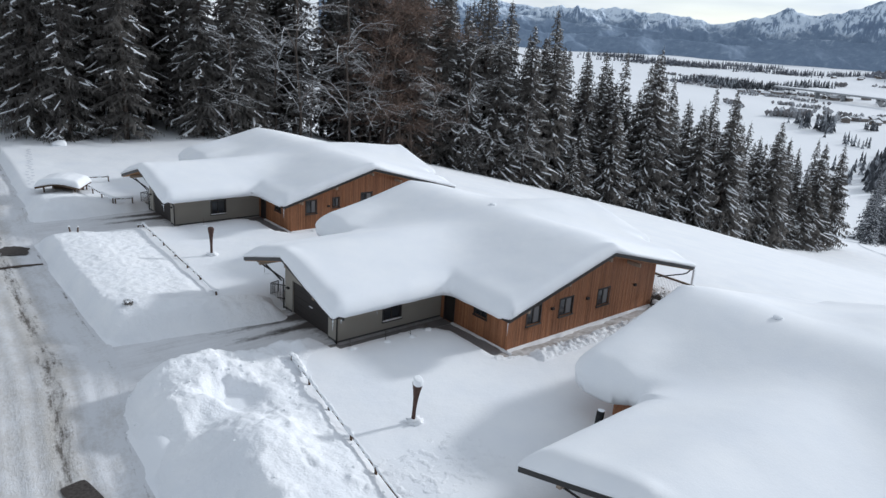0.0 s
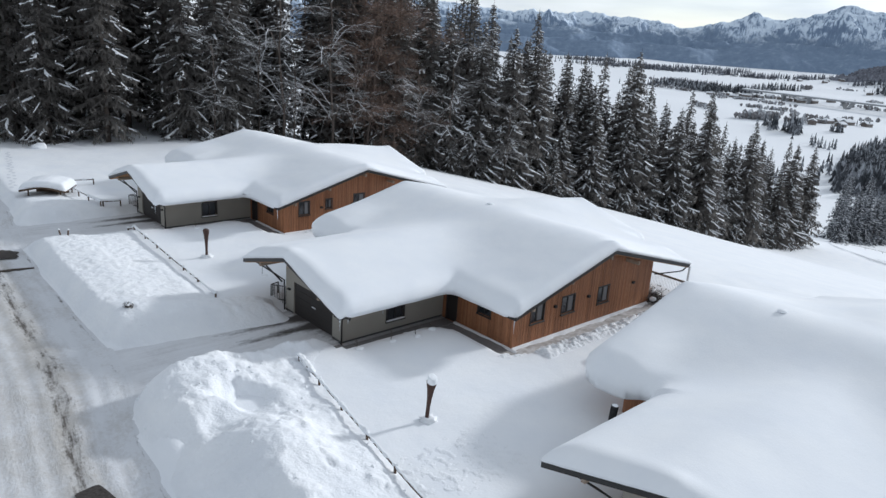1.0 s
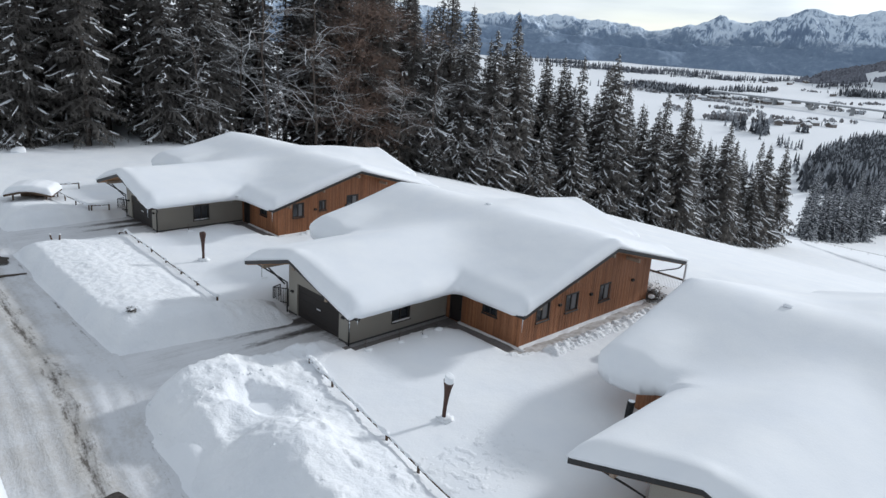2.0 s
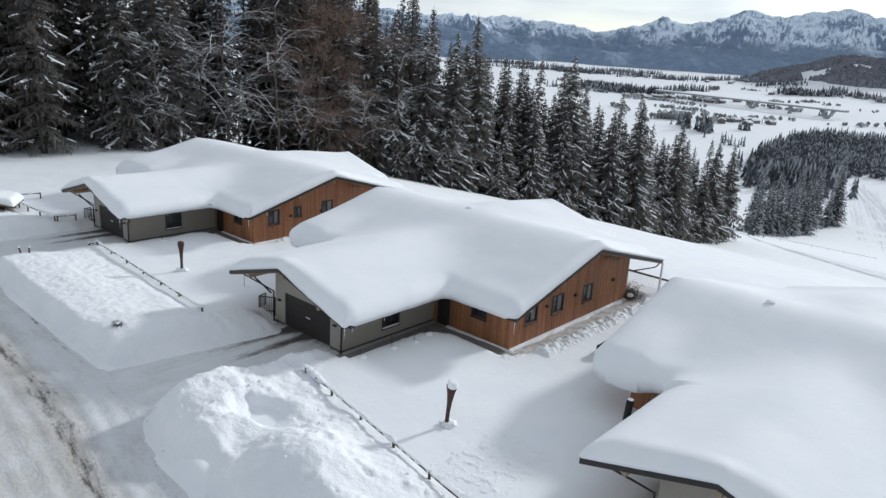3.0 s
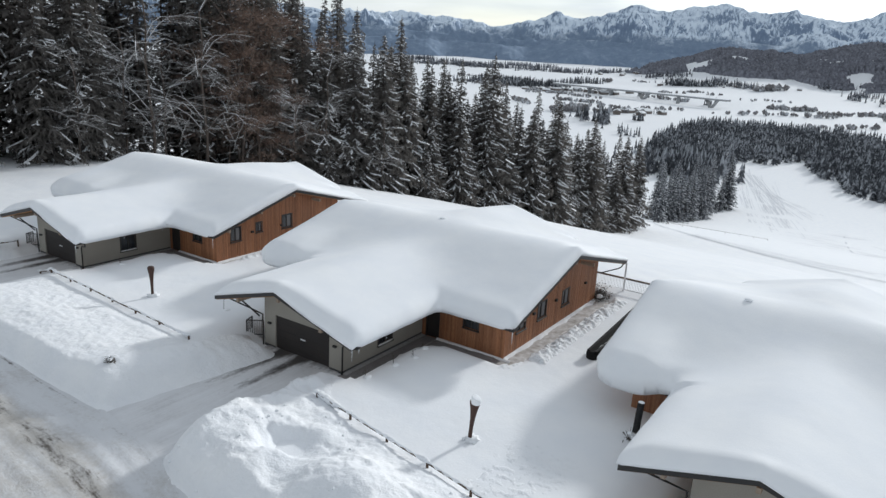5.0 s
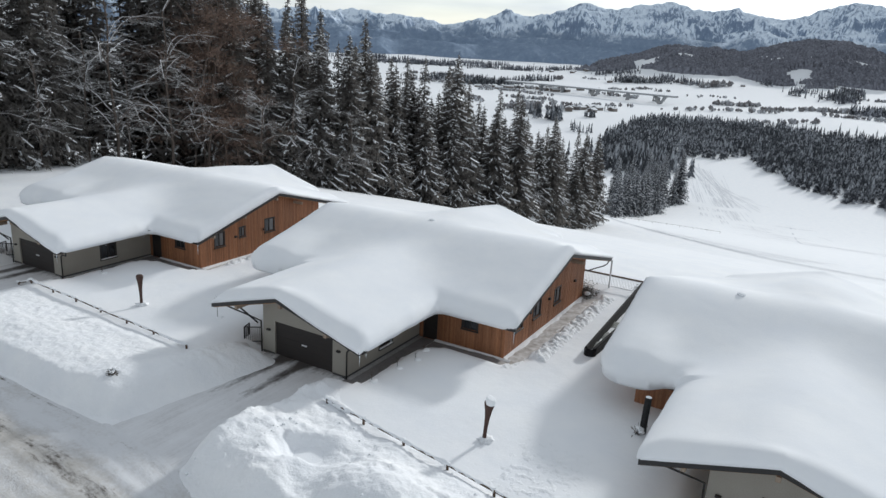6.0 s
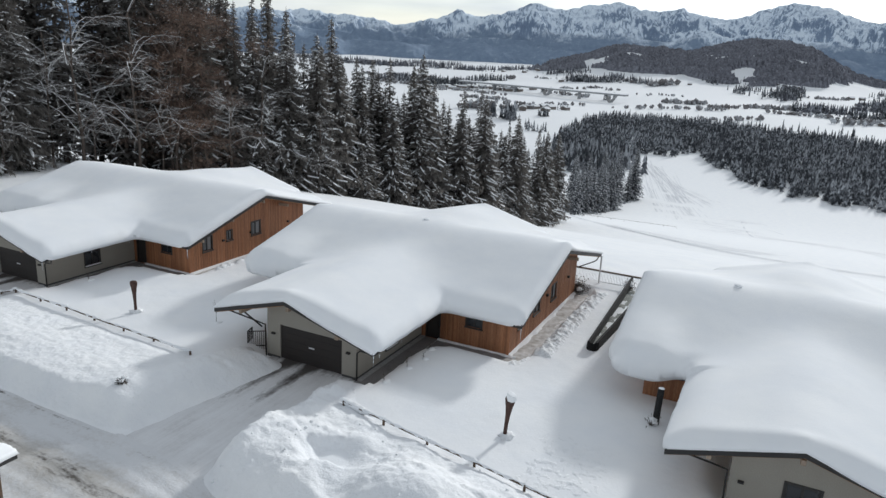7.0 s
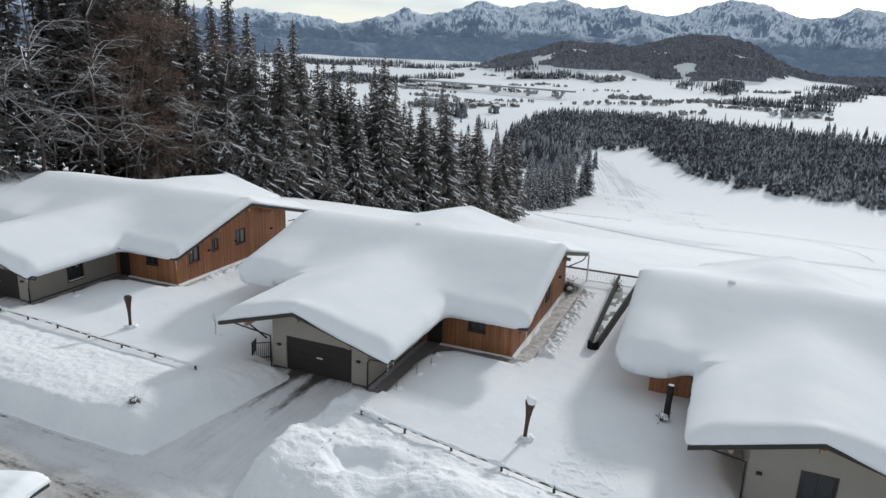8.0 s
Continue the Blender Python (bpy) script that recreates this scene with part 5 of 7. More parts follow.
far_spots = []
COPSES = [([(1080, 430), (1065, 395)], 26, 9, 18, 30),
    ([(1105, 452), (1125, 470)], 9, 6, 14, 24),
    ([(640, 190), (700, 170), (800, 205)], 150, 22, 12, 22),
    ([(650, 150), (740, 160)], 130, 20, 14, 24),
    ([(1984, 1190), (1840, 1012), (1868, 954)], 200, 24, 16, 28),
    ([(1857, 939), (1958, 885)], 130, 16, 16, 26),
    ([(1990, 885), (2327, 920)], 60, 8, 16, 28)]
RIVER_WOODS = [([(1170, 379), (1160, 372)], 9, 6, 12, 18),
    ([(2484, 724), (2493, 670)], 60, 14, 18, 30),
    ([(2470, 664), (2500, 583)], 70, 16, 18, 28),
    ([(2410, 181), (2346, 132)], 12, 8, 16, 30),
    ([(2325, 58), (2430, -10)], 110, 16, 18, 34),
    ([(1849, -16), (1893, -76)], 70, 14, 14, 28),
    ([(1700, -120), (1760, -200)], 70, 14, 14, 26)]
EAST_WOODS = [([(1778, 424), (1790, 406)], 8, 5, 14, 22),
    ([(2240, -190), (2270, -310)], 110, 16, 14, 28),
    ([(2700, -290), (2830, -420), (2860, -520)], 240, 26, 18, 30),
    ([(1330, 410), (1310, 380)], 7, 8, 10, 15),
    ([(930, 300), (1000, 350)], 16, 10, 10, 16)]
for n, (pts, count, spread, h0, h1) in enumerate(COPSES + RIVER_WOODS + EAST_WOODS):
    far_spots += belt(pts, count, spread, h0, h1, 400 + n)
woods("valley_woods", far_spots, FROST, "scattered frosty conifer woods on the valley floor", 3)

HEDGE = frost_material("frosted_bare_wood", (0.16, 0.15, 0.15), (0.28, 0.28, 0.29), (0.55, 0.57, 0.60))


def bushes(name, spots, mat, label):
    """Leafless trees and bushes far off: rounded ragged tufts."""
    r = random.Random(len(spots))
    V, F = [], []
    for x, y, z, h in spots:
        for _ in range(3):
            k = len(V)
            cx, cy, cz, w = x + r.uniform(-0.3, 0.3) * h, y + r.uniform(-0.3, 0.3) * h, z + h * r.uniform(0.35, 0.6), h * r.uniform(0.22, 0.4)
            for s in range(5):
                q = w * r.uniform(0.7, 1.25)
                V.append((cx + q * math.cos(1.257 * s), cy + q * math.sin(1.257 * s), cz + r.uniform(-0.15, 0.15) * h))
            V.append((cx, cy, cz + w * r.uniform(0.8, 1.4)))
            V.append((cx, cy, z))
            for s in range(5):
                F.append((k + s, k + (s + 1) % 5, k + 5))
                F.append((k + (s + 1) % 5, k + s, k + 6))
    return obj(name, mesh_np(name, V, F, False), mat, label=label, category="woods", kind="stuff")


hedge_spots = []
NEAR_HEDGES = [([(1181, 535), (1216, 505)], 26, 7, 12, 20),
    ([(1216, 470), (1260, 440), (1330, 420)], 26, 8, 7, 13),
    ([(1821, 610), (1819, 535), (1798, 471)], 34, 8, 6, 13),
    ([(1783, 275), (1849, 180)], 46, 9, 8, 15),
    ([(1683, 166), (1830, 78), (1928, -3)], 60, 10, 8, 15),
    ([(2450, 437), (2560, 380)], 40, 10, 12, 24)]
STREAM_HEDGES = [([(2430, 933), (2440, 925)], 6, 6, 12, 20),
    ([(1500, 330), (1600, 220), (1640, 120)], 40, 9, 6, 12),
    ([(1340, 560), (1440, 480), (1560, 420)], 40, 9, 5, 11),
    ([(1777, 888), (1855, 843), (1893, 780), (1830, 685)], 50, 16, 7, 13),
    ([(2000, 640), (2100, 560)], 14, 12, 6, 12),
    ([(2600, 640), (2500, 500)], 22, 14, 8, 14)]
FIELD_HEDGES = [([(1950, 380), (2050, 300)], 14, 14, 5, 9),
    ([(1400, 150), (1500, 40)], 26, 10, 6, 12),
    ([(1560, -100), (1640, -200)], 30, 12, 8, 16),
    ([(1240, 620), (1330, 700)], 20, 9, 6, 11)]
for n, (pts, count, spread, h0, h1) in enumerate(NEAR_HEDGES + STREAM_HEDGES + FIELD_HEDGES):
    hedge_spots += belt(pts, count, spread, h0, h1, 500 + n)
r = random.Random(44)
for n in range(16):      # field hedges and stream-side bushes across the valley floor
    a, q = radians(r.uniform(-4, 36)), r.uniform(1450, 2750)
    x, y, turn, ln = q * math.cos(a), q * math.sin(a), a + radians(90 + r.uniform(-35, 35)), r.uniform(40, 150)
    hedge_spots += belt([(x, y), (x + ln * math.cos(turn), y + ln * math.sin(turn))], int(ln * r.uniform(0.18, 0.4)), r.uniform(4, 12), 5, r.uniform(9, 16), 600 + n)
bushes("valley_hedges", hedge_spots, HEDGE, "frosted leafless hedges and bushes on the valley floor")
# wood tones lifted towards blue, distance haze put into the base colour
HAZY_HILLWOOD = two_scale("hazy_hill_woods", (0.090, 0.092, 0.110), (0.145, 0.149, 0.175), (0.29, 0.30, 0.34), 0.014, 0.12, 0.95, 0.3)


def canopy(name, d0, d1, q0, q1, keep, high, mat, label, step=11.0, seed=3):
    """The roof of a far wood: crowns crowded into one jagged sheet, seen from a long way off."""
    r = np.random.RandomState(seed)
    ds = np.radians(np.arange(d0, d1, math.degrees(step / ((q0 + q1) / 2))))
    qs = np.arange(q0, q1, step)
    D, Q = np.meshgrid(ds, qs, indexing="ij")
    D = D + r.uniform(-0.35, 0.35, D.shape) * step / Q
    Q = Q + r.uniform(-0.35, 0.35, Q.shape) * step
    X, Y = Q * np.cos(D), Q * np.sin(D)
    g = ground_z(X, Y)
    inside = keep(X, Y, np.degrees(D), Q, g)
    inside[:2], inside[-2:], inside[:, :2], inside[:, -2:] = False, False, False, False
    Z = np.where(inside, g + high * r.uniform(0.15, 1.0, D.shape) * (0.4 + 1.2 * fbm(X / 55.0, Y / 55.0, 3, 46)), g - 1)
    ny = len(qs)
    ok = inside.ravel()
    faces = [f for f in grid_faces(len(ds), ny) if ok[f[0]] or ok[f[1]] or ok[f[2]] or ok[f[3]]]
    tris = [t for f in faces for t in ((f[0], f[1], f[2]), (f[0], f[2], f[3]))]
    obj(name, mesh_np(name, np.stack([X.ravel(), Y.ravel(), Z.ravel()], 1), tris, False), mat, label=label, category="woods", kind="stuff")


def hill_keep(X, Y, d, q, g):
    clear = fbm(X / 190.0, Y / 190.0, 3, 88)
    shelf = ((d - 12.9) / 1.7) ** 2 + ((q - 3130) / 50.0) ** 2 + 2.6 * (fbm(X / 70.0, Y / 70.0, 2, 45) - 0.5) < 1      # a meadow on the shelf
    return (g > -40 + 62 * (fbm(X / 240.0, Y / 240.0, 3, 44) - 0.5)) & (clear > 0.29) & ~shelf


canopy("hill_forest", -14, 20, 2420, 3500, hill_keep, 25, HAZY_HILLWOOD, "dark winter forest covering a rounded hill, paled by haze in its colour", 6.4)


DARKWOOD = frost_material("dark_valley_woods", (0.07, 0.073, 0.085), (0.125, 0.13, 0.15), (0.38, 0.40, 0.44))
r = random.Random(71)
spots = []
# dark woods on the valley floor: middle, half widths across and along, turn in degrees
for n, (x0, y0, rx, ry, turn) in enumerate([(1910, 1080, 40, 120, 30), (2700, 1680, 100, 300, 35), (2850, 1340, 70, 150, 0), (2850, 2050, 60, 200, 25), (3100, 1600, 40, 160, 25), (2340, 40, 90, 50, 10), (2600, 10, 60, 40, 0),
                                            (1800, -50, 40, 34, 0), (1880, -100, 50, 30, 30), (2090, -200, 70, 50, 20), (2260, -250, 60, 50, 0), (2480, -330, 90, 30, 0), (2780, -430, 60, 120, 0), (3000, 1180, 45, 150, 10),
                                            (2790, 840, 60, 90, 10), (2520, 500, 40, 60, 10), (2560, 720, 50, 60, 0), (2620, 600, 70, 40, 30), (2700, 240, 40, 60, 0), (2520, 150, 30, 40, 0), (2880, -300, 30, 60, 0)]):
    c, sn = math.cos(radians(turn)), math.sin(radians(turn))
    for _ in range(int(rx * ry / (26 if x0 < 2600 else 40))):
        u, v = r.gauss(0, 0.5), r.gauss(0, 0.5)
        x, y = x0 + u * rx * c - v * ry * sn, y0 + u * rx * sn + v * ry * c
        if float(fbm(np.array(x / 60.0), np.array(y / 60.0), 2, 60 + n)) > 0.36:
            spots.append((x, y, gz(x, y) - 0.5, r.uniform(11, 26)))
woods("wood_patches", spots, DARKWOOD, "dark irregular woods on the valley floor", 4)

HUT_WALL = two_scale("far_house_wall", (0.20, 0.17, 0.15), (0.36, 0.34, 0.32), (0.10, 0.08, 0.07), 0.02, 0.2, 0.9, 0.01)


def far_house(x, y, turn, w, d, h):
    z = gz(x, y)
    top = empty("farmhouse", (x, y, z), "small far house with a snow-covered gable roof", "house", "valley hamlet", turn)
    bm = one_box(-w / 2, w / 2, -d / 2, d / 2, -1.5, h)
    part("wall", bm, HUT_WALL, top)
    bm = bmesh.new()
    e = 0.9
    ring = []
    for yy in (-d / 2 - e, d / 2 + e):
        ring.append([bm.verts.new(p) for p in ((-w / 2 - e, yy, h - 0.4), (0, yy, h + w * 0.24), (w / 2 + e, yy, h - 0.4), (w / 2 + e, yy, h + 0.3), (0, yy, h + w * 0.24 + 0.7), (-w / 2 - e, yy, h + 0.3))])
    for k in range(6):
        bm.faces.new((ring[0][k], ring[0][(k + 1) % 6], ring[1][(k + 1) % 6], ring[1][k]))
    bm.faces.new(ring[0][::-1])
    bm.faces.new(ring[1])
    bmesh.ops.recalc_face_normals(bm, faces=bm.faces)
    part("roof", bm, SNOW, top, "snowy gable roof")
    return top


r = random.Random(5)
for cx, cy, n, s in ((1790, 870, 6, 28), (1865, 830, 7, 28), (1885, 770, 7, 26), (1835, 700, 6, 24), (2900, 1030, 6, 40), (1265, 425, 5, 26), (1310, 405, 3, 16), (2457, 748, 2, 16), (2230, -190, 4, 30), (1620, -190, 2, 30), (2600, 344, 1, 10), (2500, -130, 3, 40)):
    for _ in range(n):
        far_house(cx + r.gauss(0, s), cy + r.gauss(0, s), r.choice((20, 110, 65, 35)), r.uniform(9, 14), r.uniform(12, 22), r.uniform(4.5, 7))

CONCRETE = two_scale("bridge_concrete", (0.30, 0.31, 0.32), (0.38, 0.39, 0.40), (0.24, 0.25, 0.26), 0.05, 0.6, 0.9, 0.01)


def bridge():
    a, b = Vector((1830, 796, 0)), Vector((1735, 415, 0))
    zt = -67.0
    top = empty("road_bridge", (a.x, a.y, 0), "long concrete road bridge on slanting piers across the valley", "bridge")
    way = (b - a).normalized()
    n = Vector((-way.y, way.x, 0))
    L = (b - a).length

    def beam(bm, u0, z0, u1, z1, wide, deep):
        vs = []
        for u, z in ((u0, z0), (u1, z1)):
            for q, dz in ((-1, 0), (1, 0), (1, -deep), (-1, -deep)):
                vs.append(bm.verts.new(way * u + n * wide / 2 * q + Vector((0, 0, z + dz))))
        for k in range(4):
            bm.faces.new((vs[k], vs[(k + 1) % 4], vs[4 + (k + 1) % 4], vs[4 + k]))
        bm.faces.new(vs[3::-1])
        bm.faces.new(vs[4:])
        bmesh.ops.recalc_face_normals(bm, faces=bm.faces)
        return bm

    part("deck", beam(bmesh.new(), -60, zt, L + 60, zt, 20, 3.6), CONCRETE, top)
    part("parapet", beam(bmesh.new(), -60, zt + 1.3, L + 60, zt + 1.3, 20.6, 1.3), SNOW, top, "snow along the parapet")
    for u in (60, 130, 228, 325, 412):
        v_pier = u in (228, 412)
        g = gz(a.x + way.x * u, a.y + way.y * u)
        for s in ((-1, 1) if v_pier else (0,)):
            bm = bmesh.new()
            vs = []
            for uu, zz, w in ((u, g - 2, 2.2), (u + s * 15, zt - 2.5, 2.6)):
                for du, q in ((-w, -7), (w, -7), (w, 7), (-w, 7)):
                    vs.append(bm.verts.new(way * (uu + du / 2) + n * q + Vector((0, 0, zz))))
            for k in range(4):
                bm.faces.new((vs[k], vs[(k + 1) % 4], vs[4 + (k + 1) % 4], vs[4 + k]))
            part("pier", bm, CONCRETE, top)


bridge()

TRACK = two_scale("rutted_snow", (0.62, 0.64, 0.68), (0.72, 0.74, 0.77), (0.52, 0.54, 0.58), 0.4, 2.0, 0.8, 0.03)


def track(points, wide, seed):
    """A pressed track in the snow, following the ground."""
    r = random.Random(seed)
    pts = []
    for (x0, y0), (x1, y1) in zip(points, points[1:]):
        n = max(2, int(math.hypot(x1 - x0, y1 - y0) / 5))
        pts += [(x0 + (x1 - x0) * k / n, y0 + (y1 - y0) * k / n) for k in range(n)]
    pts.append(points[-1])
    P = np.array(pts)
    for _ in range(12):
        P[1:-1] = (P[:-2] + P[1:-1] * 2 + P[2:]) / 4
    V, F = [], []
    for k in range(len(P)):
        d = P[min(k + 1, len(P) - 1)] - P[max(k - 1, 0)]
        d = d / max(np.hypot(*d), 1e-6)
        for q in (-1, 1):
            w = wide / 2 * q * r.uniform(0.7, 1.2)
            x, y = P[k][0] - d[1] * w, P[k][1] + d[0] * w
            V.append((x, y, gz(x, y) + 0.10))
    for k in range(len(P) - 1):
        F.append((2 * k, 2 * k + 1, 2 * k + 3, 2 * k + 2))
    obj("ski_track", mesh_np("ski_track", V, F), TRACK, label="pressed track running across the snowy slope", category="track", kind="structure")


LANE = [(300, 71), (279, 66), (250, 51), (243, 40), (228, 24), (218, 12), (213, 3), (206, -7), (204, -20), (206, -40), (215, -75)]
track(LANE, 0.7, 1)
track([(x - 3.2, y - 1.2) for x, y in LANE], 0.6, 2)
track([(386, -6), (377, -17), (372, -32), (374, -54), (364, -96)], 0.6, 3)
track([(392, -4), (382, -18), (377, -34), (380, -58), (372, -98)], 0.5, 4)
for k, d in enumerate((0, -2.5, 5, 9)):      # piste edge and service tracks lower down
    track([(238 + d, 39), (228 + d, 23), (220 + d, 8), (211 + d, -5), (217 + d, -17 - d)], 0.5, 110 + k)
for k, d in enumerate((0, 3.5)):
    track([(470 + d, 2), (352 + d, -10), (370 + d, -16), (385 + d, -38), (388 + d, -59), (380 + d, -78), (373 + d, -98)], 0.7, 120 + k)
track([(388, -59), (350, -69), (300, -72), (234, -67)], 0.6, 125)
track([(470, 1), (445, -14), (427, -24)], 0.5, 126)
r = random.Random(12)
for k in range(16):
    y0, x0 = r.uniform(4, 32), r.uniform(360, 480)
    track([(x0, y0), (x0 + r.uniform(-5, 5), y0 - r.uniform(6, 11)), (x0 + r.uniform(-9, 9), y0 - r.uniform(14, 24))], 0.45, 130 + k)
for k in range(14):
    o = r.uniform(-14, 16)
    track([(740 + o, 112 + o), (640 + o, 78 + o * 0.8 + r.uniform(-3, 3)), (r.uniform(500, 560), 34 + o * 0.9)], 0.45, 150 + k)
r = random.Random(9)
for k in range(60):      # ski runs down the fall of the slope
    x0 = r.uniform(420, 600)
    y0 = 62 + (x0 - 517) * 0.255 + r.uniform(-26, 10)
    L, a = r.uniform(50, 190), 0.252 + r.gauss(0, 0.03)
    track([(x0, y0), (x0 + L * math.cos(a) * 0.5, y0 + L * math.sin(a) * 0.5 + r.uniform(-1.5, 1.5)), (x0 + L * math.cos(a), y0 + L * math.sin(a))], r.uniform(0.2, 0.36), 20 + k)
for k in range(16):
    x0, y0 = r.uniform(350, 470), r.uniform(14, 34)
    track([(x0, y0), (x0 + r.uniform(-6, 10), y0 - r.uniform(8, 16)), (x0 + r.uniform(-8, 16), y0 - r.uniform(20, 30))], r.uniform(0.22, 0.4), 60 + k)


# ---- fences ----
def fence(points, z_over, label, heap=1.0, buried=0):
    (x0, y0) = points[0]
    top = empty("fence", (x0, y0, gz(x0, y0)), label, "fence", "garden fences")
    z0 = gz(x0, y0)
    r = random.Random(int(y0 * 10))
    rails = []
    for k, (x, y) in enumerate(points):
        g = gz(x, y) - z0
        h = z_over + r.uniform(-0.03, 0.03)
        rails.append((x - x0, y - y0, g + h - 0.05))
        bm = tube(bmesh.new(), [(x - x0, y - y0, g - 0.3), (x - x0 + r.uniform(-0.02, 0.02), y - y0, g + h + 0.03)], 0.065, 7)
        part("post", bm, OLDWOOD, top)
        for side in (-1, 1):
            bm = bmesh.new()
            bmesh.ops.create_icosphere(bm, subdivisions=2, radius=0.12)
            for v in bm.verts:
                v.co = Vector((v.co.x * 1.2, v.co.y * 1.5, v.co.z * 0.7)) + v.co.normalized() * r.uniform(-0.015, 0.02)
            bmesh.ops.translate(bm, vec=(x - x0, y - y0 + side * 0.07, g + h + 0.05), verts=bm.verts)
            if side == 1 and r.random() < 0.7:
                part("snow_cap", bm, SNOW, top, "cap of snow")
            else:
                bm.free()
    for i, (a, b) in enumerate(zip(rails, rails[1:])):
        a, b = Vector(a), Vector(b)
        if i < buried:      # a long loaf of snow over the first bay
            way = (b - a).normalized()
            pts = [a - way * 0.3 + (b - a - way * 0.5) * (k / 14) + Vector((r.uniform(-0.04, 0.04) + 0.10, 0, -0.05 - 0.08 * k / 14 + r.uniform(-0.03, 0.03))) for k in range(15)]
            loaf = part("snow_loaf", tube(bmesh.new(), pts, [0.04 + (0.16 - 0.06 * k / 14) * min(1.0, 4 * k / 14, 6 * (1 - k / 14)) ** 0.5 + r.uniform(-0.02, 0.03) for k in range(15)], 12), SNOW, top, "loaf of snow over the rail")
            for f in loaf.data.polygons:
                f.use_smooth = True
        sag = Vector((0, 0, -r.uniform(0.0, 0.04)))
        part("rail", tube(bmesh.new(), [a, a.lerp(b, 0.5) + sag, b], 0.055, 6), OLDWOOD, top, "weathered log rail")
        bm = bmesh.new()
        n = 9
        pts = [a.lerp(b, k / n) + sag * math.sin(math.pi * k / n) + Vector((0, 0, 0.055 + r.uniform(-0.012, 0.02))) for k in range(n + 1)]
        tube(bm, pts, [(0.016 + 0.06 * r.random() ** 2) * heap for _ in pts], 6)
        part("snow_cap", bm, SNOW, top, "strip of snow on the rail")
    return top


fence([(-3.95 - 0.170 * (-1.8 - y) , y) for y in (-1.8, -4.5, -7.2, -9.9, -12.5, -15.1)], 0.40, "low weathered log fence capped with snow beside the garden", 1.9, 1)
fence([(-3.5 + 0.056 * (y - 9.4), y) for y in (9.4, 12.6, 15.4, 18.3, 21.2, 24.1, 27.0, 28.9)], 0.26, "low weathered log fence half buried in snow", 1.7)
fence([(-2.6, 35.3), (-2.9, 37.8), (-3.1, 40.1), (-3.1, 42.3), (-2.9, 45.6)], 0.62, "log fence with thick snow on its rail near the garage drive", 2.6)
fence([(300 + 29 * k / 8, 71 - 46 * k / 8) for k in range(9)], 0.85, "post and rail fence running down the snowy slope")
fence([(-2.8, 45.7), (-0.3, 45.0)], 0.55, "short log fence with thick snow on its rail", 2.6)
fence([(-2.4, 35.25), (-0.9, 35.2)], 0.55, "short log fence beside the garage drive", 1.8)


# ---- garden lamps ----
def garden_lamp(x, y, cap):
    g = gz(x, y) - 0.1
    top = empty("garden_lamp", (x, y, g), "tall carved wooden garden lamp " + ("capped with snow" if cap else "widening to a rounded head"), "lamp", "garden lamps")
    bm = bmesh.new()
    rings = []
    lean = -1.1 if cap else 0.6      # the capped ones lean a little
    for z, rx, ry, off in ((0, 0.13, 0.12, -0.06), (0.2, 0.10, 0.10, -0.05), (0.8, 0.09, 0.10, -0.02), (1.35, 0.12, 0.13, 0.02), (1.8, 0.17, 0.19, 0.05), (2.05, 0.22, 0.25, 0.07), (2.2, 0.23, 0.27, 0.07), (2.29, 0.18, 0.21, 0.06), (2.33, 0.07, 0.08, 0.05)):
        rings.append([bm.verts.new((rx * math.sin(a) + off * 0.3, -ry * math.cos(a) + off * lean, z)) for a in [2 * math.pi * k / 12 for k in range(12)]])
    for a, b in zip(rings, rings[1:]):
        for k in range(12):
            bm.faces.new((a[k], a[(k + 1) % 12], b[(k + 1) % 12], b[k])).smooth = True
    bm.faces.new(rings[0][::-1])
    bm.faces.new(rings[-1])
    bmesh.ops.recalc_face_normals(bm, faces=bm.faces)
    part("post", bm, LAMPWOOD, top, "dark brown carved wood")
    if cap:
        bm = bmesh.new()
        bmesh.ops.create_icosphere(bm, subdivisions=3, radius=1.0)
        for v in bm.verts:
            n = 1 + 0.10 * (noise.noise(v.co * 2.2) )
            up = 0.27 * min(v.co.z * 2.2, 1.0) ** 0.5 * (1 + 0.3 * v.co.y) if v.co.z > 0 else 0.16 * v.co.z
            v.co = Vector((0.23 * v.co.x * n, 0.25 * v.co.y * n, up * n)) + Vector((0.0, -0.14, 2.22))
        for f in bm.faces:
            f.smooth = True
        part("snow_cap", bm, SNOW, top, "tilted cap of snow")
    bm = bmesh.new()
    bmesh.ops.create_icosphere(bm, subdivisions=3, radius=1.0)
    for v in bm.verts:
        v.co = Vector((0.42 * v.co.x, 0.34 * v.co.y, 0.20 * v.co.z)) * (1 + 0.6 * noise.noise(v.co * 3.1))
    for f in bm.faces:
        f.smooth = True
    drift = part("snow_mound", bm, SNOW, top, "mound of snow at the foot")
    drift.location = (0.05, 0.0, 0.1)


LAMPWOOD = two_scale("carved_lamp_wood", (0.075, 0.042, 0.034), (0.11, 0.065, 0.052), (0.05, 0.03, 0.026), 3.0, 16.0, 0.8, 0.008, stretch=(1, 1, 0.25))
garden_lamp(-1.92, -10.1, True)
garden_lamp(-0.55, 17.35, False)
garden_lamp(-2.9, -38.0, True)


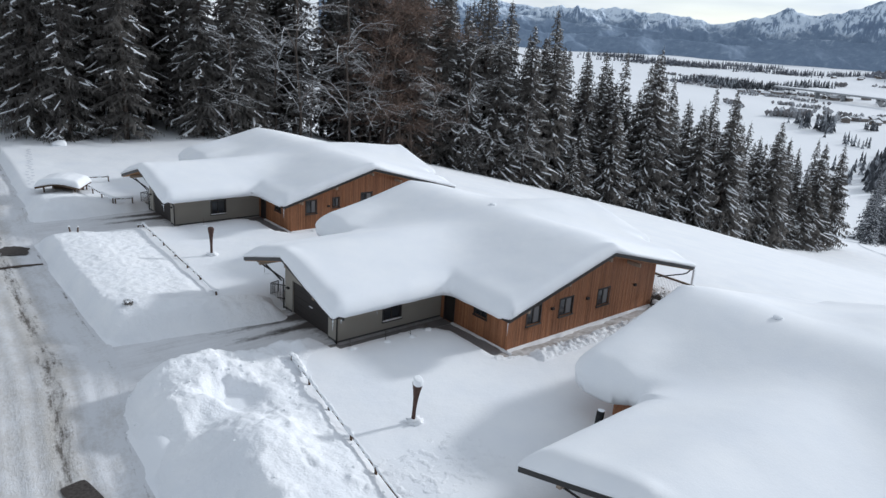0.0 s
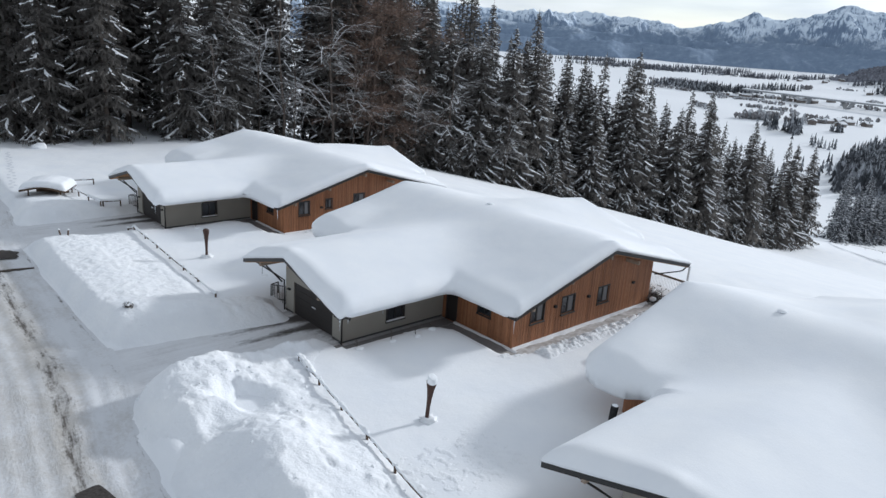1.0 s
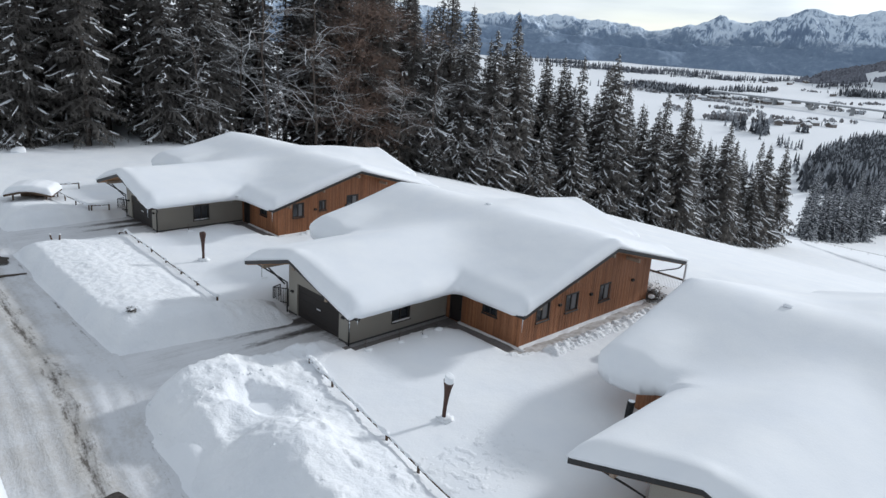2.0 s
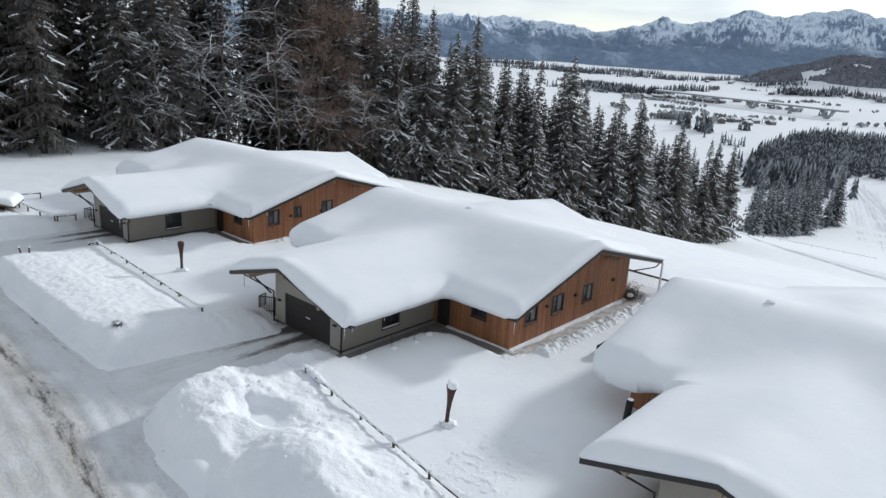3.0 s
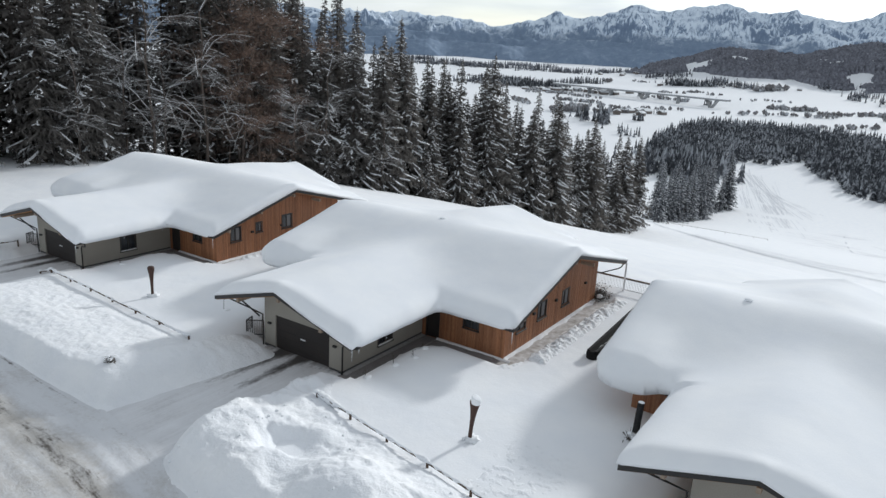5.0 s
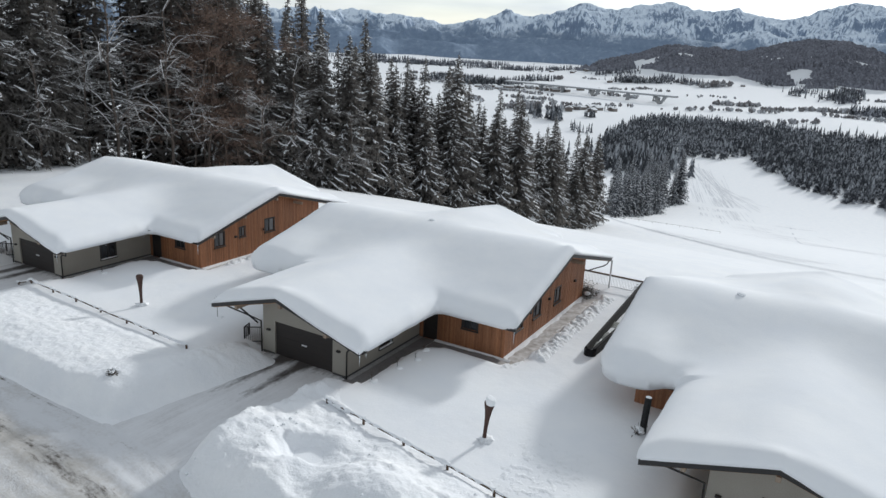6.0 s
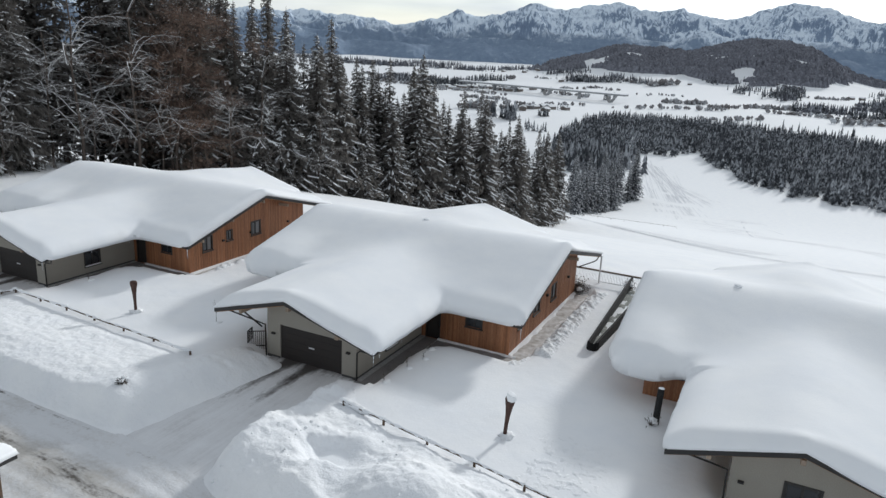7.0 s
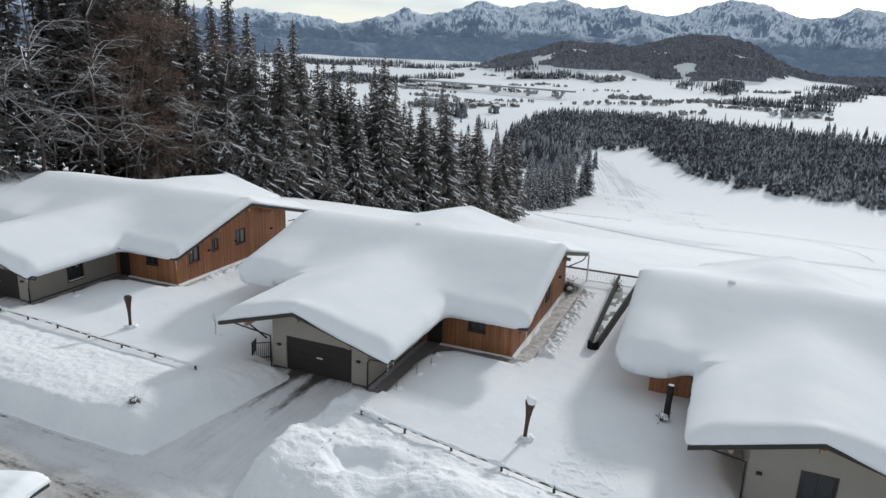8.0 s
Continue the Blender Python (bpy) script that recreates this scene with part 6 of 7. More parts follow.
# ---- drives and paths ----
def drive_material():
    m, n, l, b = material("trodden_snow_drive", (0.6, 0.6, 0.6), 0.7)
    b.inputs["Specular IOR Level"].default_value = 0.2
    u, v = across(n, l, 5.9)
    long1, blot, fine = streaks(n, l, (3.0, 0.16)), streaks(n, l, (0.7, 0.5), 8), streaks(n, l, (6.0, 5.0), 8, 0.74)
    gaps = streaks(n, l, (3.0, 0.8), 8, 0.7)
    worn = weighted(n, l, (long1, 0.40), (blot, 0.42), (fine, 0.18))
    col = ramp(n, l, worn, [(0.40, (0.76, 0.77, 0.79)), (0.54, (0.69, 0.695, 0.71)), (0.68, (0.52, 0.52, 0.525))])
    ruts = ramp(n, l, u, grey((0.0, 0.0), (RUTS[0] - 0.09, 0.1), (RUTS[0], 1.0), (RUTS[0] + 0.05, 0.9), (RUTS[0] + 0.10, 0.25), (RUTS[1] - 0.09, 0.25), (RUTS[1], 1.0), (RUTS[1] + 0.05, 0.9), (RUTS[1] + 0.10, 0.1), (1.0, 0.1)))
    near = ramp(n, l, weighted(n, l, (v, 0.1)), grey((0.0, 1.0), (0.05, 0.75), (0.25, 0.62), (0.55, 0.25), (0.80, 0.0)))
    door = ramp(n, l, weighted(n, l, (v, 0.1)), grey((0.0, 1.0), (0.05, 0.5), (0.13, 0.0)))
    k = n.new("ShaderNodeMath")
    k.operation = "MULTIPLY"
    l.new(ruts.outputs[0], k.inputs[0])
    l.new(near.outputs[0], k.inputs[1])
    dark = ramp(n, l, weighted(n, l, (k.outputs[0], 0.55), (door.outputs[0], 0.25), (gaps, 0.60), (fine, 0.22)), grey((0.53, 0.0), (0.66, 0.55), (0.80, 1.0)))
    l.new(mix(n, l, dark.outputs[0], col.outputs[0], (0.095, 0.088, 0.085)), b.inputs["Base Color"])
    bump(n, l, b, weighted(n, l, (fine, 0.7), (long1, 0.5)), 0.5, 0.05)
    return m


RUTS = (0.48, 0.75)      # share of the drive's width
DRIVE = drive_material()
for lot, (ox, oy, oz) in enumerate(LOTS[:2]):
    def drive_place(u, v, ox=ox, oy=oy, oz=oz):
        return (ox + 0.12 - v, oy + 0.25 + u * 5.9, oz + 0.115 - 0.003 * v + 0.04 * float(fbm(np.array(u * 9.0), np.array(v * 1.2), 3, 6) - 0.5) - 0.015 * math.sin(u * 20))
    strip("driveway", np.linspace(0, 1, 24), np.linspace(0, 12.0, 52), drive_place, DRIVE, "swept drive with wet wheel tracks up to the garage", "driveway", 5.9)

GRAVEL = two_scale("dark_gravel", (0.15, 0.14, 0.135), (0.21, 0.20, 0.195), (0.36, 0.36, 0.37), 1.5, 40.0, 0.9, 0.02)
SLUSH = two_scale("trodden_path_snow", (0.30, 0.275, 0.25), (0.50, 0.48, 0.46), (0.74, 0.74, 0.75), 1.6, 2.2, 0.7, 0.04)
KERB = two_scale("concrete_kerb", (0.30, 0.30, 0.30), (0.38, 0.38, 0.38), (0.55, 0.56, 0.58), 1.0, 6.0, 0.9, 0.005)
for ox, oy, oz in LOTS:
    def lay(name, x0, x1, y0, y1, z, mat, label, rough=0.0, seed=1):
        xs, ys = np.arange(ox + x0, ox + x1 + 0.05, 0.12), np.arange(oy + y0, oy + y1 + 0.05, 0.12)
        patch(name, xs, ys, lambda X, Y: oz + z + rough * (ridged(X / 0.55, Y / 0.55, 3, seed) - 0.5), mat, label, "path", "structure")
    lay("gravel_strip", -0.9, 8.02, -1.3, -0.02, 0.085, GRAVEL, "dark gravel strip along the grey wall")
    lay("gravel_strip", 5.4, 8.02, -6.6, -1.32, 0.085, GRAVEL, "dark gravel strip along the larch wall")
    lay("wall_kerb", -0.06, 8.02, -0.36, -0.03, 0.11, KERB, "pale snow-dusted kerb strip at the foot of the grey wall")
    patch("snow_skirt", np.arange(ox + 8.0, ox + 22.8, 0.14), np.arange(oy - 6.75, oy - 6.29, 0.06),
          lambda X, Y: oz + 0.04 + 0.16 * step01(-6.72, -6.42, Y - oy + 0.35 * (fbm(X / 0.8, Y / 0.8, 2, 9) - 0.5)), SNOW, "low strip of snow left along the foot of the larch gable", "snow", "structure")
    patch("snow_skirt", np.arange(ox + 7.72, ox + 8.05, 0.08), np.arange(oy - 6.9, oy - 1.2, 0.14),
          lambda X, Y: oz + 0.02 + 0.15 * step01(7.78, 7.95, X - ox + 0.3 * (fbm(X / 0.8, Y / 0.8, 2, 8) - 0.5)), SNOW, "low strip of snow left along the foot of the larch wall", "snow", "structure")
    lay("garden_path", 7.2, 24.0, -7.75, -6.34, 0.08, SLUSH, "trodden snowy path along the gable", 0.05, 7)
    obj("kerb", mesh_np("kerb", [(x, y, z) for x in (ox - 0.9, ox + 5.2) for y in (oy - 1.40, oy - 1.31) for z in (oz - 0.05, oz + 0.14)],
                        [(0, 1, 3, 2), (4, 6, 7, 5), (0, 4, 5, 1), (2, 3, 7, 6), (1, 5, 7, 3), (0, 2, 6, 4)], False), KERB, label="narrow concrete kerb edging the gravel", category="kerb", kind="structure")


def chunks(name, x0, x1, y0, y1, high, seed, label, cell=0.11):
    """A ridge of shovelled, broken snow."""
    xs, ys = np.arange(x0, x1, cell), np.arange(y0, y1, cell)

    def zf(X, Y):
        e = np.minimum(np.minimum(X - x0, x1 - X) / 0.8, np.minimum(Y - y0, y1 - Y) / (0.35 * (y1 - y0)))
        k = step01(0.0, 1.0, e)
        f1, own = clods(X / 0.21, Y / 0.21, seed)
        body = high * (0.30 + 0.5 * (ridged(X / 0.62, Y / 0.62, 4, seed) - 0.35) + 0.6 * (own - 0.4) + 0.5 * (fbm(X / 1.7, Y / 1.7, 2, seed + 4) - 0.5))
        return ground_z(X, Y) - 0.06 + k * np.maximum(body, 0)
    return patch(name, xs, ys, zf, SNOW_ROUGH, label, "snow")


chunks("shovelled_snow", 8.0, 23.5, -9.3, -7.5, 0.38, 3, "ridge of shovelled snow lumps beside the path")
chunks("trampled_snow", -6.2, 0.4, -17.0, -10.3, 0.13, 5, "patch of trampled lumpy snow by the lamp")
chunks("shovelled_snow", 5.6, 8.6, -8.0, -6.9, 0.22, 8, "lumps of shovelled snow at the house corner")
chunks("shovelled_snow", 8.6, 22.0, 19.0, 20.6, 0.28, 13, "ridge of shovelled snow lumps beside the path")


def snow_lumps(count, seed):
    r = random.Random(seed)
    bm = bmesh.new()
    xs, ys, zf = bank_top(1)
    for _ in range(count):
        x, y = r.uniform(-12.6, -3.0), r.choice((r.uniform(-15.5, 1.6), r.uniform(-4.0, 1.8)))
        z = float(zf(np.array([[x]]), np.array([[y]]))[0, 0])
        if z < gz(x, y) + 0.02:
            continue
        s = 0.035 + 0.085 * r.random() ** 2
        made = bmesh.ops.create_icosphere(bm, subdivisions=1, radius=s)
        for v in made["verts"]:
            v.co = Vector((v.co.x * r.uniform(0.8, 1.4), v.co.y * r.uniform(0.8, 1.4), v.co.z * r.uniform(0.6, 1.0))) + Vector((x, y, z + s * 0.1))
    me = bpy.data.meshes.new("snow_lump")
    bm.to_mesh(me)
    bm.free()
    obj("snow_lump", me, SNOW_ROUGH, label="loose lumps of broken snow on the heap", category="snow", kind="stuff")


snow_lumps(90, 17)


# ---- trench wall between the gardens ----
TRENCHBED = two_scale("mossy_trench_bed", (0.15, 0.16, 0.14), (0.22, 0.23, 0.205), (0.45, 0.46, 0.45), 1.2, 7.0, 0.9, 0.02)


def trench():
    top = empty("retaining_trench", (11.0, -10.7, 0.3), "open trench between dark-topped retaining walls, snow lying inside", "retaining wall")
    L = 15.2

    def rail(y0, y1, z0, z1, w, deep):
        bm = bmesh.new()
        n = 16
        rows = []
        for k in range(n + 1):
            t = k / n
            x, h, y = 0.1 + (L - 0.1) * t, z0 + (z1 - z0) * t, y0 + (y1 - y0) * t
            rows.append([bm.verts.new((x, y + q * w, z)) for q, z in ((-1, h - deep), (-1, h), (1, h), (1, h - deep))])
        for a, b in zip(rows, rows[1:]):
            for k in range(4):
                bm.faces.new((a[k], a[(k + 1) % 4], b[(k + 1) % 4], b[k]))
        bm.faces.new(rows[0])
        bm.faces.new(rows[-1][::-1])
        bmesh.ops.recalc_face_normals(bm, faces=bm.faces)
        return bm
    for y0, y1 in ((-0.02, 0.40), (-0.50, -1.35)):
        wall = part("side_wall", rail(y0, y1, 0.62, 0.90, 0.07, 1.9), BLACKWALL, top, "dark timber-lined retaining wall")
        part("coping", rail(y0, y1, 0.76, 1.04, 0.075, 0.14), BLACKWALL, wall, "dark sheet-metal coping")
        part("outer_sheet", rail(y0 + (0.10 if y0 > -0.3 else -0.10), y1 + (0.10 if y0 > -0.3 else -0.10), 0.62, 0.90, 0.02, 1.0), BLACKWALL, wall, "dark sheet on the outer face")
    bm = bmesh.new()
    pts = [(0.28, -0.66), (0.02, -0.58), (-0.12, -0.42), (-0.14, -0.14), (0.0, 0.04), (0.28, 0.12)]
    rows = [[bm.verts.new((x, y, z)) for z in (-0.5, 0.76)] for x, y in pts]
    for a, b in zip(rows, rows[1:]):
        bm.faces.new((a[0], b[0], b[1], a[1]))
    bmesh.ops.solidify(bm, geom=bm.faces, thickness=0.10)
    bmesh.ops.recalc_face_normals(bm, faces=bm.faces)
    part("end_wall", bm, BLACKWALL, top, "rounded dark end")
    xs, ys = np.arange(0.2, L, 0.25), np.arange(-0.30, 0.31, 0.1)
    X, Y = np.meshgrid(xs, ys, indexing="ij")
    Y = Y * (0.75 + 1.6 * X / L) - 0.24
    Z = ground_z(X + 11.0, Y - 10.7) - 0.3 + 0.5 * (fbm(X / 1.1, Y / 0.5, 3, 6) - 0.47)
    obj("snow_fill", mesh_np("snow_fill", np.stack([X.ravel(), Y.ravel(), Z.ravel()], 1), grid_faces(len(xs), len(ys))), TRENCHBED, top, "grey-green mossy ground showing through thin snow")


trench()


# ---- terrace rail, railing by the garage ----
def terrace_rail(ox, oy, oz):
    x0, y0, y1 = ox + 26.5, oy - 12.2, oy - 3.0
    g = oz + 0.1
    top = empty("terrace_railing", (x0, y0, g), "white metal railing of thin upright bars at the terrace edge", "railing", "terrace railings")
    part("rail", one_box(-0.03, 0.03, 0, y1 - y0, 1.05, 1.10), WHITE, top)
    part("rail", one_box(-0.03, 0.03, 0, y1 - y0, 0.18, 0.22), WHITE, top)
    n = int((y1 - y0) / 0.13)
    me = None
    for k in range(n):
        if me is None:
            b0 = part("bar", one_box(-0.012, 0.012, 0, 0.024, 0.2, 1.06), WHITE, top)
            me = b0.data
        else:
            b0 = new("bar", me)
            b0.parent = top
        b0.location = (0, k * 0.13, 0)
    part("handrail", one_box(-0.09, 0.09, -0.2, y1 - y0 + 0.2, 1.11, 1.2, 0.01), OLDWOOD, top, "dark wooden handrail")
    part("post", one_box(-0.58, -0.46, 4.55, 4.67, -0.3, 2.62), WHITE, top, "white post under the roof corner")
    return top


terrace_rail(*LOTS[1])


def side_railing(ox, oy, oz):
    """A corner of railing round the sunken steps: a short run from the wall, then one back along the steps."""
    top = empty("stair_railing", (ox, oy, oz + 0.40), "dark metal corner railing of upright bars beside the garage", "railing", "stair railings")
    for (x0, y0), (x1, y1) in (((0.20, 6.85), (-0.42, 7.72)), ((-0.42, 7.72), (0.25, 7.95))):
        L = math.hypot(x1 - x0, y1 - y0)
        for z in (0.16, 1.12):
            part("rail", tube(bmesh.new(), [(x0, y0, z), (x1, y1, z)], 0.032, 6), DARK, top)
        n = round(L / 0.125)
        for k in range(n + 1):
            x, y = x0 + (x1 - x0) * k / n, y0 + (y1 - y0) * k / n
            w = 0.026 if k in (0, n) else 0.012
            part("bar", one_box(x - w, x + w, y - w, y + w, -0.1, 1.12), DARK, top)
    return top


side_railing(*LOTS[0])
side_railing(*LOTS[1])


# ---- post by the near house, shrubs, saplings ----
def stove_pipe():
    g = gz(3.75, -16.4)
    top = empty("wooden_post", (3.75, -16.4, g), "stout dark wooden post with a snowy shrub at its foot", "post")
    part("shaft", tube(bmesh.new(), [(0, 0, -0.3), (0.05, -0.02, 1.0), (0.12, -0.05, 2.0)], [0.19, 0.17, 0.18], 12), BLACKWALL, top)
    bm = bmesh.new()
    bmesh.ops.create_icosphere(bm, subdivisions=2, radius=1.0)
    for v in bm.verts:
        v.co = Vector((0.17 * v.co.x + 0.12, 0.17 * v.co.y - 0.05, 2.0 + 0.04 * v.co.z))
    part("snow_cap", bm, SNOW, top)


stove_pipe()


def shrub(x, y, size, seed, label, leaves=60, heaps=7):
    r = random.Random(seed)
    top = empty("shrub", (x, y, ground_top(x, y)), label, "shrub", "snowy shrubs")
    bm = bmesh.new()
    for _ in range(16):
        d = Vector((r.uniform(-1, 1), r.uniform(-1, 1), r.uniform(0.3, 1.2))).normalized() * size * r.uniform(0.5, 1.1)
        tube(bm, [(0, 0, -0.1), d * 0.5 + Vector((0, 0, 0.05)), d], [0.02, 0.014, 0.006], 4, False)
    part("stem_cluster", bm, BARK, top, "thin dark stems")
    bm = bmesh.new()
    for _ in range(leaves):
        p = Vector((r.gauss(0, 0.33), r.gauss(0, 0.33), abs(r.gauss(0.3, 0.25)))) * size
        a, b = Vector((r.uniform(-1, 1), r.uniform(-1, 1), r.uniform(-0.5, 0.5))).normalized() * 0.10, Vector((r.uniform(-1, 1), r.uniform(-1, 1), r.uniform(-0.5, 0.5))).normalized() * 0.05
        bm.faces.new([bm.verts.new(q) for q in (p - a, p + b, p + a, p - b)])
    tagged(part("foliage", bm, NEEDLE, top, "dark evergreen leaves"), kind="stuff")
    bm = bmesh.new()
    for _ in range(heaps):
        c = Vector((r.gauss(0, 0.3), r.gauss(0, 0.3), r.uniform(0.25, 0.7))) * size
        made = bmesh.ops.create_icosphere(bm, subdivisions=2, radius=size * r.uniform(0.13, 0.26))
        for v in made["verts"]:
            v.co = Vector((v.co.x * 1.25, v.co.y * 1.1, v.co.z * 0.7)) * (1 + 0.3 * noise.noise(v.co * 9 + c)) + c
    for f in bm.faces:
        f.smooth = True
    tagged(part("snow_cap", bm, SNOW, top, "clumps of snow"), kind="stuff")


def ground_top(x, y):
    """The height of the ground or of the snow bank on it."""
    z = gz(x, y)
    for lot in (0, 1):
        xs, ys, zf = bank_top(lot)
        if xs[0] < x < xs[-1] and ys[0] < y < ys[-1]:
            z = max(z, float(zf(np.array([[x]]), np.array([[y]]))[0, 0]))
    return z


shrub(-9.45, 8.0, 0.45, 1, "small evergreen shrub poking out of the bank, dusted with snow")
for x, y, lean in ((-8.35, 26.0, -0.12), (-7.95, 25.7, 0.08)):
    stake = empty("stake", (x, y, ground_top(x, y) - 0.2), "short dark wooden stake standing in the ploughed snow", "stake", "stakes on the bank")
    part("shaft", tube(bmesh.new(), [(0, 0, 0), (lean, 0.05, 0.62)], [0.07, 0.06], 7), OLDWOOD, stake)
    cap = bmesh.new()
    bmesh.ops.create_icosphere(cap, subdivisions=2, radius=0.07)
    bmesh.ops.translate(cap, vec=(lean, 0.05, 0.64), verts=cap.verts)
    part("snow_cap", cap, SNOW, stake)
shrub(3.45, -16.2, 0.62, 4, "snow-laden shrub beside a wooden post", 14, 9)
shrub(23.5, -6.6, 1.0, 5, "dark evergreen bush at the gable corner, lightly snowed", 420, 2)
shrub(23.4, -6.2, 1.5, 6, "tall dark evergreen bush at the gable corner, lightly snowed", 620, 2)
shrub(25.7, -10.2, 1.0, 7, "snow-laden evergreen bush at the trench end")


def sapling(x, y, h, seed):
    r = random.Random(seed)
    top = empty("sapling", (x, y, gz(x, y) - 0.05), "thin bare sapling standing in the snow", "sapling", "saplings")
    part("stem", tube(bmesh.new(), [(0, 0, 0), (0.03, 0.02, h * 0.5), (0, 0.05, h)], [0.022, 0.016, 0.006], 5), BARK, top)
    bm = bmesh.new()
    for _ in range(6):
        z = h * r.uniform(0.3, 0.9)
        d = Vector((r.uniform(-1, 1), r.uniform(-1, 1), r.uniform(0.3, 1))).normalized() * h * r.uniform(0.2, 0.4)
        tube(bm, [(0, 0, z), Vector((0, 0, z)) + d], [0.01, 0.005], 4, False)
    part("twig_spray", bm, BARK, top)
    bm = bmesh.new()
    bmesh.ops.create_icosphere(bm, subdivisions=2, radius=1.0)
    for v in bm.verts:
        v.co = Vector((0.30 * v.co.x + 0.08, 0.24 * v.co.y - 0.12, 0.16 * v.co.z)) * (1 + 0.3 * noise.noise(v.co * 2.0 + Vector((x, y, 0))))
    for f in bm.faces:
        f.smooth = True
    part("snow_mound", bm, SNOW, top, "small mound of snow at its foot")


for k, (x, y, h) in enumerate([(1.9, -2.3, 0.7), (-0.4, -2.1, 0.6), (3.6, -2.5, 0.5), (5.0, -2.2, 0.4), (1.05, 11.7, 1.5), (2.0, 25.3, 0.6)]):
    sapling(x, y, h, 30 + k)


# ---- small roof by the lane, hut at the far drive ----
def shelter(x, y, turn, w, d, h, label, name, over):
    g = gz(x, y) - 0.3
    top = empty(name, (x, y, g), label, "shelter", "", turn)
    for sx in (-1, 1):
        for sy in (-1, 1):
            part("post", one_box(sx * (w / 2 - 0.2) - 0.06, sx * (w / 2 - 0.2) + 0.06, sy * (d / 2 - 0.2) - 0.06, sy * (d / 2 - 0.2) + 0.06, 0, h), OLDWOOD, top)
    bm = bmesh.new()
    pitch = 0.22
    ring = []
    for yy in (-d / 2 - over, d / 2 + over):
        ring.append([bm.verts.new(p) for p in ((-w / 2 - over, yy, h - 0.14), (0, yy, h - 0.14 + pitch * (w / 2 + over)), (w / 2 + over, yy, h - 0.14), (w / 2 + over, yy, h + 0.06), (0, yy, h + 0.06 + pitch * (w / 2 + over)), (-w / 2 - over, yy, h + 0.06))])
    for k in range(6):
        bm.faces.new((ring[0][k], ring[0][(k + 1) % 6], ring[1][(k + 1) % 6], ring[1][k]))
    bm.faces.new(ring[0][::-1])
    bm.faces.new(ring[1])
    bmesh.ops.recalc_face_normals(bm, faces=bm.faces)
    part("roof", bm, DARK if name == "lane_shelter" else OLDWOOD, top, "thin dark roof edge")
    part("back_wall", one_box(-w / 2 + 0.15, w / 2 - 0.15, d / 2 - 0.3, d / 2 - 0.2, 0, h), OLDWOOD, top)
    xs, ys = np.linspace(-w / 2 - over - 0.08, w / 2 + over + 0.08, 34), np.linspace(-d / 2 - over - 0.08, d / 2 + over + 0.08, 34)
    X, Y = np.meshgrid(xs, ys, indexing="ij")
    e = np.minimum(np.minimum(X - xs[0], xs[-1] - X), np.minimum(Y - ys[0], ys[-1] - Y))
    deck = h + 0.07 + pitch * (w / 2 + over - np.abs(X))
    Z = deck + 0.55 * (1 - (1 - np.clip(e / 0.55, 0, 1)) ** 2.5) - 0.1 * np.exp(-(X / 0.4) ** 2) + 0.08 * (fbm(X, Y, 2, 4) - 0.5) * np.clip(e * 4, 0, 1)
    snow = obj("roof_snow", slab_mesh("roof_snow", X, Y, np.ones((33, 33), bool), Z, deck, True), SNOW_ROOF, label="rounded snow cap on a small roof", category="snow")
    snow.matrix_basis = pose(x, y, g, 0, 0, turn)
    return top


shelter(-19.6, 4.6, 20, 2.6, 2.4, 2.9, "small open shelter with a snow-covered roof beside the lane", "lane_shelter", 0.3)
shelter(-5.2, 42.2, -32, 3.2, 2.6, 1.0, "low wooden hut half buried under a snow cap", "hut", 0.4)


# ---- bare asphalt patches and a stick on the lane ----
ASPHALT = two_scale("thawed_asphalt", (0.030, 0.024, 0.021), (0.045, 0.036, 0.031), (0.09, 0.08, 0.074), 0.8, 7.0, 0.75, 0.01)


def thawed(x, y, rx, ry, power, seed):
    n = 40
    V = [(0, 0, 0.0)]
    for k in range(n):
        a = 2 * math.pi * k / n
        c, s = math.cos(a), math.sin(a)
        q = 1.0 / (abs(c) ** power + abs(s) ** power) ** (1 / power)
        q *= 1 + (0.16 if power < 3 else 0.04) * float(fbm(np.array(c * 2.5 + seed), np.array(s * 2.5), 3, seed) - 0.5) * (4 if power < 3 else 1)
        V.append((c * rx * q, s * ry * q, 0.0))
    me = mesh_np("asphalt_patch", V, [(0, 1 + k, 1 + (k + 1) % n) for k in range(n)], False)
    ob = obj("asphalt_patch", me, ASPHALT, label="patch of thawed dark asphalt in the lane", category="asphalt", kind="structure")
    ob.matrix_basis = pose(x, y, float(lot_level(y)) + 0.155, 0, 0, 10)


thawed(-15.7, -6.6, 0.52, 0.95, 9, 3)
thawed(-12.3, 26.4, 1.05, 1.35, 2.2, 5)
stick = empty("snow_pole", (-12.5, 22.45, 0.26), "dark snow pole lying across the lane", "pole")
part("shaft", tube(bmesh.new(), [(-1.4, 0.15, 0), (0, 0.02, 0.02), (1.35, -0.15, 0)], [0.07, 0.09, 0.05], 7), BARK, stick)

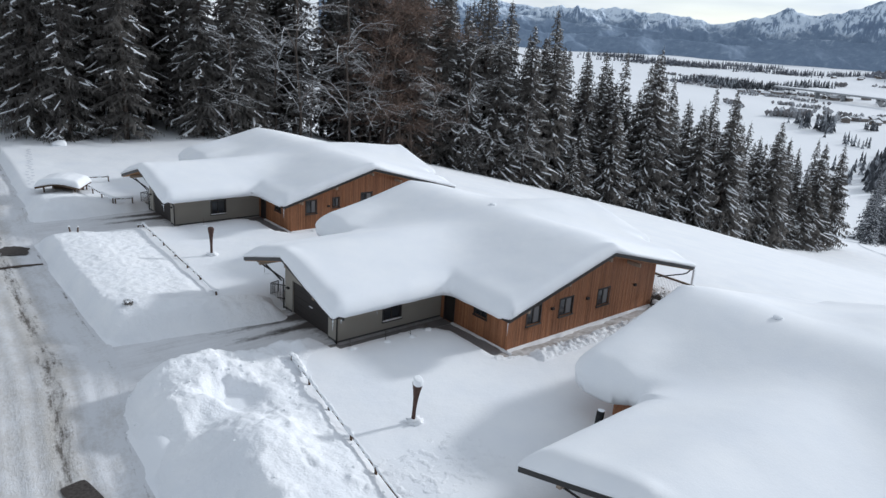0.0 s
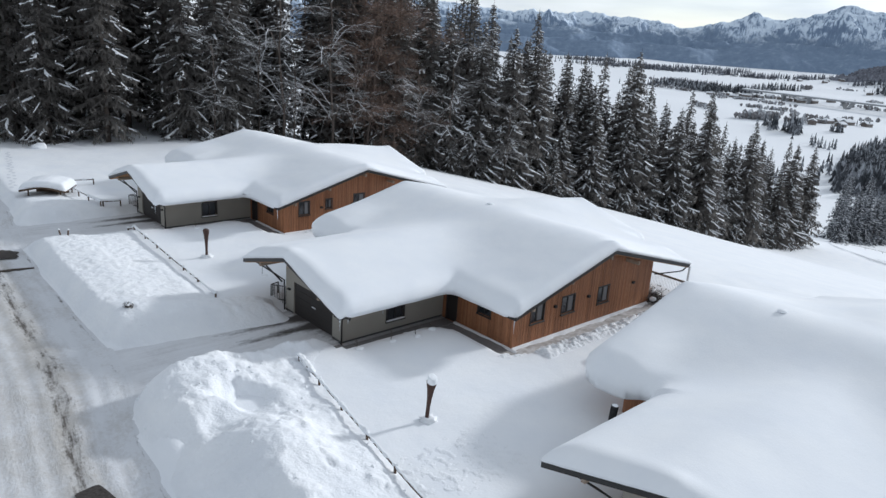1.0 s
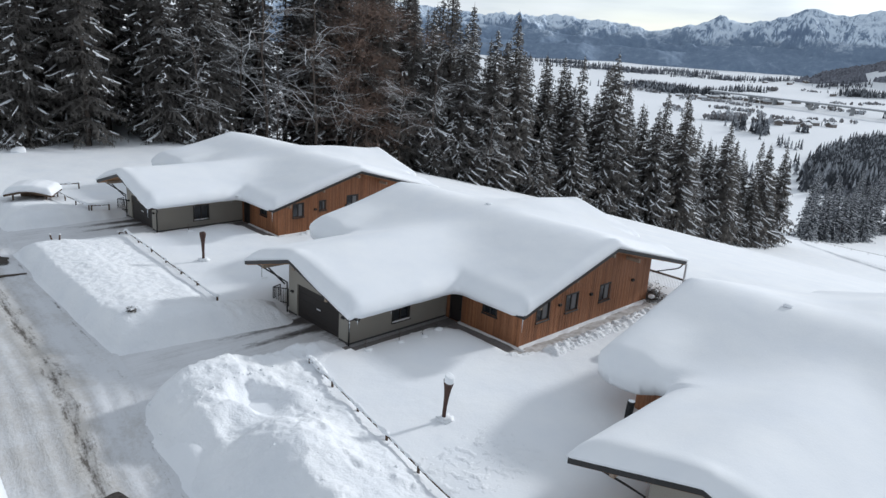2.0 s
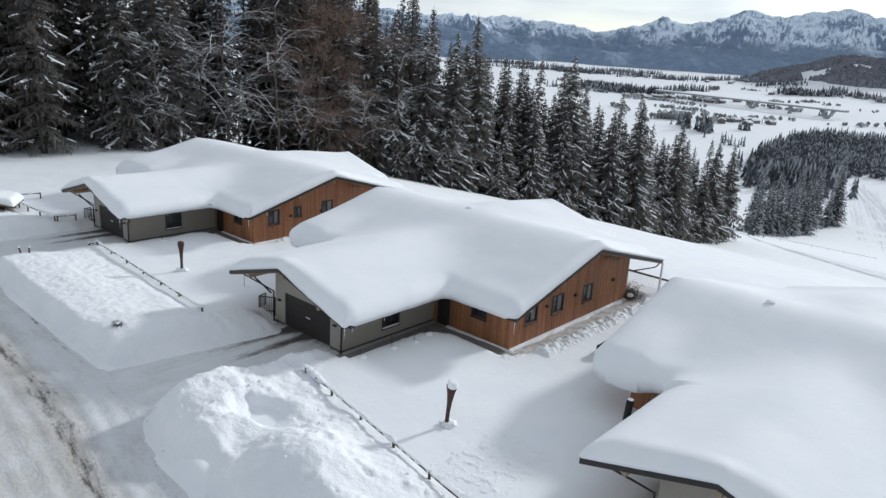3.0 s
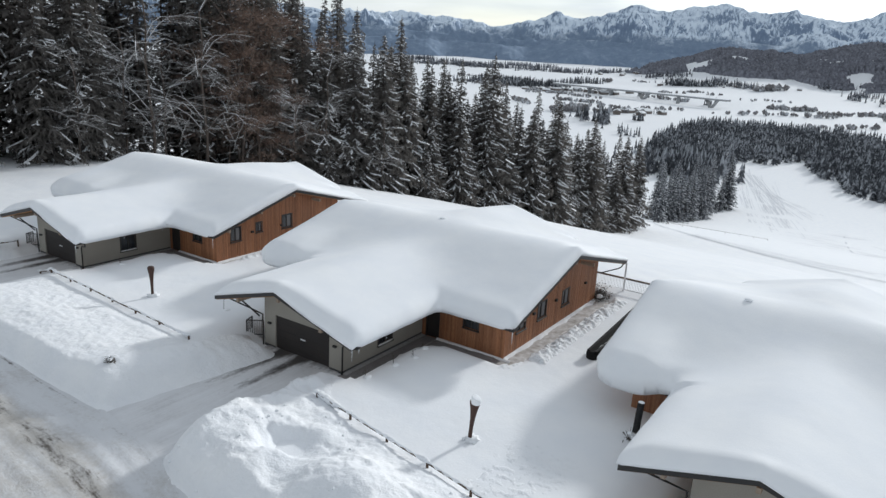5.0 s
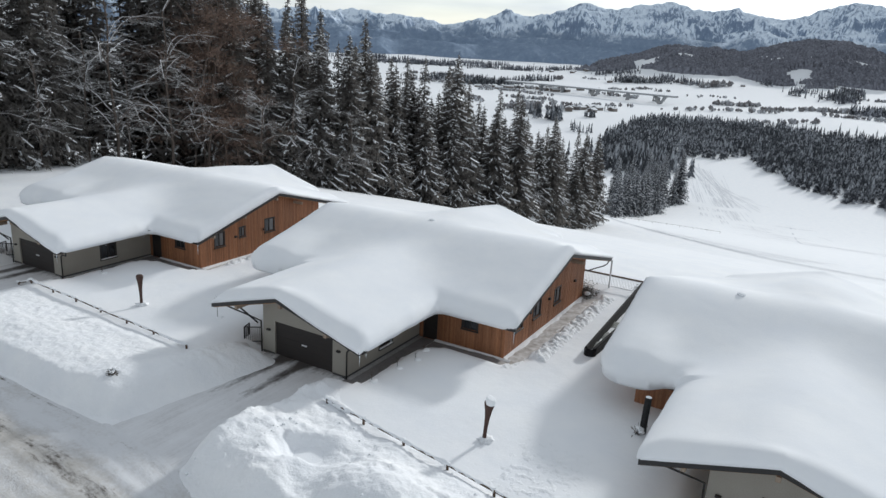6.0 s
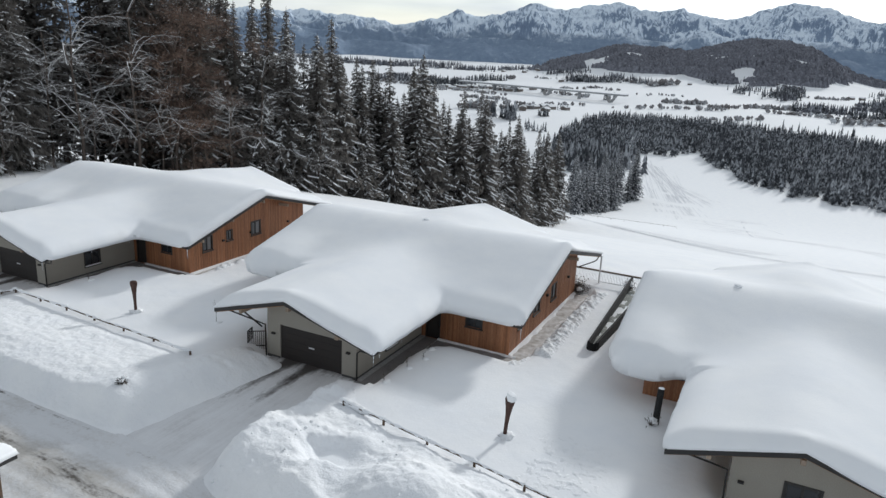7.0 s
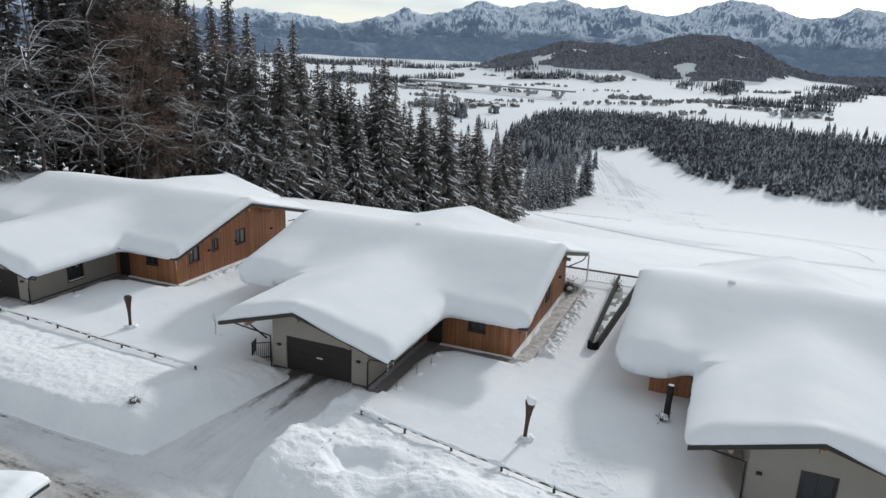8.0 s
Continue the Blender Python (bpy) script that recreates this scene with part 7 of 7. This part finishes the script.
# ---- vents on the roofs, icicles ----
for k, (x, y) in enumerate(((LOTS[1][0] + 16.2, LOTS[1][1] + 4.2), (LOTS[2][0] + 15.7, LOTS[2][1] + 8.0), (LOTS[0][0] + 13.4, LOTS[0][1] - 0.6), (LOTS[0][0] + 17.0, LOTS[0][1] + 5.0))):
    lot = (1, 2, 0, 0)[k]
    z = LOTS[lot][2] + float(roof_z(np.array(x - LOTS[lot][0]), np.array(y - LOTS[lot][1]))) + 0.42
    top = empty("roof_vent", (x, y, z - 0.1), "small dark vent pipe just clear of the roof snow", "vent", "roof vents")
    part("pipe", tube(bmesh.new(), [(0, 0, -0.5), (0, 0, 0.16)], 0.10, 10), DARK, top)
    bm = bmesh.new()
    bmesh.ops.create_icosphere(bm, subdivisions=2, radius=1)
    for v in bm.verts:
        v.co = Vector((0.26 * v.co.x, 0.26 * v.co.y, 0.20 + 0.10 * v.co.z))
    part("snow_cap", bm, SNOW, top)


def icicles(lot, along, seed):
    """Icicles under an eave: a run of (x, y, length) from the garage corner."""
    ox, oy, oz = LOTS[lot]
    r = random.Random(seed)
    for x, y, z, ln in along:
        top = empty("icicle", (ox + x, oy + y, oz + z), "thin clear icicle hanging from the roof edge", "icicle", "icicles at the eaves")
        n = 5
        part("ice", tube(bmesh.new(), [(r.uniform(-0.01, 0.01), r.uniform(-0.01, 0.01), -ln * k / n) for k in range(n + 1)], [0.022 * (1 - k / n) + 0.005 for k in range(n + 1)], 6), ICE, top)


for lot in range(3):
    r = random.Random(70 + lot)
    icicles(lot, [(-1.62, -2.12, 2.72, 0.62), (6.68, -7.52, 2.70, 0.8)] + [(r.uniform(-1.2, 6.5), -2.2, 2.66, 0.08 + 0.15 * r.random()) for _ in range(2)], 80 + lot)

# snow-capped marker at the tip of the heap
x, y = -9.6, 0.55
marker = empty("marker_post", (x, y, ground_top(x, y) - 0.1), "short marker stub under a knob of snow", "post")
part("stub", tube(bmesh.new(), [(0, 0, 0), (0, 0, 0.28)], 0.06, 8), OLDWOOD, marker)
bm = bmesh.new()
bmesh.ops.create_icosphere(bm, subdivisions=2, radius=0.15)
for v in bm.verts:
    v.co = Vector((v.co.x, v.co.y, 0.34 + v.co.z * 1.1)) + v.co * 0.25 * noise.noise(v.co * 9)
for f in bm.faces:
    f.smooth = True
part("snow_cap", bm, SNOW, marker, "knob of snow")

# hummock of snow and a line of footprints beside the far lane
HOLLOW = two_scale("trodden_snow_hollow", (0.70, 0.72, 0.76), (0.78, 0.80, 0.83), (0.64, 0.66, 0.70), 1.0, 6.0, 0.9, 0.02)
r = random.Random(33)
for k in range(26):
    t = k / 25
    x, y = -7.2 + 3.4 * t + r.uniform(-0.12, 0.12) + (0.16 if k % 2 else -0.16), 47.0 + 19.0 * t
    n = 10
    V = [(x, y, gz(x, y) + 0.012)]
    for j in range(n):
        px, py = x + 0.20 * math.cos(6.283 * j / n) * r.uniform(0.8, 1.1), y + 0.30 * math.sin(6.283 * j / n) * r.uniform(0.8, 1.1)
        V.append((px, py, gz(px, py) + 0.02))
    obj("footprint", mesh_np("footprint", V, [(0, 1 + j, 1 + (j + 1) % n) for j in range(n)]), HOLLOW, label="footprint trodden into the deep snow", category="footprint", group="line of footprints")
hum = bmesh.new()
bmesh.ops.create_icosphere(hum, subdivisions=3, radius=1.0)
for v in hum.verts:
    v.co = Vector((0.9 * v.co.x, 0.75 * v.co.y, 0.55 * v.co.z)) * (1 + 0.25 * noise.noise(v.co * 1.7))
for f in hum.faces:
    f.smooth = True
me = bpy.data.meshes.new("snow_hummock")
hum.to_mesh(me)
hum.free()
obj("snow_hummock", me, SNOW, label="rounded hummock of snow beside the lane", category="snow").location = (0.2, 68.0, gz(0.2, 68.0) + 0.1)
